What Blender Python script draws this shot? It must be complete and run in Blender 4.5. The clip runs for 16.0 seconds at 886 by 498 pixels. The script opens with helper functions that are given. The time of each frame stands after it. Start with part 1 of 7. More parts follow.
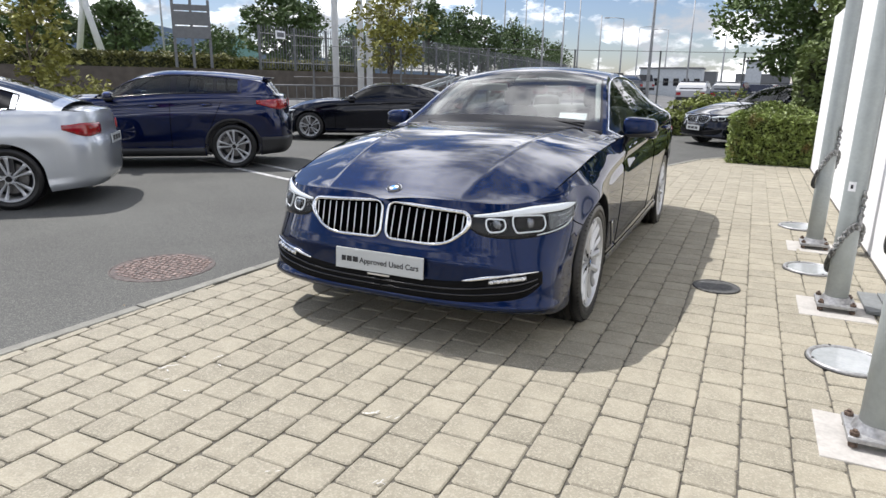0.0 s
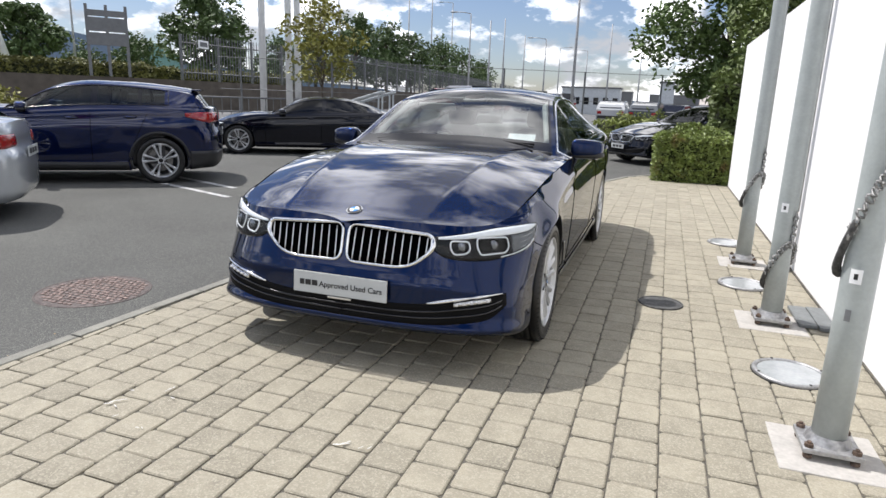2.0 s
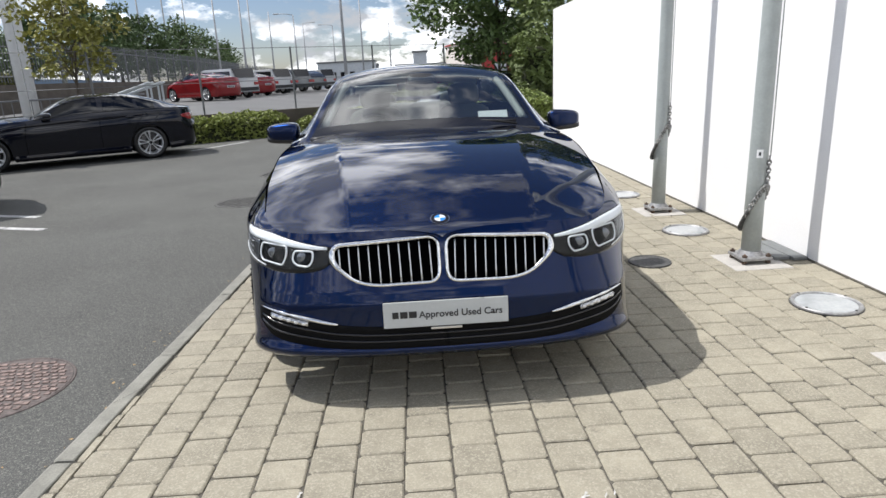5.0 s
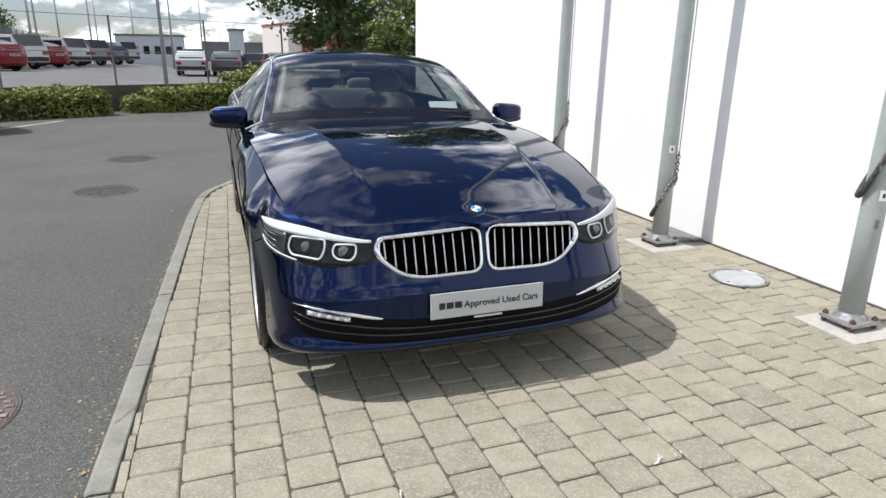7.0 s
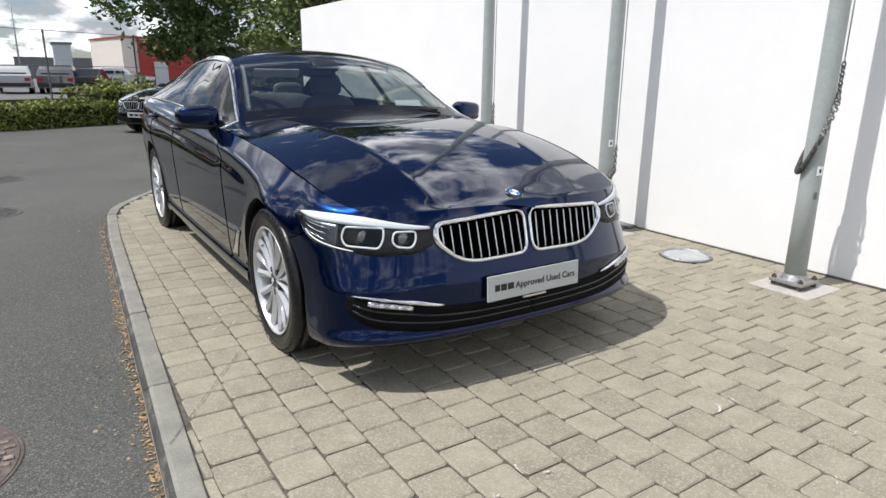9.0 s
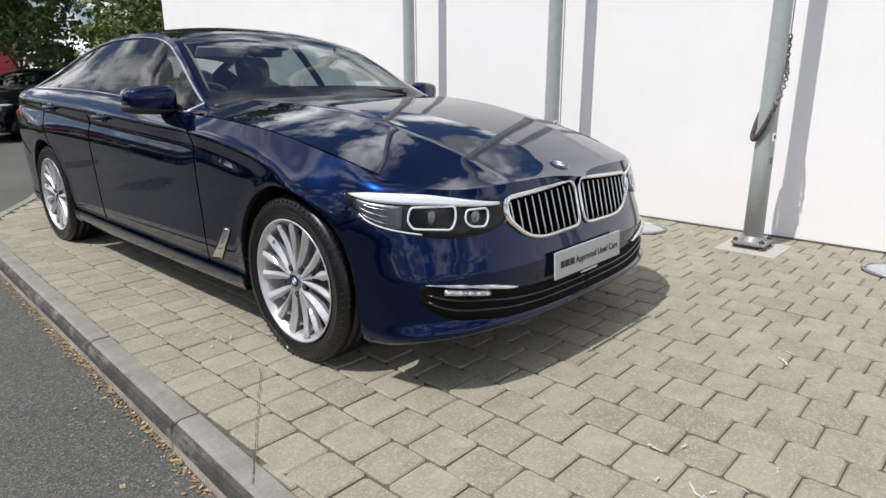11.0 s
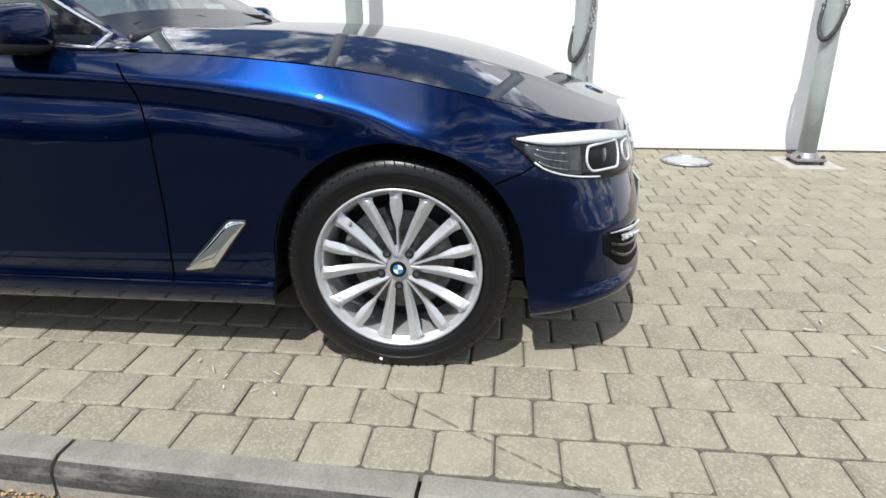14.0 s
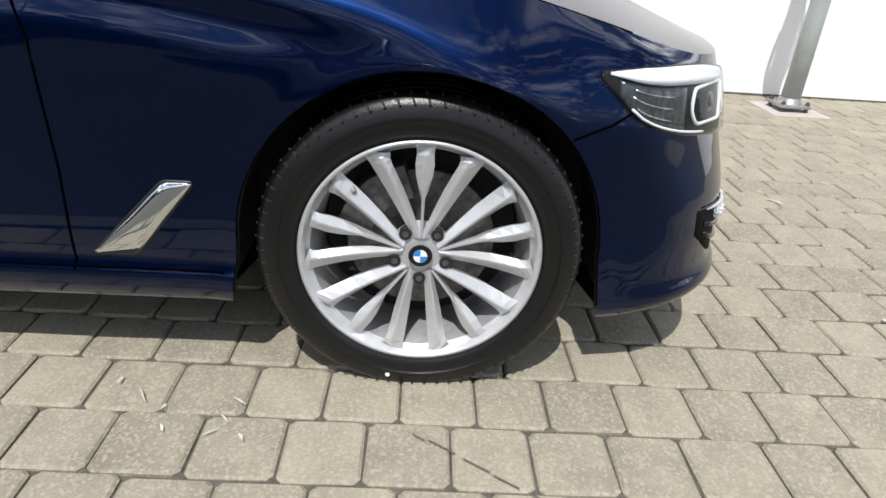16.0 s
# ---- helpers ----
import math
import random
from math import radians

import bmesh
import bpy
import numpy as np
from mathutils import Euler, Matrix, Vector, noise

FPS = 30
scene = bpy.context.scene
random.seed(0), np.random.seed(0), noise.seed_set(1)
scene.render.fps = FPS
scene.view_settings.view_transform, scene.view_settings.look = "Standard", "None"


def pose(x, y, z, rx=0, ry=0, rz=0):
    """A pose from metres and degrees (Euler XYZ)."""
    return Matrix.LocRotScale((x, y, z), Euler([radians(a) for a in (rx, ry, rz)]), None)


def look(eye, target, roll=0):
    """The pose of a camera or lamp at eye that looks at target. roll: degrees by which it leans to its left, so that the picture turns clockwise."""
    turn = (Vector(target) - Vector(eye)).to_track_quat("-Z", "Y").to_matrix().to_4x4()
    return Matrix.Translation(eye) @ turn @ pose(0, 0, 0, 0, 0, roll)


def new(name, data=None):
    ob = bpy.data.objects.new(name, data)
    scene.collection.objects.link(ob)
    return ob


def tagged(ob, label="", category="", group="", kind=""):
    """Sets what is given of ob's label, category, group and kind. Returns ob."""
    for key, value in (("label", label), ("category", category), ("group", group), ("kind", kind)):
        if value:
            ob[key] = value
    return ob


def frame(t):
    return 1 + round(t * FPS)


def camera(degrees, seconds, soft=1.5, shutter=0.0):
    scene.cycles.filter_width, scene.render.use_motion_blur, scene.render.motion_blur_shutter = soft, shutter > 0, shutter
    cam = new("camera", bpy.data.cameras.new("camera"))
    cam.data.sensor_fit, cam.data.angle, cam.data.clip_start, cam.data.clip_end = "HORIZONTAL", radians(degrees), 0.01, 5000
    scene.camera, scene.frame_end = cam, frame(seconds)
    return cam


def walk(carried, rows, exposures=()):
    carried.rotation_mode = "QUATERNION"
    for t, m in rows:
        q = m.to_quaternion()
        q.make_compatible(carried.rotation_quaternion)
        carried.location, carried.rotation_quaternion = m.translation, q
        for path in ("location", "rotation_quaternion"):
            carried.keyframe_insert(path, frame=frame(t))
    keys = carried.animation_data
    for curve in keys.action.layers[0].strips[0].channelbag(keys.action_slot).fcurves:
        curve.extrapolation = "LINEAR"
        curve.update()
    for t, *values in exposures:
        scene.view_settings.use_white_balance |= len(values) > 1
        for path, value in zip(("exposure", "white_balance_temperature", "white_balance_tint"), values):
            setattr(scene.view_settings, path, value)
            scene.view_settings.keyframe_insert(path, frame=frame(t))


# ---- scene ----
cam = camera(70.4, 16.0)
PATH = [
    (0, (-0.188, 0.718, 1.285), (-1.022, 2.463, 0.773), 0.8),
    (0.5, (-0.194, 0.686, 1.315), (-0.876, 2.508, 0.85), 0.3),
    (1, (-0.207, 0.682, 1.314), (-0.882, 2.517, 0.895), 0.8),
    (1.5, (-0.271, 0.682, 1.316), (-0.983, 2.496, 0.869), 1.3),
    (2, (-0.365, 0.682, 1.315), (-0.99, 2.525, 0.851), 2.0),
    (2.5, (-0.5, 0.758, 1.306), (-1.107, 2.612, 0.863), 1.3),
    (3, (-0.786, 0.861, 1.336), (-1.257, 2.764, 0.939), 0.2),
    (3.5, (-1.085, 0.86, 1.34), (-1.304, 2.797, 0.892), 2.2),
    (4, (-1.317, 0.815, 1.323), (-1.424, 2.741, 0.793), 1.2),
    (4.5, (-1.592, 0.872, 1.301), (-1.585, 2.803, 0.779), -0.1),
    (4.7, (-1.721, 0.895, 1.315), (-1.689, 2.825, 0.789), -1.5),
    (6.8, (-2.704, 1.067, 1.39), (-2.118, 2.886, 0.798), 0.5),
    (7, (-2.803, 1.075, 1.379), (-2.155, 2.874, 0.795), 0.8),
    (7.5, (-3.008, 1.103, 1.375), (-2.364, 2.898, 0.772), -0.5),
    (8, (-3.143, 1.206, 1.3), (-2.397, 2.983, 0.766), -0.1),
    (8.5, (-3.334, 1.298, 1.271), (-2.406, 2.98, 0.712), -1.0),
    (9, (-3.536, 1.378, 1.25), (-2.48, 2.991, 0.72), 0.7),
    (9.5, (-3.642, 1.539, 1.208), (-2.578, 3.138, 0.653), 2.0),
    (9.7, (-3.68, 1.613, 1.19), (-2.523, 3.15, 0.641), 0.3),
    (11.8, (-4.349, 2.447, 1.097), (-2.742, 3.525, 0.592), 2.0),
    (12, (-4.444, 2.569, 1.098), (-2.778, 3.55, 0.588), 1.7),
    (12.5, (-4.593, 2.87, 1.109), (-2.905, 3.764, 0.517), 1.0),
    (13, (-4.59, 3.252, 1.079), (-2.86, 3.98, 0.392), 0.3),
    (13.5, (-4.562, 3.555, 1.068), (-2.743, 4.009, 0.372), -1.4),
    (14, (-4.398, 3.811, 1.048), (-2.537, 4.009, 0.342), -0.4),
    (14.5, (-4.078, 4.01, 1.018), (-2.218, 4.145, 0.298), -1.1),
    (15, (-3.929, 4.137, 0.987), (-2.079, 4.099, 0.229), -0.4),
    (15.5, (-3.861, 4.162, 0.959), (-2.039, 4.095, 0.136), 0.9),
    (16, (-3.846, 4.142, 0.936), (-2.063, 4.053, 0.034), 4.1),
]
EXPOSURES = [(0, 0.00, 6400, 12), (1, -0.12, 6400, 12), (2, -0.08, 6430, 12), (3, -0.11, 6450, 12), (4, -0.19, 6430, 12), (4.5, -0.15, 6420, 11), (7, -0.17, 6400, 10), (9, -0.31, 6450, 10), (12, -0.45, 6560, 11), (12.5, -0.37, 6620, 11),
             (13, -0.22, 6550, 10), (14, -0.18, 6400, 9), (14.5, -0.08, 6330, 9), (15, 0.07, 6300, 9), (15.5, -0.04, 6400, 9), (16, -0.18, 6500, 10)]
walk(cam, [(t, look(eye, target, roll)) for t, eye, target, roll in PATH], EXPOSURES)

# ---- sky and sun ----
SUN_WAY = Vector((0.57, -0.13, -1.0)).normalized()
sun_data = bpy.data.lights.new("sun", "SUN")
sun_data.energy, sun_data.angle, sun_data.color = 5.15, radians(0.55), (1.0, 0.97, 0.93)
sun = new("sun", sun_data)
sun.rotation_euler = SUN_WAY.to_track_quat("-Z", "Y").to_euler()
world = bpy.data.worlds.new("sky")
scene.world = world
world.use_nodes = True
wn, wl = world.node_tree.nodes, world.node_tree.links
wn.clear()
w_out = wn.new("ShaderNodeOutputWorld")
w_bg = wn.new("ShaderNodeBackground")
w_bg.inputs["Strength"].default_value = 0.0475
w_sky = wn.new("ShaderNodeTexSky")
w_sky.sky_type, w_sky.sun_disc = "NISHITA", False
w_sky.sun_elevation = math.asin(-SUN_WAY.z)
w_sky.sun_rotation = math.atan2(-SUN_WAY.x, -SUN_WAY.y)
w_sky.air_density, w_sky.dust_density, w_sky.ozone_density = 1.0, 0.6, 1.2
# broken clouds: noise on the direction, flattened towards the horizon
w_tc = wn.new("ShaderNodeTexCoord")
w_sep = wn.new("ShaderNodeSeparateXYZ")
w_den = wn.new("ShaderNodeMath"); w_den.operation = "ADD"; w_den.inputs[1].default_value = 0.45
w_abs = wn.new("ShaderNodeMath"); w_abs.operation = "ABSOLUTE"
w_dx = wn.new("ShaderNodeMath"); w_dx.operation = "DIVIDE"
w_dy = wn.new("ShaderNodeMath"); w_dy.operation = "DIVIDE"
w_comb = wn.new("ShaderNodeCombineXYZ")
w_noise = wn.new("ShaderNodeTexNoise")
w_noise.inputs["Scale"].default_value, w_noise.inputs["Detail"].default_value, w_noise.inputs["Roughness"].default_value = 3.8, 10.0, 0.60
w_ramp = wn.new("ShaderNodeValToRGB")
w_ramp.color_ramp.elements[0].position, w_ramp.color_ramp.elements[1].position = 0.450, 0.550
w_shade = wn.new("ShaderNodeTexNoise")
w_shade.inputs["Scale"].default_value, w_shade.inputs["Detail"].default_value = 6.0, 8.0
w_cc = wn.new("ShaderNodeValToRGB")
w_cc.color_ramp.elements[0].position, w_cc.color_ramp.elements[1].position = 0.42, 0.62
w_cc.color_ramp.elements[0].color, w_cc.color_ramp.elements[1].color = (13.0, 13.6, 14.5, 1), (62.0, 62.2, 62.5, 1)
w_tint = wn.new("ShaderNodeMix"); w_tint.data_type, w_tint.blend_type = "RGBA", "MULTIPLY"
w_tint.inputs["Factor"].default_value = 1.0
w_tint.inputs["B"].default_value = (2.05, 2.10, 2.40, 1)
w_mix = wn.new("ShaderNodeMix"); w_mix.data_type = "RGBA"
wl.new(w_tc.outputs["Generated"], w_sep.inputs[0])
wl.new(w_sep.outputs["Z"], w_abs.inputs[0]); wl.new(w_abs.outputs[0], w_den.inputs[0])
wl.new(w_sep.outputs["X"], w_dx.inputs[0]); wl.new(w_den.outputs[0], w_dx.inputs[1])
wl.new(w_sep.outputs["Y"], w_dy.inputs[0]); wl.new(w_den.outputs[0], w_dy.inputs[1])
w_move = wn.new("ShaderNodeVectorMath"); w_move.operation = "ADD"; w_move.inputs[1].default_value = (26.66, 3.57, 5.13)
wl.new(w_dx.outputs[0], w_comb.inputs[0]); wl.new(w_dy.outputs[0], w_comb.inputs[1])
wl.new(w_comb.outputs[0], w_move.inputs[0])
wl.new(w_move.outputs[0], w_noise.inputs["Vector"]); wl.new(w_move.outputs[0], w_shade.inputs["Vector"])
wl.new(w_noise.outputs["Fac"], w_ramp.inputs[0]); wl.new(w_shade.outputs["Fac"], w_cc.inputs[0])
wl.new(w_ramp.outputs[0], w_mix.inputs["Factor"])
wl.new(w_sky.outputs[0], w_tint.inputs["A"]); wl.new(w_tint.outputs["Result"], w_mix.inputs["A"]); wl.new(w_cc.outputs[0], w_mix.inputs["B"])
wl.new(w_mix.outputs["Result"], w_bg.inputs["Color"]); wl.new(w_bg.outputs[0], w_out.inputs[0])
scene.view_settings.exposure = 0.0

# ---- materials ----
def mat(name, color, rough=0.6, metal=0.0, var=0.12, scale=6.0, bump=0.0, bump_scale=60.0, coat=0.0, spec=0.5, rand=0.0, stains=None):
    """A procedural surface: base colour varied at two scales, fine relief, and stains of a second colour."""
    m = bpy.data.materials.new(name)
    m.use_nodes = True
    nt = m.node_tree
    n, l = nt.nodes, nt.links
    p = n["Principled BSDF"]
    p.inputs["Roughness"].default_value, p.inputs["Metallic"].default_value = rough, metal
    p.inputs["Coat Weight"].default_value, p.inputs["Coat Roughness"].default_value = coat, 0.02
    p.inputs["Specular IOR Level"].default_value = spec
    p.inputs["Base Color"].default_value = (*color, 1)
    if var or bump or rand or stains:
        tc = n.new("ShaderNodeTexCoord")
        geo = n.new("ShaderNodeNewGeometry")
        vec = geo.outputs["Position"]
        big = n.new("ShaderNodeTexNoise"); big.inputs["Scale"].default_value = scale; big.inputs["Detail"].default_value = 5
        fine = n.new("ShaderNodeTexNoise"); fine.inputs["Scale"].default_value = bump_scale; fine.inputs["Detail"].default_value = 3
        l.new(vec, big.inputs["Vector"]); l.new(vec, fine.inputs["Vector"])
        mix1 = n.new("ShaderNodeMix"); mix1.data_type = "RGBA"
        mix1.inputs["A"].default_value = tuple(c * (1 - var) for c in color) + (1,)
        mix1.inputs["B"].default_value = tuple(min(1, c * (1 + var)) for c in color) + (1,)
        ramp = n.new("ShaderNodeMapRange"); ramp.inputs["From Min"].default_value = 0.3; ramp.inputs["From Max"].default_value = 0.7
        l.new(big.outputs["Fac"], ramp.inputs["Value"]); l.new(ramp.outputs[0], mix1.inputs["Factor"])
        col = mix1.outputs["Result"]
        hsv = n.new("ShaderNodeHueSaturation")
        val = n.new("ShaderNodeMapRange"); val.inputs["From Min"].default_value = 0.25; val.inputs["From Max"].default_value = 0.75
        val.inputs["To Min"].default_value, val.inputs["To Max"].default_value = 1 - var, 1 + var
        l.new(fine.outputs["Fac"], val.inputs["Value"])
        l.new(col, hsv.inputs["Color"])
        if rand:
            oi = n.new("ShaderNodeObjectInfo")
            rr = n.new("ShaderNodeMapRange"); rr.inputs["To Min"].default_value, rr.inputs["To Max"].default_value = 1 - rand, 1 + rand
            mul = n.new("ShaderNodeMath"); mul.operation = "MULTIPLY"
            l.new(oi.outputs["Random"], rr.inputs["Value"]); l.new(rr.outputs[0], mul.inputs[0]); l.new(val.outputs[0], mul.inputs[1])
            l.new(mul.outputs[0], hsv.inputs["Value"])
        else:
            l.new(val.outputs[0], hsv.inputs["Value"])
        col = hsv.outputs["Color"]
        if stains:
            st = n.new("ShaderNodeTexNoise"); st.inputs["Scale"].default_value = stains[1]; st.inputs["Detail"].default_value = 7; st.inputs["Roughness"].default_value = 0.65
            sr = n.new("ShaderNodeMapRange"); sr.inputs["From Min"].default_value, sr.inputs["From Max"].default_value = stains[2], stains[2] + 0.12
            sr.inputs["To Max"].default_value = stains[3]
            sm = n.new("ShaderNodeMix"); sm.data_type = "RGBA"; sm.inputs["B"].default_value = (*stains[0], 1)
            if len(stains) > 4:
                sc = n.new("ShaderNodeVectorMath"); sc.operation = "MULTIPLY"; sc.inputs[1].default_value = stains[4]
                l.new(vec, sc.inputs[0]); l.new(sc.outputs[0], st.inputs["Vector"])
            else:
                l.new(vec, st.inputs["Vector"])
            l.new(st.outputs["Fac"], sr.inputs["Value"]); l.new(sr.outputs[0], sm.inputs["Factor"])
            l.new(col, sm.inputs["A"]); col = sm.outputs["Result"]
        l.new(col, p.inputs["Base Color"])
        if bump:
            b = n.new("ShaderNodeBump"); b.inputs["Strength"].default_value = bump; b.inputs["Distance"].default_value = 0.004
            l.new(fine.outputs["Fac"], b.inputs["Height"]); l.new(b.outputs[0], p.inputs["Normal"])
    return m


def gloss_factor(n, l, low, power=5.0):
    """How much a clear surface mirrors: little face on, much at a glancing angle."""
    lw = n.new("ShaderNodeLayerWeight")
    pw = n.new("ShaderNodeMath"); pw.operation = "POWER"; pw.inputs[1].default_value = power
    mr = n.new("ShaderNodeMapRange"); mr.inputs["To Min"].default_value = low
    l.new(lw.outputs["Facing"], pw.inputs[0]); l.new(pw.outputs[0], mr.inputs["Value"])
    return mr.outputs[0]


def paint(name, color, flake=0.35, sheen=(0.1, 0.1, 0.1), rough=0.38, coat=0.055):
    """Car paint: a diffuse ground, metal flakes with a broad tinted sheen, and a clear coat that mirrors sharply."""
    m = bpy.data.materials.new(name)
    m.use_nodes = True
    n, l = m.node_tree.nodes, m.node_tree.links
    n.clear()
    out = n.new("ShaderNodeOutputMaterial")
    geo = n.new("ShaderNodeNewGeometry")
    vor = n.new("ShaderNodeTexVoronoi"); vor.inputs["Scale"].default_value = 900
    mr = n.new("ShaderNodeMapRange"); mr.inputs["To Min"].default_value, mr.inputs["To Max"].default_value = 1 - flake, 1 + flake
    hsv = n.new("ShaderNodeHueSaturation"); hsv.inputs["Color"].default_value = (*sheen, 1)
    dirt = n.new("ShaderNodeTexNoise"); dirt.inputs["Scale"].default_value = 5.0; dirt.inputs["Detail"].default_value = 6
    dr = n.new("ShaderNodeMapRange"); dr.inputs["To Min"].default_value, dr.inputs["To Max"].default_value = 0.004, 0.020
    df = n.new("ShaderNodeBsdfDiffuse"); df.inputs["Color"].default_value = (*color, 1)
    gl = n.new("ShaderNodeBsdfGlossy"); gl.inputs["Roughness"].default_value = rough
    cc = n.new("ShaderNodeBsdfGlossy")
    ad, mx = n.new("ShaderNodeAddShader"), n.new("ShaderNodeMixShader")
    l.new(geo.outputs["Position"], vor.inputs["Vector"]); l.new(geo.outputs["Position"], dirt.inputs["Vector"])
    l.new(vor.outputs["Color"], mr.inputs["Value"]); l.new(mr.outputs[0], hsv.inputs["Value"]); l.new(hsv.outputs[0], gl.inputs["Color"])
    l.new(dirt.outputs["Fac"], dr.inputs["Value"]); l.new(dr.outputs[0], cc.inputs["Roughness"])
    l.new(df.outputs[0], ad.inputs[0]); l.new(gl.outputs[0], ad.inputs[1])
    l.new(gloss_factor(n, l, coat, 3.1), mx.inputs[0]); l.new(ad.outputs[0], mx.inputs[1]); l.new(cc.outputs[0], mx.inputs[2]); l.new(mx.outputs[0], out.inputs[0])
    return m


def glass(name, tint, rough=0.0, low=0.06):
    """Thin glass of a window: tinted see-through with a mirror gloss."""
    m = bpy.data.materials.new(name)
    m.use_nodes = True
    n, l = m.node_tree.nodes, m.node_tree.links
    n.clear()
    out = n.new("ShaderNodeOutputMaterial")
    tr = n.new("ShaderNodeBsdfTransparent"); tr.inputs[0].default_value = (*tint, 1)
    gl = n.new("ShaderNodeBsdfGlossy"); gl.inputs["Roughness"].default_value = rough
    mx = n.new("ShaderNodeMixShader")
    l.new(gloss_factor(n, l, low), mx.inputs[0]); l.new(tr.outputs[0], mx.inputs[1]); l.new(gl.outputs[0], mx.inputs[2]); l.new(mx.outputs[0], out.inputs[0])
    return m


M_PAVER = mat("paver", (0.268, 0.244, 0.186), 0.88, var=0.13, scale=9, bump=0.5, bump_scale=160, rand=0.11, stains=((0.14, 0.13, 0.103), 14, 0.60, 0.5))
M_JOINT = mat("paver_joint", (0.10, 0.092, 0.075), 0.95, var=0.3, scale=30, bump=0.6, bump_scale=200)
M_ASPHALT = mat("asphalt", (0.062, 0.064, 0.059), 0.9, var=0.3, scale=0.7, bump=0.9, bump_scale=190, stains=((0.042, 0.043, 0.040), 0.9, 0.55, 0.5))
M_KERB = mat("kerb_concrete", (0.225, 0.22, 0.19), 0.9, var=0.16, scale=9, bump=0.5, bump_scale=140, rand=0.08, stains=((0.075, 0.073, 0.065), 11, 0.60, 0.7, (1.0, 0.4, 1.0)))
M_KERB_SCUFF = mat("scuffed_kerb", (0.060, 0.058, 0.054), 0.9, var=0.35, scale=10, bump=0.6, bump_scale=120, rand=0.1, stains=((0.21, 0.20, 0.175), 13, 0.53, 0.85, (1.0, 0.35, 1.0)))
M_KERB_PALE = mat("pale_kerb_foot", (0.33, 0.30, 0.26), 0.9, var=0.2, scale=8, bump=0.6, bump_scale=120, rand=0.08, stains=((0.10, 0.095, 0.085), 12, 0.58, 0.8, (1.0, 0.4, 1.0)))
M_WALL = mat("white_render", (0.87, 0.865, 0.86), 0.85, var=0.02, scale=2, bump=0.12, bump_scale=90)
M_POLE = mat("grey_painted_steel", (0.36, 0.39, 0.38), 0.45, metal=0.0, var=0.06, scale=12)
M_STEEL = mat("galvanised_steel", (0.36, 0.36, 0.36), 0.5, metal=0.7, var=0.2, scale=40)
M_PAD = mat("concrete_pad", (0.42, 0.40, 0.37), 0.9, var=0.1, scale=14, bump=0.4)
M_DARK = mat("black_plastic", (0.012, 0.012, 0.013), 0.45, var=0.0)
M_LEAF = mat("leaf_green", (0.10, 0.155, 0.042), 0.6, var=0.35, scale=3)
M_HEDGE = mat("hedge_leaf", (0.20, 0.235, 0.05), 0.55, var=0.4, scale=7)
M_BOX_HEDGE = mat("box_hedge_leaf", (0.17, 0.22, 0.05), 0.5, var=0.45, scale=9, stains=((0.20, 0.10, 0.04), 3.2, 0.56, 0.7))
M_BARK = mat("bark", (0.11, 0.09, 0.07), 0.9, var=0.3, bump=0.6)
M_BLUE = paint("deep_blue_metallic", (0.0002, 0.0007, 0.0042), 0.35, (0.0005, 0.0090, 0.047), 0.275, 0.027)
M_CARBLACK = paint("black_metallic", (0.0012, 0.0015, 0.0032), 0.3, (0.003, 0.004, 0.008), 0.33, 0.038)
M_CARSILVER = paint("silver_metallic", (0.22, 0.23, 0.24), 0.08, (0.33, 0.35, 0.375), 0.34, 0.08)
M_CARBLUE2 = paint("navy_metallic", (0.001, 0.0018, 0.010), 0.3, (0.0020, 0.0065, 0.036), 0.34)
M_CARRED = paint("red_paint", (0.17, 0.008, 0.010), 0.0, (0.03, 0.002, 0.002), 0.4)
M_CARWHITE = paint("white_paint", (0.34, 0.35, 0.36), 0.0, (0.04, 0.04, 0.04), 0.4)
M_CARGREY = paint("grey_paint", (0.02, 0.022, 0.024), 0.1, (0.05, 0.055, 0.06), 0.38)
M_TYRE = mat("tyre_rubber", (0.0045, 0.0045, 0.0048), 0.34, spec=0.45, var=0.2, scale=20, bump=0.15, bump_scale=250)
M_ALLOY = mat("silver_alloy", (0.57, 0.58, 0.59), 0.34, metal=0.5, var=0.03, scale=20)
M_BARREL = mat("silver_rim_barrel", (0.46, 0.46, 0.46), 0.42, metal=0.5, var=0.08, scale=20)
M_STEEL_DARK = mat("brake_iron", (0.16, 0.155, 0.15), 0.45, metal=0.8, var=0.2, scale=60)
M_CHROME = mat("bright_chrome", (0.74, 0.75, 0.76), 0.07, metal=1.0, var=0.0)
M_SATIN = mat("satin_chrome", (0.70, 0.71, 0.72), 0.28, metal=1.0, var=0.0)
M_BLACK_MATT = mat("matt_black", (0.010, 0.010, 0.011), 0.8, var=0.0)
# shade in panel gaps and behind the grille slats, as a near-black colour
M_GAP = mat("panel_gap_shade", (0.0012, 0.0012, 0.0014), 1.0, var=0.0, spec=0.0)
M_INTAKE = mat("black_intake_mesh", (0.003, 0.003, 0.0034), 0.7, var=0.0, spec=0.12)
M_CRYSTAL = mat("clear_led_crystal", (0.74, 0.75, 0.77), 0.12, metal=0.5, var=0.25, scale=120)
M_BLACK_GLOSS = mat("gloss_black", (0.008, 0.008, 0.010), 0.12, var=0.0)
M_WHITE_ENAMEL = mat("white_enamel", (0.8, 0.8, 0.8), 0.2, var=0.0)
M_BADGE_BLUE = mat("blue_enamel", (0.03, 0.22, 0.60), 0.2, var=0.0)
M_GLASS = glass("car_glass", (0.75, 0.81, 0.79), 0.0, 0.19)
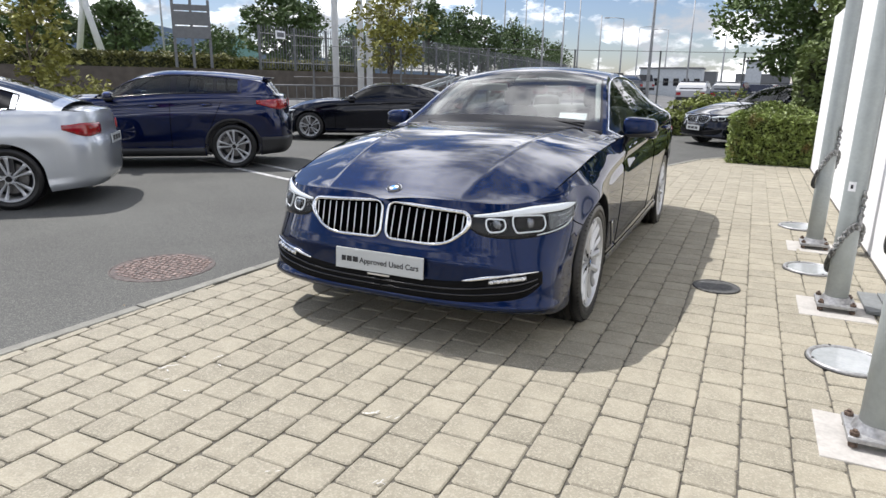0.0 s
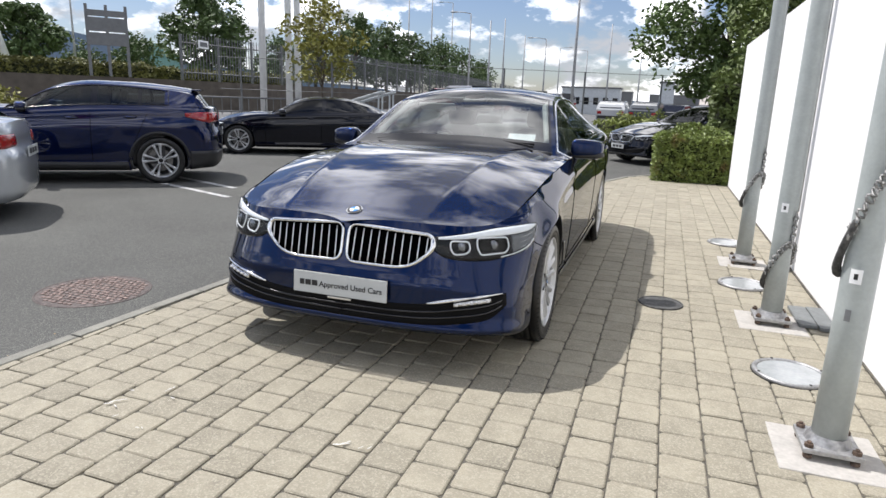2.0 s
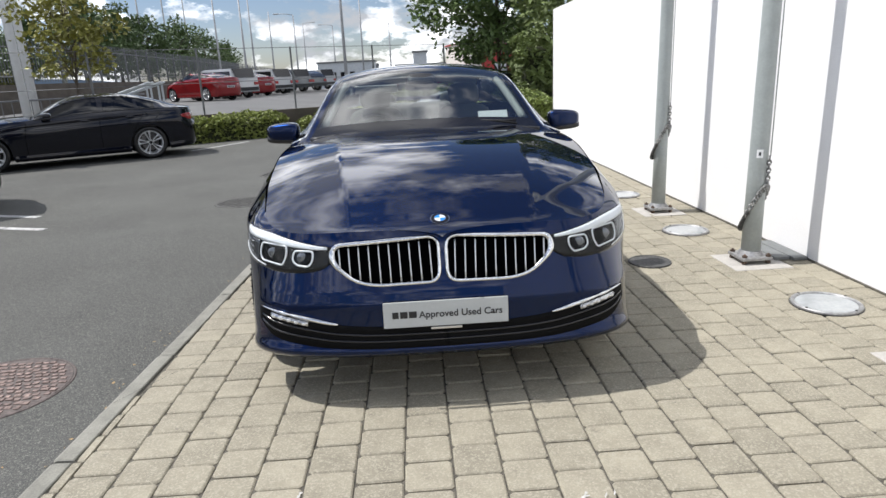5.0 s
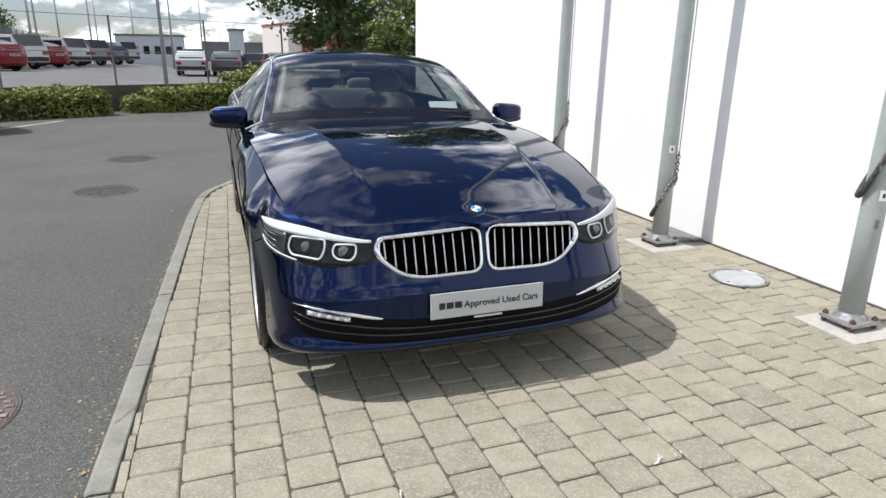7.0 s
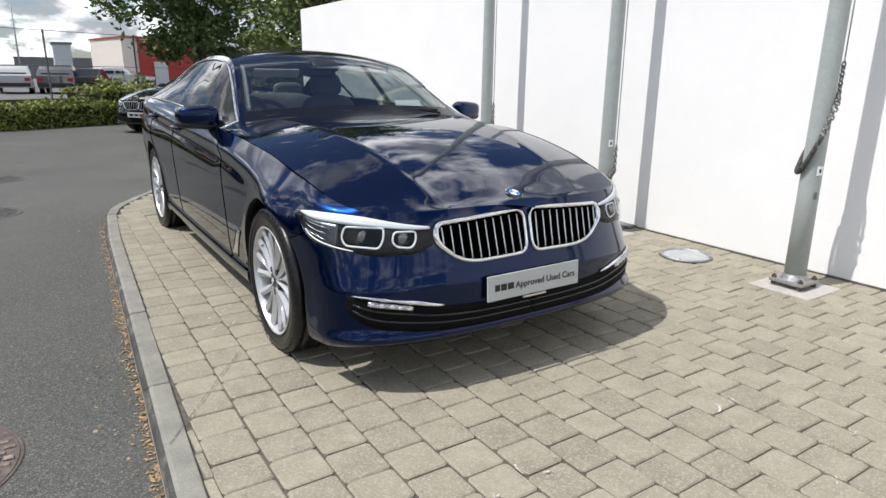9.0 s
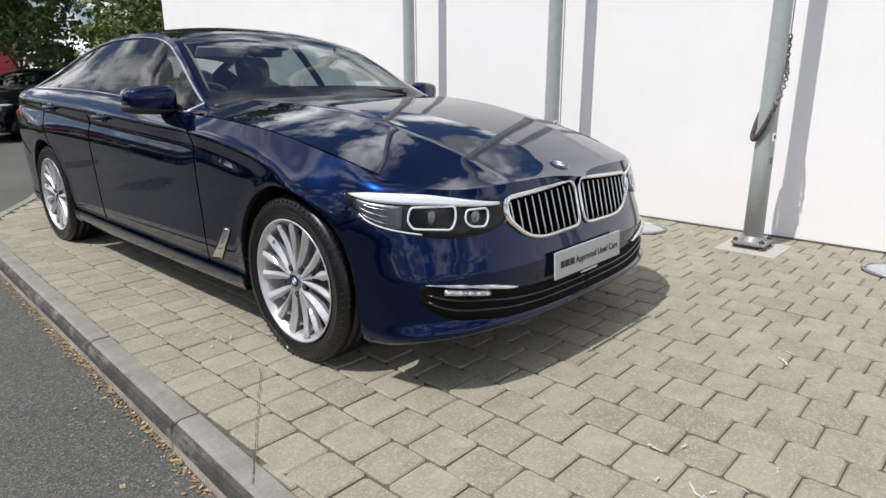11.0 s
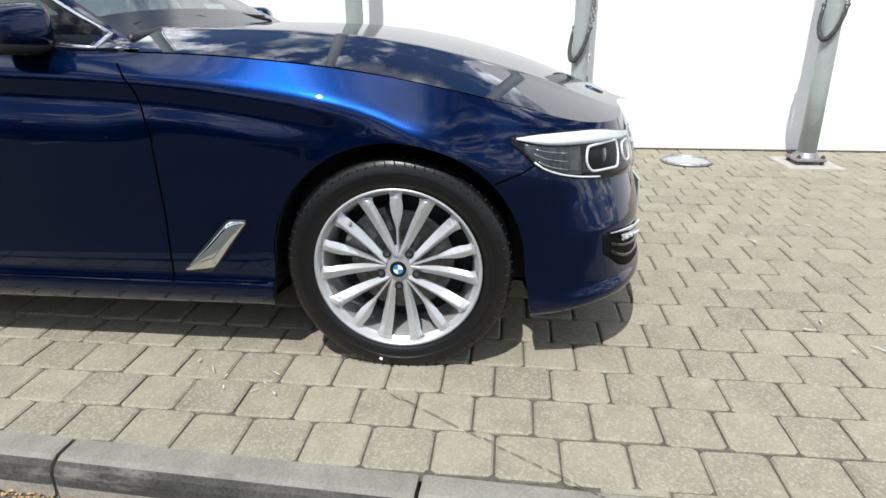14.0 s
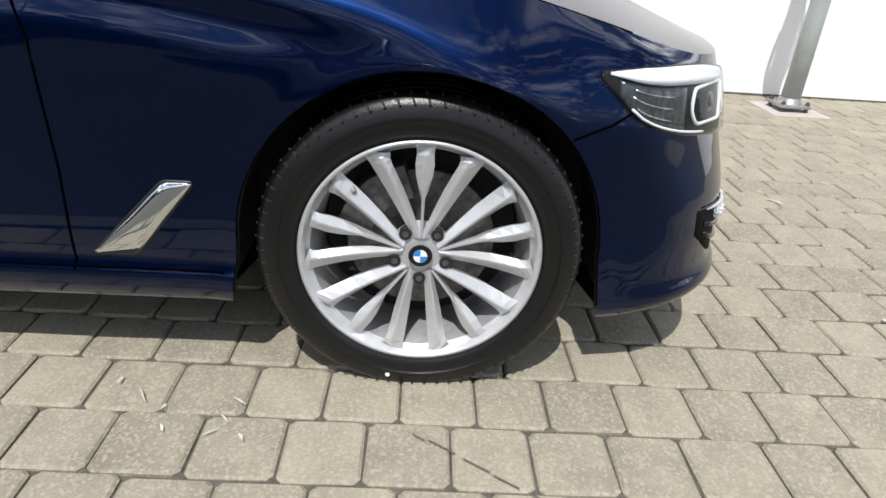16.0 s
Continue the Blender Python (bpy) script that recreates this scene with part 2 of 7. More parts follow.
M_GLASS_SIDE = glass("side_glass", (0.32, 0.37, 0.365), 0.0, 0.045)
M_GLASS_DARK = glass("dark_car_glass", (0.045, 0.05, 0.055))
M_GLASS_MID = glass("grey_car_glass", (0.46, 0.50, 0.50), 0.0, 0.07)
M_LENS = glass("clear_lens", (0.93, 0.95, 0.96), 0.0, 0.022)
M_SEAT = mat("grey_leather", (0.14, 0.14, 0.13), 0.55, var=0.06, scale=10, bump=0.1)
M_DASH = mat("dashboard_plastic", (0.035, 0.034, 0.034), 0.6, var=0.1, scale=20)
M_PLATE = mat("grey_plate", (0.46, 0.48, 0.48), 0.4, var=0.03, scale=6)
M_INK = mat("black_ink", (0.012, 0.012, 0.014), 0.5, var=0.0)
M_PAPER = mat("white_card", (0.85, 0.86, 0.86), 0.6, var=0.0)
M_REDLENS = mat("red_lamp_lens", (0.30, 0.008, 0.011), 0.12, var=0.2, scale=30, coat=1.0)
M_LAMP_GREY = mat("lamp_housing", (0.006, 0.006, 0.007), 0.6, var=0.1, scale=40, spec=0.2)
M_LAMP_WHITE = mat("white_light_guide", (0.78, 0.80, 0.82), 0.25, var=0.0)
M_REFLECTOR = mat("lamp_reflector", (0.55, 0.56, 0.57), 0.20, metal=0.9, var=0.3, scale=90)
M_LAMP_INNER = mat("dark_lamp_reflector", (0.11, 0.115, 0.12), 0.30, metal=0.9, var=0.3, scale=90)
M_PROJECTOR = mat("projector_glass", (0.16, 0.17, 0.19), 0.05, metal=0.6, var=0.0, coat=1.0)
M_LINING = mat("roof_lining_cloth", (0.42, 0.42, 0.40), 0.9, var=0.05)
M_RUST = mat("rusty_steel", (0.12, 0.085, 0.065), 0.7, metal=0.4, var=0.4, scale=60)
M_CHAIN = mat("weathered_chain", (0.28, 0.28, 0.27), 0.55, metal=0.5, var=0.45, scale=70)
M_ROPE = mat("dark_sleeve", (0.055, 0.055, 0.053), 0.8, var=0.4, scale=60, bump=0.5)
M_ROPE_PALE = mat("pale_rope", (0.4, 0.41, 0.4), 0.9, var=0.2)
M_FROST = mat("frosted_glass", (0.34, 0.36, 0.365), 0.25, var=0.10, scale=9, coat=0.5)
M_SLATE = mat("grey_slate", (0.16, 0.17, 0.17), 0.7, var=0.12, scale=12, bump=0.3)
M_IRON = mat("cast_iron", (0.075, 0.075, 0.073), 0.7, metal=0.2, var=0.3, scale=30, bump=0.5)
M_RUSTCOVER = mat("red_rust_iron", (0.105, 0.085, 0.078), 0.8, var=0.35, scale=25, bump=0.5)
M_SETT = mat("worn_red_setts", (0.21, 0.155, 0.135), 0.85, var=0.35, scale=30, bump=0.5, stains=((0.1, 0.095, 0.09), 12, 0.55, 0.7))
M_COVER = mat("dull_grey_iron", (0.085, 0.083, 0.078), 0.85, var=0.3, scale=25, bump=0.5)
M_LINE = mat("worn_white_line", (0.46, 0.46, 0.45), 0.85, var=0.3, scale=25, stains=((0.10, 0.10, 0.098), 9, 0.52, 0.8))
M_LITTER = mat("dry_leaves", (0.32, 0.22, 0.11), 0.8, var=0.55, scale=45)
M_CHALK = mat("white_splash", (0.52, 0.51, 0.48), 0.9, var=0.2)
M_BRICKWALL = mat("dark_brown_wall", (0.10, 0.085, 0.07), 0.9, var=0.2, scale=3, bump=0.4)
M_EARTH = mat("rough_grass", (0.10, 0.12, 0.04), 0.95, var=0.4, scale=0.6)
M_YARD = mat("pale_asphalt", (0.13, 0.13, 0.128), 0.9, var=0.15, scale=0.3)
M_FENCE = mat("grey_galvanised", (0.155, 0.16, 0.165), 0.6, metal=0.3, var=0.15)
M_MAST = mat("white_mast", (0.68, 0.69, 0.69), 0.5, var=0.05)
M_LAMPPOST = mat("grey_lamp_post", (0.36, 0.37, 0.38), 0.6, metal=0.2, var=0.1)
M_SIGNBACK = mat("sign_back_grey", (0.16, 0.165, 0.17), 0.6, var=0.1)
M_HEDGE2 = mat("olive_hedge_leaf", (0.135, 0.135, 0.035), 0.6, var=0.45, scale=2)
M_LEAF_Y = mat("yellow_green_leaf", (0.225, 0.22, 0.042), 0.55, var=0.4, scale=5)
M_LEAF_D = mat("dark_leaf", (0.080, 0.125, 0.042), 0.6, var=0.35, scale=2)
M_REDWALL = mat("red_cladding", (0.36, 0.035, 0.03), 0.6, var=0.12)
M_CREAM = mat("cream_wall", (0.72, 0.66, 0.60), 0.8, var=0.05)
M_TEAL = mat("teal_cladding", (0.16, 0.30, 0.30), 0.7, var=0.1)
M_PORTA = mat("white_cabin", (0.52, 0.55, 0.57), 0.7, var=0.1)
# hill colour with the blue of distant haze mixed in
M_HILL_HAZE = mat("hazy_far_hill", (0.16, 0.22, 0.30), 1.0, var=0.1, scale=0.004)


def island_copy(m, name):
    """The same surface for joined pieces, varied piece by piece."""
    c = m.copy(); c.name = name
    n, l = c.node_tree.nodes, c.node_tree.links
    for nd in list(n):
        if nd.bl_idname == "ShaderNodeObjectInfo":
            to = [k.to_socket for k in l if k.from_node == nd]
            g = n.new("ShaderNodeNewGeometry")
            for s in to:
                l.new(g.outputs["Random Per Island"], s)
            n.remove(nd)
    return c


# twigs deep in a hedge, with their shade put into the colour
M_TWIG_SHADE = mat("shaded_twigs", (0.035, 0.04, 0.018), 0.95, var=0.4, scale=12)
M_LEAF2 = mat("fresh_leaf_green", (0.125, 0.165, 0.045), 0.6, var=0.4, scale=2.5)


def aggregate(m, light, scale):
    """Adds pale stones to a dark ground surface."""
    n, l = m.node_tree.nodes, m.node_tree.links
    p = n["Principled BSDF"]
    src = p.inputs["Base Color"].links[0].from_socket
    geo = n.new("ShaderNodeNewGeometry")
    v = n.new("ShaderNodeTexVoronoi"); v.inputs["Scale"].default_value = scale
    sep = n.new("ShaderNodeSeparateColor")
    mr = n.new("ShaderNodeMapRange"); mr.inputs["From Min"].default_value, mr.inputs["From Max"].default_value = 0.55, 1.0
    mr.inputs["To Max"].default_value = 0.75
    mx = n.new("ShaderNodeMix"); mx.data_type = "RGBA"; mx.inputs["B"].default_value = (*light, 1)
    l.new(geo.outputs["Position"], v.inputs["Vector"]); l.new(v.outputs["Color"], sep.inputs[0]); l.new(sep.outputs[0], mr.inputs["Value"])
    l.new(mr.outputs[0], mx.inputs["Factor"]); l.new(src, mx.inputs["A"]); l.new(mx.outputs["Result"], p.inputs["Base Color"])


aggregate(M_ASPHALT, (0.235, 0.228, 0.205), 210)
aggregate(M_ASPHALT, (0.085, 0.084, 0.077), 85)
aggregate(M_PAVER, (0.38, 0.352, 0.278), 160)
M_PAVER_REST = island_copy(M_PAVER, "paver_joined")

# ---- building helpers ----
def mesh_from(name, verts, faces, material, smooth=False):
    me = bpy.data.meshes.new(name)
    me.from_pydata([tuple(v) for v in verts], [], faces)
    me.materials.append(material)
    if smooth:
        me.shade_smooth()
    return me


def part(name, bm, material, parent, label=""):
    """Links a bmesh as one mesh object under a thing or a part."""
    me = bpy.data.meshes.new(name)
    bm.to_mesh(me); bm.free()
    me.materials.append(material)
    ob = new(name, me)
    ob.parent = parent
    return tagged(ob, label)


def part_mesh(name, me, parent, label="", m=None):
    ob = new(name, me)
    ob.parent = parent
    if m is not None:
        ob.matrix_basis = m
    return tagged(ob, label)


def box(bm, x0, x1, y0, y1, z0, z1, bevel=0.0):
    r = bmesh.ops.create_cube(bm, size=1)
    vs = r["verts"]
    bmesh.ops.scale(bm, vec=(x1 - x0, y1 - y0, z1 - z0), verts=vs)
    bmesh.ops.translate(bm, vec=((x0 + x1) / 2, (y0 + y1) / 2, (z0 + z1) / 2), verts=vs)
    if bevel:
        es = list({e for v in vs for e in v.link_edges})
        bmesh.ops.bevel(bm, geom=es, offset=bevel, segments=2, affect="EDGES", profile=0.5)


def tube(bm, p0, p1, r0, r1=None, n=12, caps=True):
    """A tapered round bar between two points."""
    r1 = r0 if r1 is None else r1
    p0, p1 = Vector(p0), Vector(p1)
    d = p1 - p0
    m = Matrix.Translation((p0 + p1) / 2) @ d.to_track_quat("Z", "Y").to_matrix().to_4x4()
    bmesh.ops.create_cone(bm, cap_ends=caps, segments=n, radius1=r0, radius2=r1, depth=d.length, matrix=m)


def smooth_bm(bm, angle=0.6):
    for f in bm.faces:
        f.smooth = True
    for e in bm.edges:
        if len(e.link_faces) == 2 and e.calc_face_angle(0) > angle:
            e.smooth = False
    return bm


def thing(name, label, category, loc=(0, 0, 0), rz=0.0, group="", kind=""):
    ob = new(name)
    ob.location, ob.rotation_euler = loc, (0, 0, radians(rz))
    return tagged(ob, label, category, group, kind)


def solid(name, bm, material, label, category, kind="", group=""):
    me = bpy.data.meshes.new(name)
    bm.to_mesh(me); bm.free()
    me.materials.append(material)
    return tagged(new(name, me), label, category, group, kind)

# ---- motor cars ----
def curve(pts):
    """A smooth, monotone curve through (x, y) points, as a function of arrays."""
    x = np.array([p[0] for p in pts], float); y = np.array([p[1] for p in pts], float)
    h = np.diff(x); m = np.diff(y) / h
    d = np.zeros_like(y); d[0], d[-1] = m[0], m[-1]
    for i in range(1, len(x) - 1):
        d[i] = 0 if m[i - 1] * m[i] <= 0 else 2 * m[i - 1] * m[i] / (m[i - 1] + m[i]) * 0.5 + 0.25 * (m[i - 1] + m[i])
    def f(q):
        q = np.clip(np.asarray(q, float), x[0], x[-1])
        i = np.clip(np.searchsorted(x, q, side="right") - 1, 0, len(h) - 1)
        t = (q - x[i]) / h[i]
        return (y[i] * (1 + 2 * t) * (1 - t) ** 2 + d[i] * h[i] * t * (1 - t) ** 2 + y[i + 1] * t * t * (3 - 2 * t) + d[i + 1] * h[i] * t * t * (t - 1))
    return f


def ease(a, b, q):
    t = np.clip((np.asarray(q, float) - a) / (b - a), 0, 1)
    return t * t * (3 - 2 * t)


def grid_mesh(name, P, material, keep=None, flip=False):
    """A smooth mesh of the grid of points P (rows, columns, 3); keep says which cells stay."""
    r, c = P.shape[:2]
    idx = np.arange(r * c).reshape(r, c)
    faces = []
    for i in range(r - 1):
        for j in range(c - 1):
            if keep is None or keep[i, j]:
                q = (idx[i, j], idx[i, j + 1], idx[i + 1, j + 1], idx[i + 1, j])
                faces.append(tuple(int(k) for k in (q[::-1] if flip else q)))
    used = sorted({k for f in faces for k in f})
    at = {k: n for n, k in enumerate(used)}
    flat = P.reshape(-1, 3)
    return mesh_from(name, [flat[k] for k in used], [tuple(at[k] for k in f) for f in faces], material, True)


def sweep(bm, pts, r, closed=False, n=8, squash=1.0, up=Vector((0, 0, 1))):
    """A bar of round section along a line of points."""
    pts = [Vector(p) for p in pts]
    rings = []
    for i, p in enumerate(pts):
        a = pts[i - 1] if (i or closed) else p
        b = pts[(i + 1) % len(pts)] if (closed or i + 1 < len(pts)) else p
        t = (b - a).normalized()
        s = t.cross(up)
        s = s.normalized() if s.length > 1e-4 else t.orthogonal().normalized()
        q = s.cross(t)
        rad = r(i / max(1, len(pts) - 1)) if callable(r) else r
        rings.append([bm.verts.new(p + rad * (math.cos(k * 2 * math.pi / n) * s * squash + math.sin(k * 2 * math.pi / n) * q)) for k in range(n)])
    m = len(rings)
    for i in range(m if closed else m - 1):
        a, b = rings[i], rings[(i + 1) % m]
        for k in range(n):
            bm.faces.new((a[k], a[(k + 1) % n], b[(k + 1) % n], b[k]))
    if not closed:
        bm.faces.new(rings[0][::-1]); bm.faces.new(rings[-1])
    for f in bm.faces:
        f.smooth = True


class Shell:
    """The outer skin of a car: a ring round bumpers and sides, a top over bonnet and boot, and a cabin."""

    def __init__(self, length=4.936, width=1.868, wheelbase=2.975, front=0.846, tall=1.0, roof=None, rail=None, boot=True, belt=0.0, arch=0.362, wheel=0.335, step=0.016, tail=(3.80, 4.42, 4.55)):
        self.length, self.width, self.step, self.arch_r, self.wheel = length, width, step, arch, wheel
        self.axles = (front, front + wheelbase)
        k, w = length / 4.936, width / 1.868
        pts = [(0, 0.018), (0.18, 0.020), (0.36, 0.029), (0.54, 0.055), (0.68, 0.102), (0.79, 0.192), (0.866, 0.335), (0.906, 0.55), (0.922, 0.85), (0.928, 1.2), (0.934, 1.8), (0.936, 2.5),
               (0.934, 3.2), (0.931, 3.8), (0.92, 4.2), (0.89, 4.52), (0.83, 4.71), (0.72, 4.83), (0.5, 4.905), (0.25, 4.932), (0, 4.936)]
        pts = [(s * w, u * k) for s, u in pts]
        t = np.concatenate([[0], np.cumsum([math.hypot(b[0] - a[0], b[1] - a[1]) for a, b in zip(pts, pts[1:])])])
        fs, fu = curve(list(zip(t, [p[0] for p in pts]))), curve(list(zip(t, [p[1] for p in pts])))
        q = np.linspace(0, t[-1], 1600)
        s, u = fs(q), fu(q)
        L = np.concatenate([[0], np.cumsum(np.hypot(np.diff(s), np.diff(u)))])
        ker = np.ones(41) / 41
        def soft(a, mirror):
            pad = np.concatenate([mirror * a[40:0:-1] + (1 - mirror) * a[0], a, mirror * a[-2:-42:-1] + (1 - mirror) * a[-1]])
            return np.convolve(np.convolve(pad, ker, "same"), ker, "same")[40:-40]
        s, u = soft(s, -1), soft(u, 1)
        self.L, self.s, self.u, self.total = L, s, u, L[-1]
        ds, du = np.gradient(s, L), np.gradient(u, L)
        n = np.hypot(ds, du)
        self.ns, self.nu = du / n, -ds / n
        z = lambda p: curve([(a * k, b * tall + belt * (0.3 if a < 1.2 else 1)) for a, b in p])
        self.ze = z([(0, 0.722), (0.1, 0.720), (0.25, 0.738), (0.5, 0.812), (0.8, 0.891), (1.1, 0.945), (1.4, 0.974), (1.7, 0.985), (2.2, 1.010), (2.8, 1.042), (3.4, 1.060), (4.2, 1.070), (4.7, 1.05), (4.94, 1.02)])
        self.zc = z([(0, 0.735), (0.06, 0.745), (0.14, 0.766), (0.25, 0.808), (0.4, 0.866), (0.55, 0.916), (0.7, 0.956), (0.85, 0.988), (1.0, 1.011), (1.3, 1.034), (1.62, 1.040), (2.5, 1.07), (4.2, 1.09), (4.5, 1.095), (4.75, 1.08), (4.94, 1.04)])
        self.zroof = curve([(a * k, b) for a, b in (roof or [(1.42, 0.90), (1.73, 1.055), (2.00, 1.22), (2.26, 1.366), (2.50, 1.438), (2.85, 1.460), (3.25, 1.442), (3.65, 1.390), (4.0, 1.300), (4.3, 1.20), (4.55, 1.12), (4.7, 1.08)])])
        self.zrail = curve([(a * k, b) for a, b in (rail or [(1.6, 0.965), (1.85, 1.092), (2.08, 1.228), (2.30, 1.338), (2.54, 1.388), (2.93, 1.406), (3.35, 1.384), (3.72, 1.318), (4.0, 1.243), (4.25, 1.163), (4.45, 1.095), (4.6, 1.06)])])
        self.srail = curve([(a * k, b * w) for a, b in [(1.6, 0.79), (1.87, 0.726), (2.12, 0.662), (2.36, 0.608), (2.67, 0.578), (3.25, 0.573), (3.8, 0.592), (4.2, 0.64), (4.6, 0.70)]])
        self.cabin, self.tail = (1.6 * k, tail[2] * k), tail
        self.k, self.w, self.tall = k, w, tall

    def at(self, L):
        return [np.interp(L, self.L, a) for a in (self.s, self.u, self.ns, self.nu)]

    def arc_u(self, u):
        return np.interp(u, self.u, self.L)

    def arc_s(self, s):
        n = np.argmax(self.s > 0.9 * self.w)
        return np.interp(s, self.s[:n], self.L[:n])

    def edge(self, u):
        """How far the upper edge of the ring lies inside the outline."""
        return curve([(a * self.k, b) for a, b in ((0, 0.1), (0.55, 0.1), (0.72, 0.090), (0.8, 0.087), (0.95, 0.082), (1.04, 0.077), (1.2, 0.068), (1.4, 0.065), (1.8, 0.070), (4.2, 0.070), (4.6, 0.080), (5.0, 0.080))])(u)

    def topz(self, s, u):
        # a gently crowned middle between two creases, and flanks that fall to the wings
        zc, ze = self.zc(u), self.ze(u)
        a = np.abs(s)
        c = (0.37 + 0.20 * np.clip(u / (1.6 * self.k), 0, 1)) * self.w
        drop = (zc - ze) * (0.13 + 0.87 * ease(1.9 * self.k, 2.2 * self.k, u))
        mid = zc - drop * (a / c) ** 2
        t = np.clip((a - c) / (0.83 * self.w - c), -0.4, 1.3)
        out = zc - drop - (zc - ze - drop) * t * (0.80 + 0.20 * t)
        z = np.where(a < c, mid, out)
        # the creases stand slightly proud
        z = z + 0.002 * np.exp(-np.abs((a - c) / 0.03) ** 1.8) * ease(0.05, 0.4, u) * (u < 2.2 * self.k)
        return z

    def top_edge(self, L):
        s, u, ns, nu = self.at(L)
        e = self.edge(u)
        sT, uT = s - ns * e, u - nu * e
        return sT, uT, self.topz(sT, uT)

    def fold(self, u):
        """Height of the fold along the front wing, which runs down to the wheel opening."""
        return curve([(a * self.k, b * self.tall) for a, b in ((0.0, 0.62), (0.50, 0.68), (0.72, 0.742), (0.80, 0.768), (0.87, 0.793), (0.95, 0.816), (1.04, 0.836), (1.20, 0.857), (1.35, 0.879), (1.56, 0.901), (1.8, 0.912), (5.0, 0.95))])(u)

    def arch_dist(self, du, z):
        """Distance from the wheel opening's centre: a circle above the axle, nearly upright sides below it."""
        h = z - self.wheel - 0.010
        return np.where(h > 0, np.hypot(du, h), np.abs(du) / (1 - 0.40 * np.minimum(h, 0)))

    def bottom(self, u):
        k = self.k
        return 0.215 * self.tall - 0.036 * np.exp(-((u / k - 0.40) / 0.17) ** 2) + 0.03 * ease(4.2 * k, 4.7 * k, u) - 0.033 * ease(0.3 * k, 1.0 * k, u)

    def inset(self, L, z):
        s, u, ns, nu = self.at(L)
        zb, (_, _, zt) = self.bottom(u), self.top_edge(L)
        v = np.clip((z - zb) / (zt - zb), 0, 1)
        side = curve([(0, 0.060), (0.02, 0.040), (0.095, 0.020), (0.115, 0.021), (0.135, 0.034), (0.17, 0.028), (0.35, 0.013), (0.55, 0.004), (0.68, 0.0), (0.80, 0.010), (0.88, 0.016), (0.94, 0.034), (0.975, 0.06), (1.0, 0.1)])(v)
        plain = curve([(0, 0.040), (0.03, 0.022), (0.10, 0.014), (0.20, 0.013), (0.35, 0.012), (0.55, 0.004), (0.68, 0.0), (0.80, 0.010), (0.88, 0.016), (0.94, 0.034), (0.975, 0.06), (1.0, 0.1)])(v)
        sill = ease(0.9 * self.k, 1.2 * self.k, u)
        # the broad slanted shoulder over the front wheel
        zf = self.fold(u)
        soft = 0.006 + 0.045 * (1 - ease(0.45 * self.k, 0.90 * self.k, u))
        rise = soft * np.log1p(np.exp(np.clip((z - zf) / soft, -30, 30)))
        low = curve([(0, 0.040), (0.03, 0.022), (0.10, 0.014), (0.20, 0.013), (0.35, 0.012), (0.55, 0.004), (0.68, 0.0), (1.0, 0.0)])(v)
        wing = low + self.edge(u) * rise / np.maximum(zt - zf, 0.03)
        ww = ease(0.35 * self.k, 0.65 * self.k, u) * (1 - ease(1.50 * self.k, 1.75 * self.k, u))
        side = np.where(v > 0.5, side, side * sill + plain * (1 - sill))
        front = curve([(0, 0.050), (0.03, 0.010), (0.08, -0.006), (0.115, 0.003), (0.15, 0.013), (0.3, 0.016), (0.42, 0.016), (0.52, 0.026), (0.62, 0.041), (0.72, 0.056), (0.82, 0.070), (0.92, 0.085), (1.0, 0.1)])(v)
        rear = curve([(0, 0.09), (0.08, 0.03), (0.25, 0.008), (0.45, 0.0), (0.6, 0.008), (0.68, 0.04), (0.9, 0.055), (1.0, 0.08)])(v)
        k = self.k
        wf, wr = 1 - ease(0.12 * k, 0.5 * k, u), ease(4.5 * k, 4.8 * k, u)
        # squarer lower corners of the front bumper
        Lc = self.arc_s(0.825 * self.w)
        wide = 0.032 * np.exp(-((L - Lc) / (0.21 * k)) ** 2) * (1 - ease(0.12, 0.72, v))
        e = self.edge(u)
        side = side * np.where(v > 0.9, 1 + (e / 0.1 - 1) * ease(0.9, 1.0, v), 1)
        side = np.where(v > 0.5, side * (1 - ww) + wing * ww, side)
        d = side * (1 - wf) * (1 - wr) + front * wf + rear * wr - wide
        # the line along the doors, and the ridge over the front wheel
        zl = np.where(u / k < 1.55, zf, (0.900 + 0.040 * (u / k - 1.55)) * self.tall)
        q = (z - zl) / 0.03
        d = d - 0.011 * np.exp(-np.abs(q) ** 1.4) * ease(1.45 * k, 1.75 * k, u) * (1 - ease(4.2 * k, 4.6 * k, u))
        d = d + 0.012 * np.exp(-((z - zl + 0.060) / 0.036) ** 2) * ease(0.95 * k, 1.25 * k, u) * (1 - wr)
        zr = 0.80 * self.tall
        d = d - 0.016 * np.exp(-((z - zr) / 0.09) ** 2 - ((u / k - 3.82) / 0.45) ** 2)
        # the wing swells over the front wheel
        d = d - 0.032 * np.exp(-((u / k - 0.71) / 0.18) ** 2 - ((z / self.tall - 0.73) / 0.12) ** 2)
        # lips round the wheel openings
        for a in self.axles:
            r = self.arch_dist(u - a, z)
            d = d - 0.005 * np.exp(-((r - self.arch_r) / 0.035) ** 2)
        return d

    def skin(self, L, z, off=0.0, side=1):
        """Points on the ring at arc L and height z, lifted by off."""
        L, z = np.broadcast_arrays(np.asarray(L, float), np.asarray(z, float))
        s, u, ns, nu = self.at(L)
        d = self.inset(L, z) - off
        return np.stack([side * (s - ns * d), u - nu * d, z], -1)


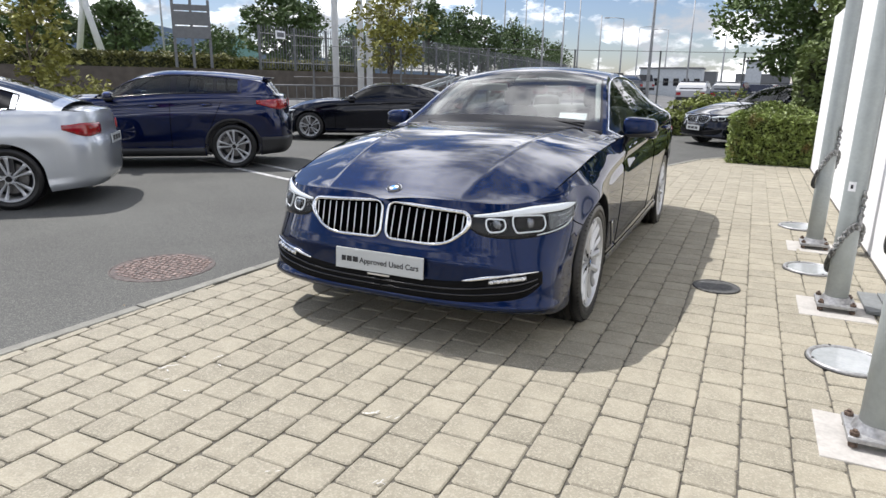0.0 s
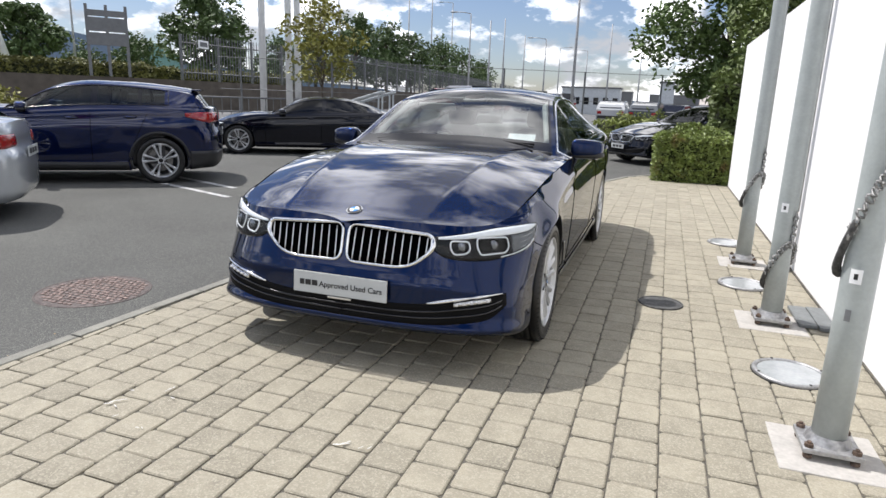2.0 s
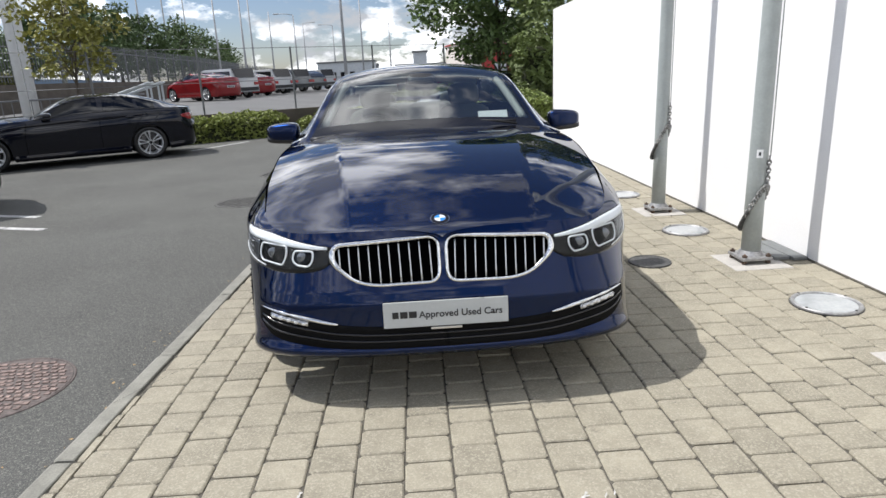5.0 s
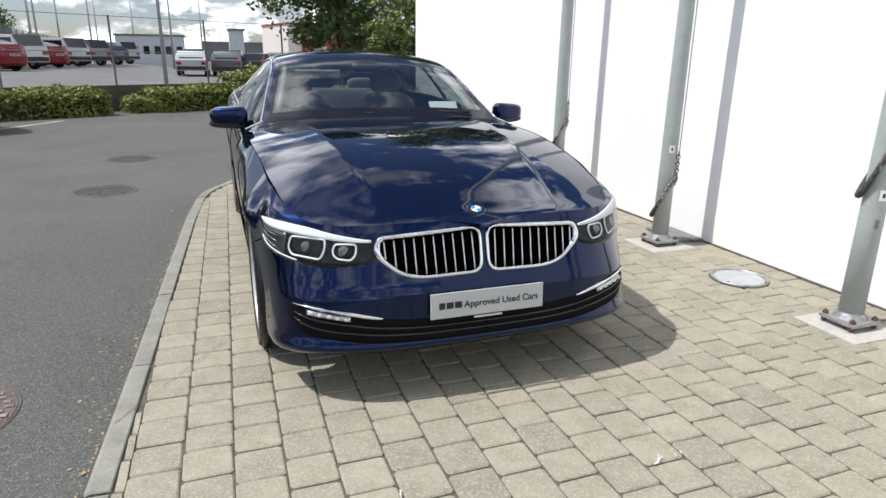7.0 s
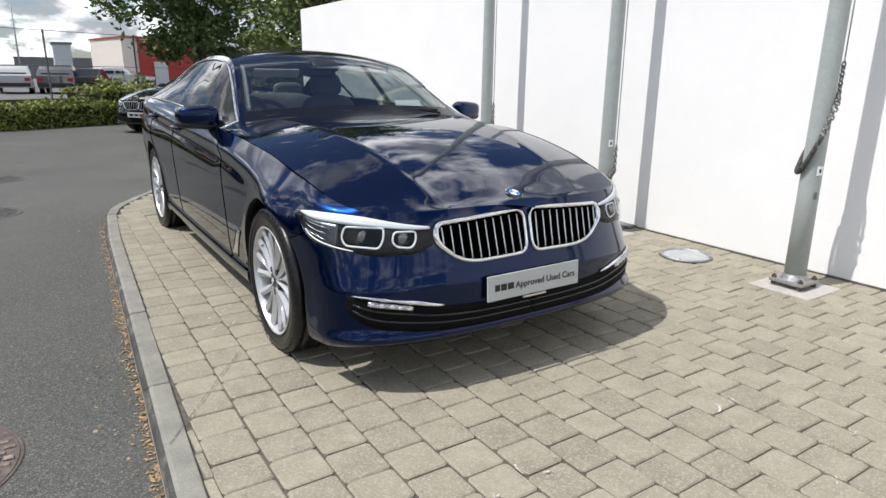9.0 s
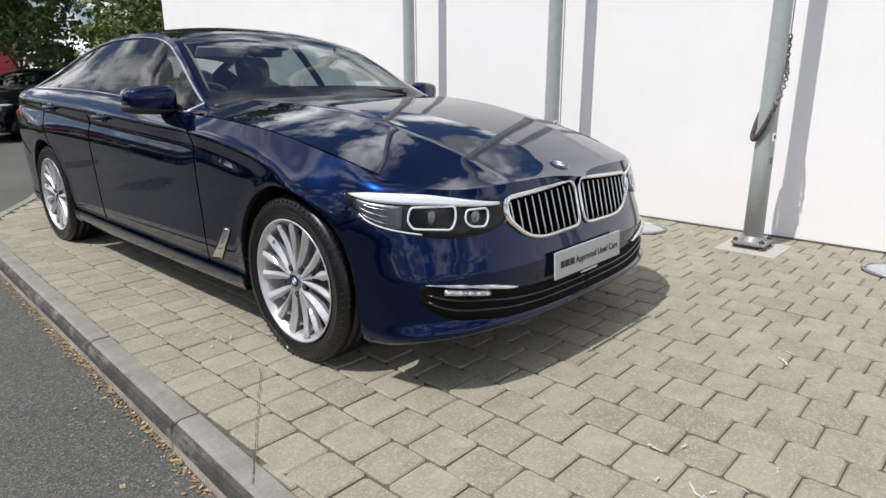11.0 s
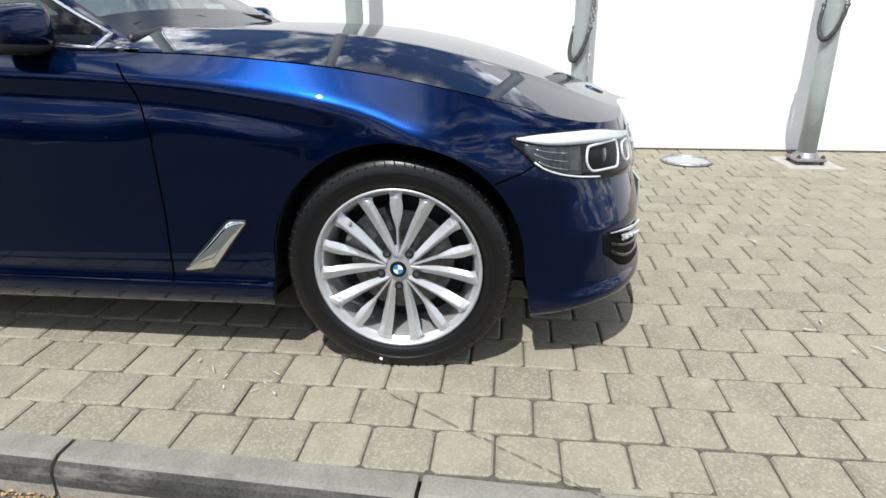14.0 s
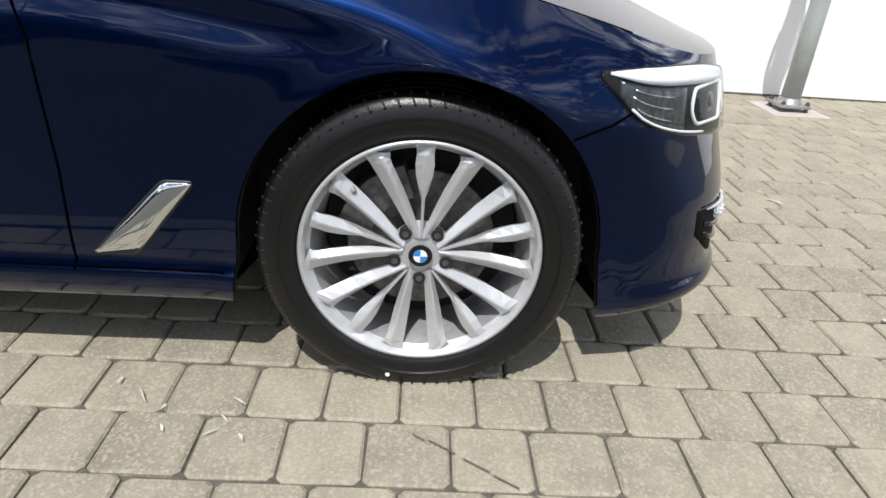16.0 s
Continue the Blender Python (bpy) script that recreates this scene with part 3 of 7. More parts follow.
def skin_patch(name, shell, Ls, lo, hi, off, material, side=1, rows=8, skirt=0.004, bow=0.0):
    """A piece that follows the skin between two lines, with sides that go down to it."""
    Ls = np.asarray(Ls, float)
    l, h = lo(Ls), hi(Ls)
    v = np.linspace(0, 1, rows)
    Z = l[:, None] + (h - l)[:, None] * v[None]
    O = off + bow * (4 * v * (1 - v))[None] + 0 * Z
    P = shell.skin(Ls[:, None] + 0 * Z, Z, O, side)
    if skirt:
        def wrap(A, B):
            return np.concatenate([B[:, :1], A, B[:, -1:]], 1)
        Q = shell.skin(Ls[:, None] + 0 * Z, Z, off - skirt, side)
        P = wrap(P, Q)
        E0, E1 = P[:1].copy(), P[-1:].copy()
        E0[0, 1:-1], E1[0, 1:-1] = Q[0], Q[-1]
        P = np.concatenate([E0, P, E1], 0)
    return grid_mesh(name, P, material, None, side < 0)


def skin_line(bm, shell, pts, r, off, side=1, closed=False, n=6, dense=6, squash=1.0):
    """A bar along a line of (arc, height) points on the skin."""
    out = []
    m = len(pts)
    for i in range(m if closed else m - 1):
        (a, b), (c, d) = pts[i], pts[(i + 1) % m]
        for k in range(dense):
            out.append((a + (c - a) * k / dense, b + (d - b) * k / dense))
    if not closed:
        out.append(pts[-1])
    P = shell.skin([p[0] for p in out], [p[1] for p in out], off, side)
    sweep(bm, P, r, closed, n, squash)


def rounded(pts, r, n=5):
    """A closed outline with its corners rounded."""
    out, m = [], len(pts)
    for i in range(m):
        p, a, b = Vector(pts[i]), Vector(pts[i - 1]), Vector(pts[(i + 1) % m])
        rr = r[i] if isinstance(r, (list, tuple)) else r
        u, v = (a - p), (b - p)
        q0, q1 = p + u.normalized() * min(rr, u.length * 0.45), p + v.normalized() * min(rr, v.length * 0.45)
        for k in range(n + 1):
            t = k / n
            out.append(tuple((1 - t) ** 2 * q0 + 2 * t * (1 - t) * p + t * t * q1))
    return out


def car_body(car, sh, M, fine=True):
    """The panels, glass and cabin of a car, as parts under car."""
    k, w = sh.k, sh.w
    cuts = [0.0, 0.5, 1.56, 2.88, 3.72, 4.45, 4.936]
    Lc = [sh.arc_u(c * k) if c < 4.9 else sh.total for c in cuts]
    rows = 54 if fine else 22
    v = np.linspace(0, 1, rows)
    v = v + 0.035 * np.sin(2 * np.pi * v) * (1 if fine else 0)
    names = ("front_bumper", "front_wing", "front_door", "rear_door", "rear_wing", "rear_bumper")
    for i, nm in enumerate(names):
        a, b = Lc[i], Lc[i + 1]
        Ls = np.linspace(a, b, max(3, int((b - a) / sh.step)))
        for side in ((1, -1) if 0 < i < 5 else (0,)):
            LL = Ls if side else np.concatenate([-Ls[:0:-1], Ls]) if i == 0 else np.concatenate([Ls, 2 * sh.total - Ls[-2::-1]])
            sg = np.ones_like(LL)
            if not side:
                sg = np.where(LL < 0, -1, 1) if i == 0 else np.where(LL > sh.total, -1, 1)
                LL = np.abs(LL) if i == 0 else np.where(LL > sh.total, 2 * sh.total - LL, LL)
            else:
                sg = sg * side
            s, u, _, _ = sh.at(LL)
            zb, zt = sh.bottom(u), sh.top_edge(LL)[2]
            Z = zb[None] + (zt - zb)[None] * v[:, None]
            U = u[None] + 0 * Z
            keep = np.ones((rows - 1, len(LL) - 1), bool)
            L2 = LL[None] + 0 * Z
            for ax in sh.axles:
                cz = sh.wheel + 0.01
                R = sh.arch_dist(U - ax, Z)
                inside = R < sh.arch_r
                keep &= ~(inside[:-1, :-1] & inside[1:, :-1] & inside[:-1, 1:] & inside[1:, 1:])
                f = np.where(inside, sh.arch_r / np.maximum(R, 1e-6), 1)
                near = inside & (R > sh.arch_r - 3.2 * max(sh.step, (zt - zb).max() / rows))
                Un, Zn = ax + (U - ax) * f, np.where(Z > cz, cz + (Z - cz) * f, Z)
                L2 = np.where(near, sh.arc_u(Un), L2)
                Z = np.where(near, np.maximum(Zn, zb[None]), Z)
            P = sh.skin(L2, Z)
            P[..., 0] *= sg[None]
            part_mesh(nm, grid_mesh(nm, P, M["paint"], keep, side >= 0 if i else True), car)
    # bonnet and boot lid
    for nm, a, b, c0, c1 in (("bonnet", 0.0, sh.arc_u(1.64 * k), 0.03, 1.72), ("boot_lid", sh.arc_u(4.30 * k), sh.total, 4.25, 4.90)):
        Ls = np.linspace(a, b, 90 if fine else 30)
        sT, uT, zT = sh.top_edge(Ls)
        m = 44 if fine else 14
        f = np.linspace(0, 1, m)
        t = (Ls - a) / (b - a)
        cu = (c0 + (c1 - c0) * (t ** 1.6 if nm == "bonnet" else 1 - (1 - t) ** 1.6)) * k
        S = sT[:, None] * (1 - f)[None]
        Uq = uT[:, None] + (cu - uT)[:, None] * (f ** 1.3)[None]
        Z = sh.topz(S, Uq)
        P = np.stack([S, Uq, Z], -1)
        Q = P[:, ::-1].copy(); Q[..., 0] *= -1
        P = np.concatenate([P, Q[:, 1:]], 1)
        part_mesh(nm, grid_mesh(nm, P, M["paint"], None, True), car)
    # cabin: side up to the rail, then over the roof
    us = np.unique(np.concatenate([np.linspace(*sh.cabin, 110 if fine else 40), np.array([1.74, 1.80, 1.98, 2.36, 2.40, 2.90, 3.00, 3.62, 3.68, 4.04, sh.tail[0], sh.tail[1]]) * k]))
    vs = np.unique(np.concatenate([np.linspace(0, 1, 15), [0.06, 0.93]]))
    ts = np.unique(np.concatenate([np.linspace(0, 1, 17), [0.035, 0.062, 0.07]]))
    sT, uT, zT = sh.top_edge(sh.arc_u(us))
    zT = sh.ze(us)
    sr, zr, zc = sh.srail(us), np.maximum(sh.zrail(us), zT), sh.zroof(us)
    zc = np.maximum(zc, zr + 0.005)
    S1 = sT[:, None] + (sr - sT)[:, None] * vs[None] ** 1.12
    Z1 = zT[:, None] + (zr - zT)[:, None] * vs[None]
    S2 = sr[:, None] * (1 - ts)[None]
    Z2 = zr[:, None] + (zc - zr)[:, None] * (1 - (1 - ts) ** 2.4)[None]
    U1, U2 = us[:, None] + 0 * S1, us[:, None] + 0 * S2
    um = (us[:-1] + us[1:])[:, None] / 2 / k
    vm, tm = (vs[:-1] + vs[1:])[None] / 2, (ts[:-1] + ts[1:])[None] / 2
    tall = ((zr - zT)[:-1, None] > 0.03)
    win = (vm > 0.06) & (vm < 0.93)
    panes = {"front_window": win & (um > 1.98) & (um < 2.90), "corner_window": win & (um > 1.74) & (um < 1.98) & tall, "rear_window": win & (um > 3.00) & (um < 3.62), "quarter_window": win & (um > 3.68) & (um < 4.04)}
    if not fine:
        panes = {kk: vv & tall for kk, vv in panes.items()}
    solid_side = np.ones((len(us) - 1, len(vs) - 1), bool)
    for side in (1, -1):
        P = np.stack([side * S1, U1, Z1], -1)
        rest = solid_side.copy()
        for nm, kp in panes.items():
            g = part_mesh(nm, grid_mesh(nm, P, M["side"] if "side" in M else M["glass"], kp, side > 0), car, "tinted side glass")
            g.visible_shadow = True
            rest &= ~kp
        for a0, a1 in ((1.96, 2.0), (2.90, 3.00), (3.62, 3.68)):
            pillar = rest & win & (um > a0) & (um < a1)
            if pillar.any():
                rest &= ~pillar
                part_mesh("window_pillar", grid_mesh("window_pillar", P, M_BLACK_GLOSS, pillar, side > 0), car, "gloss black window pillar")
        part_mesh("window_frame", grid_mesh("window_frame", P, M["paint"], rest, side > 0), car)
    P = np.stack([S2, U2, Z2], -1)
    Q = P[:, ::-1].copy(); Q[..., 0] *= -1
    P = np.concatenate([P, Q[:, 1:]], 1)
    T = np.concatenate([tm, tm[:, ::-1]], 1)
    screen = (um < 2.40) & (T > 0.035)
    back = (um > sh.tail[0]) & (um < sh.tail[1]) & (T > 0.07)
    border = screen & ((T < 0.062) | (um > 2.36) | (um < 1.80))
    pane = part_mesh("windscreen", grid_mesh("windscreen", P, M["glass"], screen & ~border, True), car, "windscreen glass")
    part_mesh("windscreen_border", grid_mesh("windscreen_border", P, M_BLACK_GLOSS, border, True), pane, "black border of the windscreen")
    part_mesh("rear_screen", grid_mesh("rear_screen", P, M["glass"], back, True), car)
    part_mesh("roof", grid_mesh("roof", P, M["paint"], ~(screen | back), True), car)
    # window surrounds, in bright or black trim
    for side in (1, -1):
        bm = bmesh.new()
        uu = np.linspace(1.72, 4.10, 60) * k
        low = [(side * (float(np.interp(u, us, S1[:, 1])) + 0.006), u, float(np.interp(u, us, Z1[:, 1])) - 0.004) for u in uu]
        high = [(side * (float(np.interp(u, us, S1[:, -2])) + 0.006), u, float(np.interp(u, us, Z1[:, -2]))) for u in uu]
        sweep(bm, low + high[::-1], 0.007, True, 6)
        part("window_trim", bm, M["trim"], car, "bright metal window trim")
    # wheel housings and floor
    for ax in sh.axles:
        for side in (1, -1):
            cz = sh.wheel + 0.01
            zb = 0.215 * sh.tall
            th = np.linspace(0, math.pi, 27)
            hs_ = np.linspace(zb, cz, 6)[:-1]
            def rim_line(r):
                low = r * (1 + 0.40 * (cz - hs_))
                return np.concatenate([low, r * np.cos(th), -low[::-1]]), np.concatenate([hs_, cz + r * np.sin(th), hs_[::-1]])
            r0 = sh.arch_r
            (a0, b0), (a1, b1) = rim_line(r0 - 0.002), rim_line(r0 + 0.02)
            # the outer rim of the housing meets the skin
            out = sh.skin(sh.arc_u(ax + a0), b0, -0.002, side)
            mid = out.copy(); mid[:, 0] -= side * 0.02
            A = np.stack([side * 0.885 * w + 0 * a1, ax + a1, b1], -1)
            B = np.stack([side * 0.62 * w + 0 * a1, ax + a1, b1], -1)
            A[:, 0] = np.where(np.abs(A[:, 0]) < np.abs(mid[:, 0]), A[:, 0], mid[:, 0])
            part_mesh("wheel_arch", grid_mesh("wheel_arch", np.stack([out, mid, A, B]), M["black"], None, side < 0), car, "black wheel arch liner")
            bm = bmesh.new(); box(bm, side * 0.6 * w - 0.01, side * 0.6 * w + 0.01, ax - 0.42, ax + 0.42, 0.2, 0.75)
            part("arch_inner", bm, M["black"], car)
    bm = bmesh.new(); box(bm, -0.80 * w, 0.80 * w, 1.30 * k, 3.35 * k, 0.2, 0.27); box(bm, -0.58 * w, 0.58 * w, 0.3 * k, 4.6 * k, 0.23, 0.28)
    part("underbody", bm, M["black"], car)
    Ls = np.linspace(0.01, sh.total - 0.01, 120)
    P = sh.skin(Ls, sh.bottom(sh.at(Ls)[1]) + 0.004)
    hole = (np.abs(P[:, 1] - sh.axles[0]) < 0.42) | (np.abs(P[:, 1] - sh.axles[1]) < 0.42)
    P[:, 0] = np.where(hole, np.minimum(P[:, 0], 0.6 * w), P[:, 0])
    Q = P.copy(); Q[:, 0] *= -1
    part_mesh("floor_pan", grid_mesh("floor_pan", np.stack([P, Q]), M["black"]), car)


def wheel_mesh_set(r=0.335, rim=0.247, width=0.225, spokes=10, grouped=False):
    """Meshes of one wheel, its outer face towards +x, with the axle at the origin."""
    out = {}
    # tyre: section swept round the axle
    sec = [(-0.5, rim), (-0.5, rim + 0.01), (-0.54, rim + 0.045), (-0.52, r - 0.03), (-0.45, r - 0.005)]
    grooves = [-0.30, -0.1, 0.1, 0.30]
    for g in grooves:
        sec += [(g - 0.025, r), (g - 0.018, r - 0.008), (g + 0.018, r - 0.008), (g + 0.025, r)]
    sec += [(0.45, r - 0.004), (0.49, r - 0.011), (0.525, r - 0.024), (0.54, r - 0.042), (0.545, r - 0.050), (0.538, r - 0.053), (0.541, rim + 0.040), (0.533, rim + 0.037), (0.525, rim + 0.026), (0.52, rim + 0.012), (0.5, rim + 0.008), (0.48, rim - 0.004)]
    n = 96
    th = np.linspace(0, 2 * np.pi, n + 1)
    P = np.array([[(a * width, b * math.cos(t), b * math.sin(t)) for a, b in sec] for t in th])
    out["tyre"] = grid_mesh("tyre", P, M_TYRE)
    # shoulder grooves of the tread
    bm = bmesh.new()
    for i in range(72):
        t = i * 2 * math.pi / 72
        m = Matrix.Rotation(t, 4, "X") @ Matrix.Translation((0.472 * width, 0, r - 0.0118)) @ Matrix.Rotation(0.62, 4, "Y") @ Matrix.Rotation(0.25, 4, "Z")
        bmesh.ops.create_cube(bm, size=1, matrix=m @ Matrix.Diagonal((0.155 * width, 0.0042, 0.006, 1)))
    me = bpy.data.meshes.new("tread_groove"); bm.to_mesh(me); bm.free(); me.materials.append(M_BLACK_MATT); out["tread_groove"] = me
    # rim barrel and lip
    sec = [(0.50, rim - 0.002), (0.515, rim + 0.001), (0.52, rim - 0.006), (0.500, rim - 0.009), (0.445, rim - 0.013), (0.40, rim - 0.022)]
    P = np.array([[(a * width, b * math.cos(t), b * math.sin(t)) for a, b in sec] for t in th])
    out["rim"] = grid_mesh("rim", P, M_ALLOY)
    sec = [(0.40, rim - 0.022), (0.25, rim - 0.032), (-0.4, rim - 0.04), (-0.5, rim - 0.01)]
    P = np.array([[(a * width, b * math.cos(t), b * math.sin(t)) for a, b in sec] for t in th])
    out["rim_barrel"] = grid_mesh("rim_barrel", P, M_BARREL)
    kr = rim / 0.259
    def blade(line):
        """A faceted blade; each row: radius, offset, half widths on either side, ridge offset, face depth, drop of the shoulders."""
        bm = bmesh.new()
        rows = []
        for rad, off, lo_, hi_, ridge, xx, drop in line:
            rad, off, xx = rad * kr, off * kr, xx * width / 0.215
            rows.append([bm.verts.new(p) for p in ((xx - drop - 0.024, off - lo_ * 0.5, rad), (xx - drop, off - lo_, rad), (xx, off + ridge - 0.0022, rad), (xx, off + ridge + 0.0022, rad), (xx - drop, off + hi_, rad), (xx - drop - 0.024, off + hi_ * 0.5, rad))])
        for A, B in zip(rows, rows[1:]):
            for j in range(5):
                bm.faces.new((A[j], A[j + 1], B[j + 1], B[j]))
        bmesh.ops.recalc_face_normals(bm, faces=bm.faces)
        me = bpy.data.meshes.new("spoke"); bm.to_mesh(me); bm.free(); me.materials.append(M_ALLOY)
        return me
    if grouped:
        # five groups of three: a middle blade that thins to a ridge, and two flanks that meet it at the hub
        mid = blade([(0.044, 0, 0.0030, 0.0030, 0, 0.094, 0.004), (0.090, 0, 0.0034, 0.0034, 0, 0.093, 0.006), (0.128, 0, 0.0042, 0.0042, 0, 0.094, 0.008), (0.150, 0, 0.0105, 0.0105, 0, 0.097, 0.010),
                     (0.180, 0, 0.0175, 0.0175, 0, 0.101, 0.011), (0.205, 0, 0.0195, 0.0195, 0, 0.104, 0.010), (0.226, 0, 0.0175, 0.0175, 0, 0.1045, 0.007), (0.240, 0, 0.0185, 0.0185, 0, 0.101, 0.005), (0.2485, 0, 0.0260, 0.0260, 0, 0.095, 0.002)])
        flank = []
        for sg in (1, -1):
            line = []
            for rad, half, xx, drop in ((0.040, 0.0095, 0.094, 0.005), (0.070, 0.0125, 0.095, 0.010), (0.105, 0.0160, 0.094, 0.014), (0.145, 0.0195, 0.096, 0.016), (0.180, 0.0215, 0.101, 0.015), (0.203, 0.0225, 0.104, 0.012), (0.216, 0.0255, 0.1035, 0.008), (0.226, 0.0310, 0.098, 0.003)):
                off = 0.008 + (rad - 0.040) * 0.497
                line.append((rad, sg * off, half, half, -sg * half * 0.30, xx, drop))
            flank.append(blade(line))
        i = 0
        for g in range(5):
            for me in (mid, *flank):
                out["spoke" + "_" * i] = (me, Matrix.Rotation(g * 2 * math.pi / 5, 4, "X")); i += 1
    else:
        me = blade([(rad, 0, half, half, 0, xx, drop) for rad, half, xx, drop in ((0.036, 0.0080, 0.090, 0.005), (0.060, 0.0095, 0.094, 0.010), (0.100, 0.0115, 0.090, 0.016), (0.145, 0.0140, 0.092, 0.018), (0.185, 0.0165, 0.100, 0.018), (0.226, 0.0225, 0.1055, 0.012), (0.2475, 0.0225, 0.0950, 0.004))])
        for i in range(spokes):
            out["spoke" + "_" * i] = (me, Matrix.Rotation((i // 2 * 2 + 0.62 * (i % 2)) * 2 * math.pi / spokes, 4, "X"))
    # hub with five bolt holes, centre cap
    bm = bmesh.new()
    bmesh.ops.create_cone(bm, cap_ends=True, segments=48, radius1=0.066, radius2=0.050, depth=0.030, matrix=Matrix.Translation((width * 0.34, 0, 0)) @ Matrix.Rotation(math.pi / 2, 4, "Y"))
    smooth_bm(bm)
    me = bpy.data.meshes.new("hub"); bm.to_mesh(me); bm.free(); me.materials.append(M_ALLOY); out["hub"] = me
    for i in range(5):
        a = i * 2 * math.pi / 5 + math.pi / 2 + math.pi / 5
        cy, cz = 0.058 * math.cos(a), 0.058 * math.sin(a)
        # a black plug stands for the hole, its shade given by the colour
        bm = bmesh.new()
        tube(bm, (width * 0.36, cy, cz), (width * 0.432, cy, cz), 0.0135, 0.0135, 14)
        me = bpy.data.meshes.new("bolt_hole"); bm.to_mesh(me); bm.free(); me.materials.append(M_BLACK_MATT); out["bolt_hole" + "_" * i] = me
        bm = bmesh.new()
        tube(bm, (width * 0.40, cy, cz), (width * 0.437, cy, cz), 0.0085, 0.0075, 6)
        me = bpy.data.meshes.new("bolt"); bm.to_mesh(me); bm.free(); me.materials.append(M_STEEL_DARK); out["bolt" + "_" * i] = me
    # valve and brake caliper
    bm = bmesh.new(); tube(bm, (width * 0.36, -0.152 * kr, 0.150 * kr), (width * 0.46, -0.140 * kr, 0.138 * kr), 0.0060, 0.0052, 10)
    me = bpy.data.meshes.new("valve"); bm.to_mesh(me); bm.free(); me.materials.append(M_STEEL); out["valve"] = me
    bm = bmesh.new()
    for q in range(5):
        t = 0.35 + 0.22 * q
        bmesh.ops.create_cube(bm, size=1, matrix=Matrix.Translation((width * 0.10, -0.15 * math.cos(t), 0.15 * math.sin(t))) @ Matrix.Rotation(-t, 4, "X") @ Matrix.Diagonal((0.06, 0.075, 0.04, 1)))
    me = bpy.data.meshes.new("brake_caliper"); bm.to_mesh(me); bm.free(); me.materials.append(M_STEEL_DARK); out["brake_caliper"] = me
    # brake disc
    bm = bmesh.new()
    tube(bm, (width * 0.02, 0, 0), (width * 0.08, 0, 0), 0.165, 0.165, 48)
    smooth_bm(bm)
    me = bpy.data.meshes.new("brake_disc"); bm.to_mesh(me); bm.free(); me.materials.append(M_STEEL_DARK); out["brake_disc"] = me
    bm = bmesh.new()
    tube(bm, (width * -0.2, 0, 0), (width * -0.15, 0, 0), rim - 0.04, rim - 0.04, 32)
    me = bpy.data.meshes.new("dust_shield"); bm.to_mesh(me); bm.free(); me.materials.append(M_BLACK_MATT); out["dust_shield"] = me
    return out


def roundel(parent, m, r, name="badge"):
    """A round enamel badge: dark ring, white and blue quarters, bright rim."""
    b = part_mesh(name, disc_mesh(r, 0, 2 * math.pi, M_CHROME, 0.003), parent, "round enamel badge", m)
    part_mesh("badge_ring", disc_mesh(r * 0.95, 0, 2 * math.pi, M_BLACK_GLOSS, 0.0042), b)
    part_mesh("badge_rim", disc_mesh(r * 0.60, 0, 2 * math.pi, M_CHROME, 0.005), b)
    for i in range(4):
        part_mesh("badge_quarter", disc_mesh(r * 0.56, i * math.pi / 2, (i + 1) * math.pi / 2, M_BADGE_BLUE if i % 2 else M_WHITE_ENAMEL, 0.0058), b)
    return b


def disc_mesh(r, a0, a1, material, x):
    n = 24 if a1 - a0 > 4 else 8
    vs = [(x, 0, 0), (x - 0.003, 0, 0)] + [(x, r * math.cos(a0 + (a1 - a0) * i / n), r * math.sin(a0 + (a1 - a0) * i / n)) for i in range(n + 1)]
    vs += [(x - 0.003, v[1], v[2]) for v in vs[2:]]
    fs = [(0, i + 2, i + 3) for i in range(n)] + [(i + 2, i + 3 + n, i + 4 + n, i + 3) for i in range(n)]
    return mesh_from("disc", vs, fs, material)


def add_wheels(car, sh, meshes, badge=True, x_out=0.918, turn=(0.0, 0.0, 0.0, 0.0)):
    i = 0
    for ax in sh.axles:
        for side in (1, -1):
            base = Matrix.Translation((side * (x_out - 0.12), ax, sh.wheel)) @ (Matrix.Identity(4) if side > 0 else Matrix.Rotation(math.pi, 4, "Z")) @ Matrix.Rotation(turn[i], 4, "X")
            i += 1
            w = new("wheel"); w.parent = car; w.matrix_basis = base
            for nm, me in meshes.items():
                me, at = me if isinstance(me, tuple) else (me, None)
                ob = part_mesh(nm.rstrip("_"), me, w, "", at)
                if nm == "tread_groove":
                    tagged(ob, kind="stuff")
            if badge:
                roundel(w, Matrix.Translation((0.215 * 0.462, 0, 0)) @ Matrix.Rotation(-turn[i - 1], 4, "X"), 0.0265, "centre_cap")
            else:
                part_mesh("centre_cap", disc_mesh(0.032, 0, 6.28318, M_BLACK_GLOSS, 0.105), w)


def poly_span(poly):
    """Lower and upper edge of an outline as functions of its first coordinate."""
    pts = np.array(poly + [poly[0]], float)
    def ends(q, pick):
        out = []
        for x in np.atleast_1d(q):
            zs = []
            for (a, b), (c, d) in zip(pts[:-1], pts[1:]):
                if min(a, c) - 1e-9 <= x <= max(a, c) + 1e-9:
                    zs.append(b if abs(c - a) < 1e-9 else b + (d - b) * (x - a) / (c - a))
            out.append(pick(zs) if zs else pts[0, 1])
        return np.array(out)
    return (lambda q: ends(q, min)), (lambda q: ends(q, max)), pts[:, 0].min(), pts[:, 0].max()


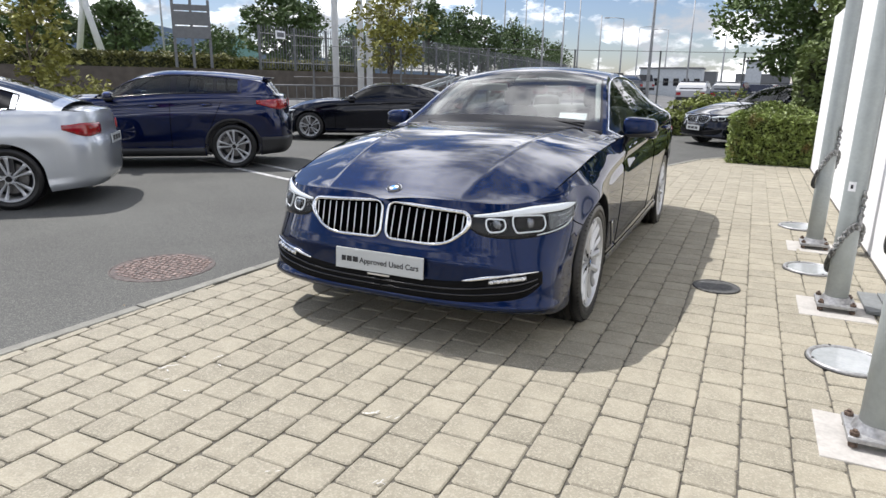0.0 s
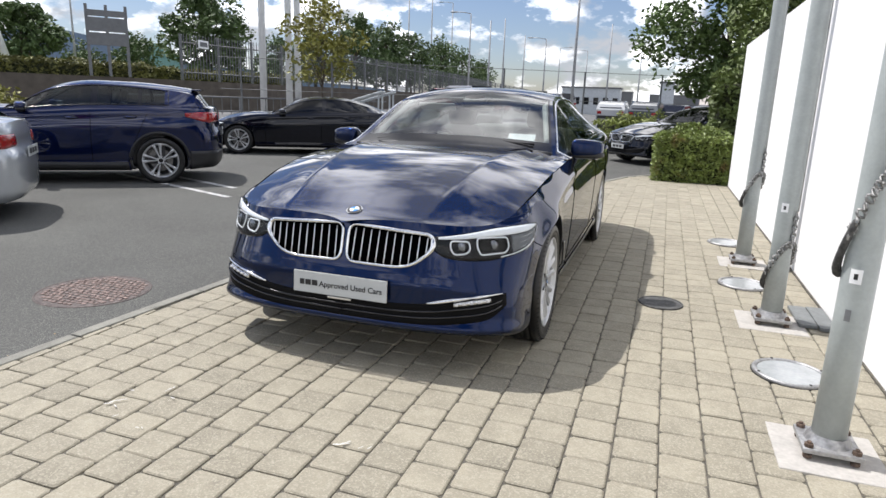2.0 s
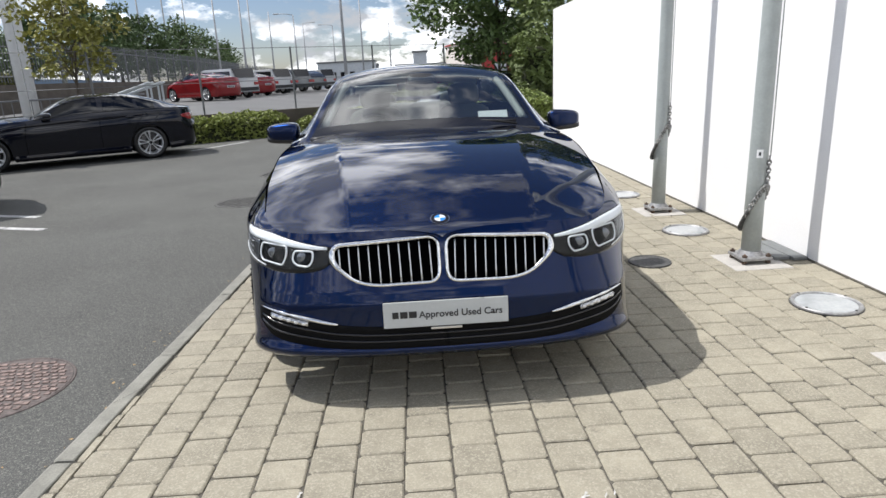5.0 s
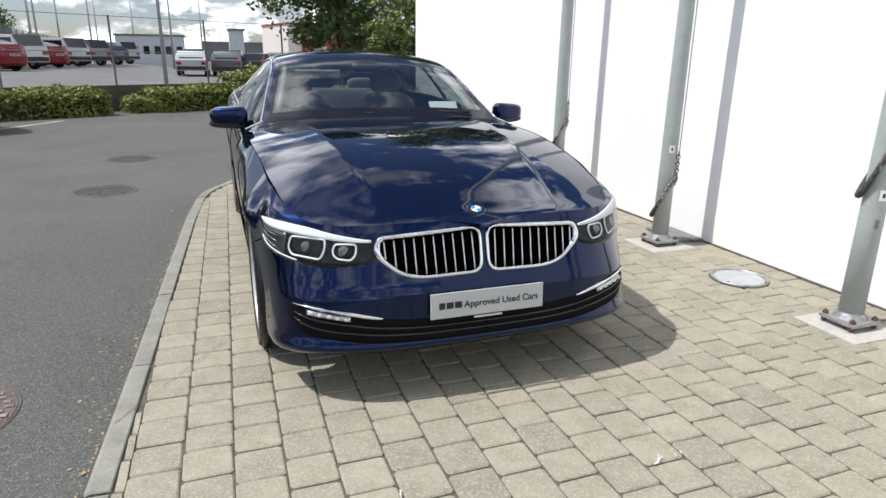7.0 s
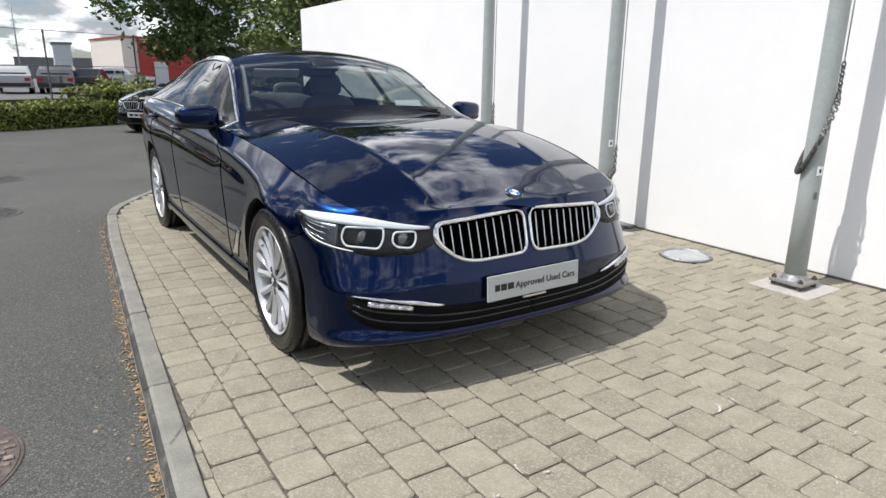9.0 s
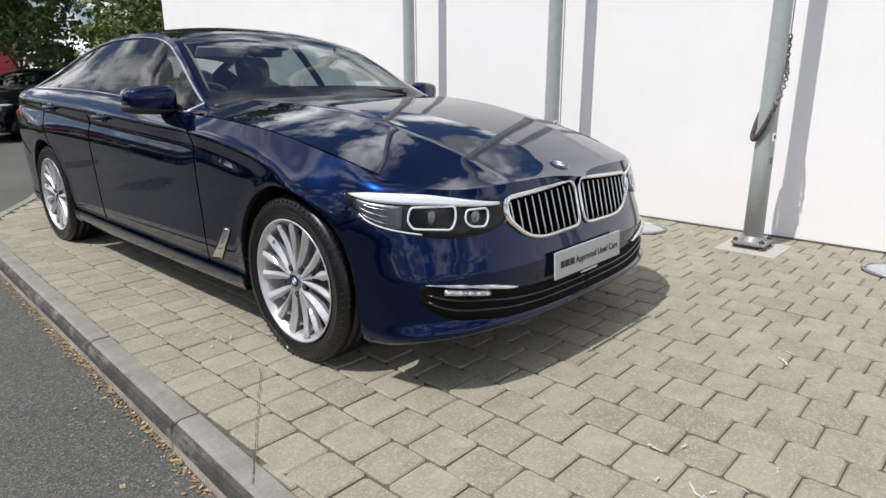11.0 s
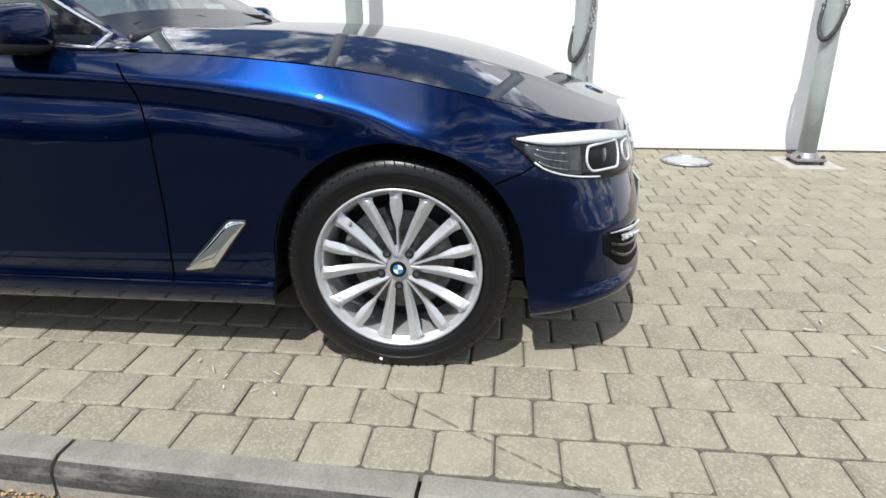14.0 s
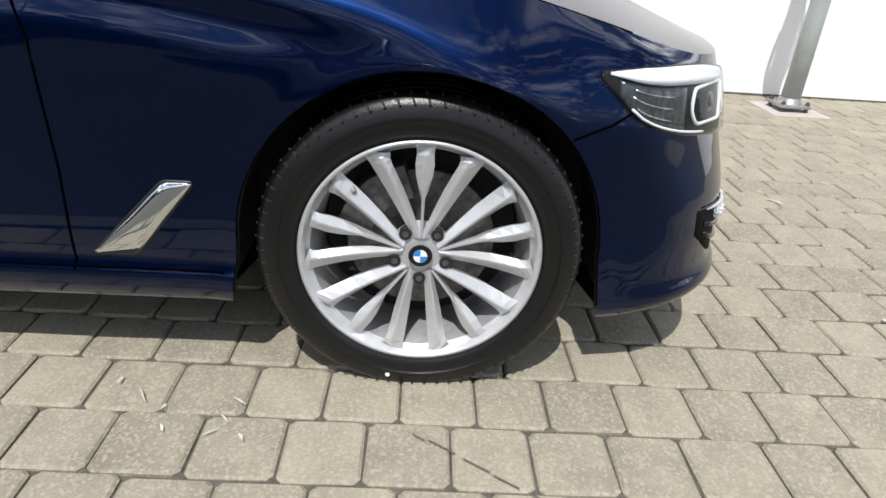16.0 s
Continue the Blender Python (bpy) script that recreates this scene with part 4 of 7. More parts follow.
def blob(name, size, power, material, bend=None):
    """A rounded, boxy body (a superellipsoid)."""
    sg = lambda c, p: np.sign(c) * np.abs(c) ** p
    a, b = np.linspace(-math.pi / 2, math.pi / 2, 17), np.linspace(-math.pi, math.pi, 33)
    A, B = np.meshgrid(a, b, indexing="ij")
    P = np.stack([size[0] * sg(np.cos(A), power) * sg(np.cos(B), power), size[1] * sg(np.cos(A), power) * sg(np.sin(B), power), size[2] * sg(np.sin(A), power)], -1)
    if bend:
        P = bend(P)
    return grid_mesh(name, P, material)


# panel gaps as dark bars on whole skin; their shade is in the colour
def gaps(car, sh, lines, r=0.0026):
    for side in (1, -1):
        for pts in lines:
            bm = bmesh.new()
            skin_line(bm, sh, [(float(sh.arc_u(u * sh.k)), z) for u, z in pts], r, 0.0004, side, False, 6, 10)
            part("panel_gap", bm, M_GAP, car)


def mirrors(car, sh, paintm, x=0.952, u=1.92, z=1.045):
    for side in (1, -1):
        mir = new("door_mirror"); mir.parent = car
        mir.matrix_basis = Matrix.Translation((side * x, u * sh.k, z * sh.tall))
        def bend(P):
            P = P.copy()
            P[..., 2] *= 1 - 0.18 * (side * P[..., 0] / 0.13)
            P[..., 1] += 0.25 * side * P[..., 0]
            return P
        part_mesh("mirror_shell", blob("mirror_shell", (0.112, 0.070, 0.060), 0.55, paintm, bend), mir)
        part_mesh("mirror_base", blob("mirror_base", (0.118, 0.066, 0.03), 0.6, M_DARK, bend), mir, "black mirror underside", Matrix.Translation((0, 0.006, -0.045)))
        bm = bmesh.new()
        sweep(bm, [(-side * 0.05, 0, -0.055), (-side * 0.10, -0.02, -0.075), (-side * 0.135, -0.04, -0.09)], 0.022, False, 8)
        part("mirror_arm", bm, M_DARK, mir)
        part_mesh("mirror_glass", blob("mirror_glass", (0.100, 0.004, 0.052), 0.5, M_CHROME), mir, "", Matrix.Translation((side * 0.0, 0.071, 0)) @ Matrix.Rotation(side * 0.25, 4, "Z"))


def handles(car, sh, where, paintm, trim=True):
    for side in (1, -1):
        for u, z in where:
            h = new("door_handle"); h.parent = car
            L = [float(sh.arc_u((u + q) * sh.k)) for q in np.linspace(-0.10, 0.10, 9)]
            out = [0.004, 0.022, 0.030, 0.033, 0.034, 0.033, 0.030, 0.022, 0.004]
            P = np.array([sh.skin(l, z, o, side) for l, o in zip(L, out)])
            bm = bmesh.new(); sweep(bm, P, lambda t: 0.011 + 0.006 * math.sin(math.pi * t), False, 8)
            part("grip", bm, paintm, h)
            a = float(sh.arc_u((u - 0.06) * sh.k)); b = float(sh.arc_u((u + 0.07) * sh.k))
            # black oval laid on the skin; the recess's shade is in its colour
            cup = rounded([(a, z - 0.028), (b, z - 0.022), (b, z + 0.03), (a, z + 0.03)], 0.028)
            lo, hi, x0, x1 = poly_span(cup)
            part_mesh("handle_cup_shade", skin_patch("handle_cup_shade", sh, np.linspace(x0, x1, 12), lo, hi, 0.0045, M_BLACK_GLOSS, side, 4, 0.006), h)
            if trim:
                bm = bmesh.new(); sweep(bm, P[1:-1] + np.array([-0.004 if side < 0 else 0.004, 0, -0.010]), 0.006, False, 6)
                part("handle_trim", bm, M_CHROME, h)


def headlamps(car, sh, full=True):
    k, w = sh.k, sh.w
    A = lambda s: float(sh.arc_s(s * w))
    tip = float(sh.arc_u(0.510 * k))
    xs = [A(0.476), A(0.53), A(0.62), A(0.72), A(0.80), float(sh.arc_u(0.40 * k)), tip]
    up = curve(list(zip(xs, [0.700, 0.706, 0.719, 0.734, 0.745, 0.751, 0.742])))
    dn = curve(list(zip(xs, [0.634, 0.606, 0.594, 0.592, 0.600, 0.640, 0.728])))
    T = sh.tall
    hi, lo = (lambda q: up(q) * T), (lambda q: dn(q) * T)
    for side in (1, -1):
        lamp = new("headlamp"); lamp.parent = car; tagged(lamp, "clear headlamp with twin light rings")
        q = np.linspace(xs[0], xs[-1], 40)
        part_mesh("housing", skin_patch("housing", sh, q, lo, hi, 0.002, M_LAMP_GREY, side, 8, 0.004), lamp)
        band = curve(list(zip(xs, [0.010, 0.016, 0.024, 0.032, 0.038, 0.032, 0.002])))
        part_mesh("light_blade", skin_patch("light_blade", sh, q[1:-1], lambda z: hi(z) - band(z), lambda z: hi(z) - 0.003, 0.007, M_LAMP_WHITE, side, 4, 0.005), lamp, "white light blade")
        if full:
            qo = np.linspace(A(0.842), float(sh.arc_u(0.47 * k)), 14)
            part_mesh("reflector", skin_patch("reflector", sh, qo, lambda z: lo(z) + 0.006, lambda z: hi(z) - band(z) - 0.006, 0.003, M_LAMP_INNER, side, 6, 0.002), lamp, "smoky outer reflector")
            for f in (0.25, 0.5, 0.75):
                qf = np.linspace(float(sh.arc_u(0.335 * k)), float(sh.arc_u((0.445 - 0.05 * abs(f - 0.6)) * k)), 8)
                bm = bmesh.new()
                skin_line(bm, sh, [(float(z), float((lo(np.array([z])) + f * (hi(np.array([z])) - band(z) - lo(np.array([z]))))[0])) for z in qf], 0.0017, 0.005, side, False, 6, 1)
                part("fin", bm, M_REFLECTOR, lamp)
            bm = bmesh.new()
            qq = np.linspace(A(0.80), float(sh.arc_u(0.44 * k)), 10)
            skin_line(bm, sh, [(float(z), float(lo(np.array([z]))[0]) + 0.007) for z in qq], 0.0030, 0.006, side, False, 6, 2)
            part("light_guide", bm, M_LAMP_WHITE, lamp)
        for s0, s1, zz, hh in ((0.562, 0.662, 0.652, 0.032), (0.700, 0.832, 0.660, 0.040)):
            a, b = A(s0), A(s1)
            ring = rounded([(a + 0.018, zz - hh), (b - 0.024, zz - hh + 0.006), (b, zz - 0.006), (b - 0.01, zz + hh), (a - 0.004, zz + hh), (a - 0.004, zz - 0.004)], 0.016, 3)
            bm = bmesh.new(); skin_line(bm, sh, ring, 0.0042, 0.0050, side, True, 6, 1)
            part("light_ring", bm, M_LAMP_WHITE, lamp, "white light ring")
            lo2, hi2, x0, x1 = poly_span(ring)
            part_mesh("ring_inner", skin_patch("ring_inner", sh, np.linspace(x0, x1, 10), lo2, hi2, 0.0035, M_INTAKE, side, 5, 0.002), lamp)
            c = sh.skin((a + b) / 2, zz + 0.004, 0.0, side)
            part_mesh("projector", blob("projector", (0.024, 0.009, 0.024), 1.0, M_PROJECTOR), lamp, "", Matrix.Translation(c))
        part_mesh("lens", skin_patch("lens", sh, q, lo, hi, 0.011, M_LENS, side, 8, 0.011, 0.002), lamp, "clear lens").visible_shadow = False


def tail_lamps(car, sh, z0=0.78, z1=0.93, reach=0.45, start=4.55):
    k = sh.k
    a, b = float(sh.arc_u(start * k)), sh.total - reach
    T = sh.tall
    up = curve([(a, (z1 - 0.02) * T), ((a + b) / 2, z1 * T), (b, (z1 - 0.01) * T)])
    dn = curve([(a, (z1 - 0.07) * T), ((a + b) / 2, z0 * T), (b, (z0 + 0.02) * T)])
    for side in (1, -1):
        part_mesh("tail_lamp", skin_patch("tail_lamp", sh, np.linspace(a, b, 24), dn, up, 0.010, M_REDLENS, side, 6, 0.012, 0.006), car, "red tail lamp")


def kidneys(car, sh, slats=10, scale=1.0):
    A = lambda s: float(sh.arc_s(abs(s) * sh.w)) * (1 if s >= 0 else -1)
    T = sh.tall
    for side in (1, -1):
        g = new("grille"); g.parent = car; tagged(g, "black grille with chrome frame and slats")
        pts = [(A(0.016), 0.730 * T), (A(0.016), 0.546 * T), (A(0.350), 0.540 * T), (A(0.476), 0.640 * T), (A(0.464), 0.706 * T)]
        ring = rounded(pts, [0.05, 0.05, 0.11, 0.05, 0.035], 6)
        m = len(ring)
        fine = [(ring[i][0] + (ring[(i + 1) % m][0] - ring[i][0]) * j / 3, ring[i][1] + (ring[(i + 1) % m][1] - ring[i][1]) * j / 3) for i in range(m) for j in range(3)]
        # the frame swells towards its outer upper corner
        bm = bmesh.new()
        sweep(bm, sh.skin([p[0] for p in fine], [p[1] for p in fine], 0.0055, side), lambda t: 0.0080 + 0.0075 * math.exp(-((t - 0.74) / 0.13) ** 2) + 0.0022 * (t > 0.86), True, 8)
        part("grille_frame", bm, M_CHROME, g, "chrome frame")
        lo, hi, x0, x1 = poly_span(ring)
        # flat near-black backing; the shade behind the slats is put into its colour
        part_mesh("grille_shade", skin_patch("grille_shade", sh, np.linspace(x0, x1, 26), lo, hi, 0.002, M_GAP, side, 6, 0.003), g)
        for i in range(slats):
            x = x0 + (x1 - x0) * (i + 0.75) / (slats + 0.6)
            a, b = float(lo([x])[0]) + 0.010, float(hi([x])[0]) - 0.016
            bm = bmesh.new(); skin_line(bm, sh, [(x + 0.006, b), (x, a)], 0.0033, 0.0055, side, False, 6, 6)
            part("slat", bm, M_SATIN, g)


def intake(car, sh, full=True):
    w, T = sh.w, sh.tall
    A = lambda s: float(sh.arc_s(s * w))
    xs = [0.0, A(0.3), A(0.46), A(0.60), A(0.74), A(0.805)]
    up = curve(list(zip(xs, [0.362 * T, 0.365 * T, 0.378 * T, 0.406 * T, 0.428 * T, 0.434 * T])))
    dn = curve(list(zip(xs, [0.270 * T, 0.271 * T, 0.275 * T, 0.286 * T, 0.312 * T, 0.375 * T])))
    for side in (1, -1):
        part_mesh("lower_grille", skin_patch("lower_grille", sh, np.linspace(0, xs[-1], 50), dn, up, 0.002, M_INTAKE, side, 6, 0.003), car, "black lower air intake")
        if not full:
            continue
        for f in (0.3, 0.6):
            bm = bmesh.new(); skin_line(bm, sh, [(float(q), float(dn(q) + f * (up(q) - dn(q)))) for q in np.linspace(0, xs[-1] - 0.03, 24)], 0.006, 0.004, side, False, 6, 1)
            part("grille_bar", bm, M_BLACK_GLOSS, car)
        fog = new("fog_lamp"); fog.parent = car; tagged(fog, "slim fog lamp under a chrome strip")
        bm = bmesh.new()
        q = np.linspace(A(0.455), A(0.79), 20)
        P = sh.skin(q, up(q) + 0.004, 0.008, side)
        sweep(bm, P, lambda t: 0.004 + 0.006 * math.sin(math.pi * min(1, t * 1.6 + 0.05)) if t < 0.6 else 0.0085 - 0.006 * (t - 0.6) / 0.4, False, 6)
        part("chrome_strip", bm, M_CHROME, fog, "chrome strip")
        qa = np.linspace(A(0.585), A(0.745), 14)
        part_mesh("lamp_unit", skin_patch("lamp_unit", sh, qa, lambda z: up(z) - 0.034, lambda z: up(z) - 0.010, 0.006, M_REFLECTOR, side, 4, 0.006, 0.006), fog)
        for j in range(5):
            c = A(0.60 + 0.033 * j)
            part_mesh("led", blob("led", (0.0085, 0.005, 0.006), 0.6, M_CRYSTAL), fog, "", Matrix.Translation(sh.skin(c, float(up(c)) - 0.021, 0.012, side)))


def cabin(car, k=1.0, T=1.0, full=True):
    """Seats, dashboard and wheel behind the glass."""
    bm = bmesh.new()
    box(bm, -0.74, 0.74, 1.95 * k, 2.35 * k, 0.55 * T, 0.94 * T, 0.04)
    part("dashboard", bm, M_DASH, car)
    for s in (-0.38, 0.38):
        seat = new("seat"); seat.parent = car; seat.matrix_basis = Matrix.Translation((s, 2.85 * k, 0))
        part_mesh("backrest", blob("backrest", (0.25, 0.075, 0.33), 0.5, M_SEAT), seat, "", Matrix.Translation((0, 0.22, 0.80 * T)) @ Matrix.Rotation(-0.30, 4, "X"))
        part_mesh("headrest", blob("headrest", (0.135, 0.045, 0.095), 0.6, M_SEAT), seat, "", Matrix.Translation((0, 0.33, 1.20 * T)) @ Matrix.Rotation(-0.25, 4, "X"))
        part_mesh("cushion", blob("cushion", (0.26, 0.27, 0.09), 0.5, M_SEAT), seat, "", Matrix.Translation((0, -0.08, 0.48 * T)))
    part_mesh("rear_bench", blob("rear_bench", (0.62, 0.09, 0.32), 0.35, M_SEAT), car, "", Matrix.Translation((0, 3.92 * k, 0.80 * T)) @ Matrix.Rotation(-0.35, 4, "X"))
    for s in (-0.36, 0.36):
        part_mesh("rear_headrest", blob("rear_headrest", (0.14, 0.05, 0.08), 0.6, M_SEAT), car, "", Matrix.Translation((s, 4.06 * k, 1.13 * T)))
    bm = bmesh.new(); box(bm, -0.68, 0.68, 4.02 * k, 4.42 * k, 0.98 * T, 1.0 * T)
    part("parcel_shelf", bm, M_DASH, car)
    for s in (-1, 1):
        bm = bmesh.new(); box(bm, s * 0.80 - 0.015, s * 0.80 + 0.015, 1.75 * k, 4.0 * k, 0.3, 0.93 * T, 0.005)
        part("door_lining", bm, M_DASH, car)
    if not full:
        return
    sw = new("steering_wheel"); sw.parent = car; sw.matrix_basis = Matrix.Translation((-0.37, 2.42, 0.93)) @ Matrix.Rotation(1.15, 4, "X")
    bm = bmesh.new(); sweep(bm, [(0.185 * math.cos(a), 0.185 * math.sin(a), 0) for a in np.linspace(0, 2 * math.pi, 33)[:-1]], 0.016, True, 8)
    part("wheel_rim", bm, M_DASH, sw)
    part_mesh("wheel_boss", blob("wheel_boss", (0.09, 0.07, 0.03), 0.6, M_DASH), sw)
    for a in (0.1, math.pi - 0.1, -math.pi / 2):
        bm = bmesh.new(); tube(bm, (0.06 * math.cos(a), 0.06 * math.sin(a), 0), (0.175 * math.cos(a), 0.175 * math.sin(a), 0), 0.018, 0.014, 8)
        part("wheel_spoke", bm, M_DASH, sw)
    part_mesh("rear_view_mirror", blob("rear_view_mirror", (0.12, 0.025, 0.035), 0.5, M_DARK), car, "", Matrix.Translation((0, 2.38, 1.30)))
    part_mesh("sensor_housing", blob("sensor_housing", (0.10, 0.06, 0.03), 0.6, M_DARK), car, "", Matrix.Translation((0, 2.28, 1.345)) @ Matrix.Rotation(0.5, 4, "X"))
    part_mesh("instrument_hood", blob("instrument_hood", (0.20, 0.12, 0.05), 0.6, M_DASH), car, "", Matrix.Translation((-0.37, 2.16, 0.955)))
    bm = bmesh.new(); box(bm, -0.10, 0.14, 2.26, 2.28, 0.93, 1.04, 0.008)
    part("screen", bm, M_BLACK_GLOSS, car)
    bm = bmesh.new(); box(bm, -0.155, 0.155, -0.006, 0.006, -0.035, 0.035, 0.005)
    part("sun_visor", bm, M_LINING, car, "pale cloth sun visor").matrix_basis = Matrix.Translation((-0.33, 2.325, 1.290)) @ Matrix.Rotation(0.75, 4, "X")
    for s in (-1, 1):
        bm = bmesh.new(); sweep(bm, [(s * (float(hs.srail(u)) - 0.055), u + 0.02, float(hs.zrail(u)) - 0.035) for u in np.linspace(1.86, 2.36, 14)], 0.026, False, 8)
        part("pillar_trim", bm, M_LINING, car, "pale windscreen pillar trim")
    # roof lining under the roof
    us = np.linspace(2.35, 3.85, 20)
    ss = np.linspace(-0.56, 0.56, 12)
    U, S = np.meshgrid(us, ss, indexing="ij")
    Z = hs.zroof(U) - 0.035 - (hs.zroof(U) - hs.zrail(U)) * np.abs(S / 0.6) ** 2.4
    part_mesh("roof_lining", grid_mesh("roof_lining", np.stack([S, U, Z], -1), M_LINING), car)


def plate(car, sh, u, z, words=False, rear=False, slope=0.0, colour=None):
    p = new("number_plate"); p.parent = car
    p.matrix_basis = Matrix.Translation((0, u, z)) @ (Matrix.Rotation(math.pi, 4, "Z") if rear else Matrix.Identity(4)) @ Matrix.Rotation(slope, 4, "X")
    bm = bmesh.new(); box(bm, -0.26, 0.26, -0.004, 0.004, -0.055, 0.055, 0.002)
    part("plate_panel", bm, colour or M_PLATE, p, "pale grey dealer plate" if words else "")
    if not words:
        for i in range(3):
            bm = bmesh.new(); box(bm, -0.2 + 0.14 * i, -0.09 + 0.14 * i, -0.0055, -0.0042, -0.028, 0.028)
            part("bar", bm, M_INK, p)
        return
    for x0, x1 in ((-0.223, -0.197), (-0.191, -0.160), (-0.154, -0.122)):
        bm = bmesh.new(); box(bm, x0, x1, -0.0055, -0.0042, -0.0145, 0.0135)
        part("bar", bm, M_INK, p)
    txt = bpy.data.curves.new("lettering", "FONT")
    txt.body, txt.size, txt.extrude, txt.align_x, txt.offset = "Approved Used Cars", 0.0405, 0.0004, "LEFT", 0.0007
    ob = new("lettering", txt); ob.parent = p
    ob.matrix_basis = Matrix.Translation((-0.112, -0.0050, -0.015)) @ Matrix.Rotation(math.pi / 2, 4, "X")
    txt.materials.append(M_INK)

# ---- ground, wall and kerb ----
def sheet(name, corners, z, material, label, category, cuts=1):
    vs = [(x, y, z) for x, y in corners]
    me = mesh_from(name, vs, [tuple(range(len(vs)))], material)
    return tagged(new(name, me), label, category, "", "structure")


ROAD_Z = -0.10
sheet("ground", [(-1500, -1500), (1500, -1500), (1500, 2500), (-1500, 2500)], ROAD_Z, M_ASPHALT, "worn grey asphalt yard with pale aggregate", "ground")

# the kerb's outer line, from the near end round the corner to the hedge
KERB = [(-3.78, -6.0), (-3.58, -2.0), (-3.375, 2.3), (-3.262, 4.4), (-3.125, 7.1), (-3.085, 7.6), (-2.99, 8.05), (-2.83, 8.40), (-2.60, 8.75), (-2.36, 9.15), (-1.85, 10.35), (-1.39, 11.9), (-1.03, 13.1), (-0.56, 13.9), (0.2, 14.4)]


def along(line, d):
    """The point d metres along a line, and its direction."""
    for (a, b), (c, e) in zip(line, line[1:]):
        n = math.hypot(c - a, e - b)
        if d <= n or (c, e) == line[-1]:
            t = d / n
            return Vector((a + (c - a) * t, b + (e - b) * t, 0)), Vector(((c - a) / n, (e - b) / n, 0))
        d -= n


def wall_block(name, x0, x1, y0, y1, z0, z1, material, label):
    bm = bmesh.new(); box(bm, x0, x1, y0, y1, z0, z1, 0.008)
    return solid(name, bm, material, label, "wall", "structure")


WALL_X = 0.785
wall_block("wall_east", WALL_X, WALL_X + 0.25, -7.0, 12.68, -0.3, 2.36, M_WALL, "smooth white rendered boundary wall")
bm = bmesh.new(); box(bm, WALL_X - 0.012, WALL_X - 0.001, -7.0, 12.66, -0.02, 0.012); solid("baseboard", bm, M_JOINT, "dark gritty joint at the foot of the wall", "trim", "structure")

# bedding under the paving
bed = [(x + 0.09, y) for x, y in KERB] + [(WALL_X, 14.4), (WALL_X, -6.0)]
pavement = sheet("pavement", bed, -0.009, M_JOINT, "tan concrete block paving with dark sandy joints", "pavement")

# kerb stones
stones = thing("kerb", "weathered grey concrete kerb with a stained face", "kerb", kind="structure")
total = sum(math.hypot(c - a, e - b) for (a, b), (c, e) in zip(KERB, KERB[1:]))
bm = bmesh.new()
KL = 0.925
prof = [(0.0, -0.16), (0.0, -0.066), (0.0, -0.035), (0.006, -0.014), (0.020, -0.003), (0.034, 0.004), (0.098, 0.004), (0.102, 0.0), (0.102, -0.16)]
KN = 6
def kerb_mesh(L):
    vs, fs = [], []
    n = len(prof)
    for i in range(KN):
        y = (0.004, 0.012, L * 0.35, L * 0.65, L - 0.012, L - 0.004)[i]
        sh_ = 0.004 if i in (0, KN - 1) else 0.0
        for x, z in prof:
            vs.append((x + (sh_ if x < 0.05 else 0), y, z - (sh_ if z > -0.02 else 0)))
    for i in range(KN - 1):
        for j in range(n):
            fs.append((i * n + j, i * n + (j + 1) % n, (i + 1) * n + (j + 1) % n, (i + 1) * n + j))
    fs += [tuple(range(n))[::-1], tuple(range((KN - 1) * n, KN * n))]
    me = mesh_from("kerb_stone", vs, fs, M_KERB)
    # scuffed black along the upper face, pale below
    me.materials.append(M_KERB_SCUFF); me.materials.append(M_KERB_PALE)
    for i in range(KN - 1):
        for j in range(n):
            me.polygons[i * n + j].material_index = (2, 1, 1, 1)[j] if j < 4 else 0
    return me


def set_kerb(d0, L, me):
    a, _ = along(KERB, d0); b, _ = along(KERB, d0 + L)
    t = (b - a).normalized()
    part_mesh("kerb_stone", me, stones, "", Matrix.Translation(a) @ Matrix.Rotation(math.atan2(-t.x, t.y), 4, "Z") @ pose(0, 0, random.uniform(-0.004, 0.004), random.uniform(-0.15, 0.15), random.uniform(-0.5, 0.5), 0))


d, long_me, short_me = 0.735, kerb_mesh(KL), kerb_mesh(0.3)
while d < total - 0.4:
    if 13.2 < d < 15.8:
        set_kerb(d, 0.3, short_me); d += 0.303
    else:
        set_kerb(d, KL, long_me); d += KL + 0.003

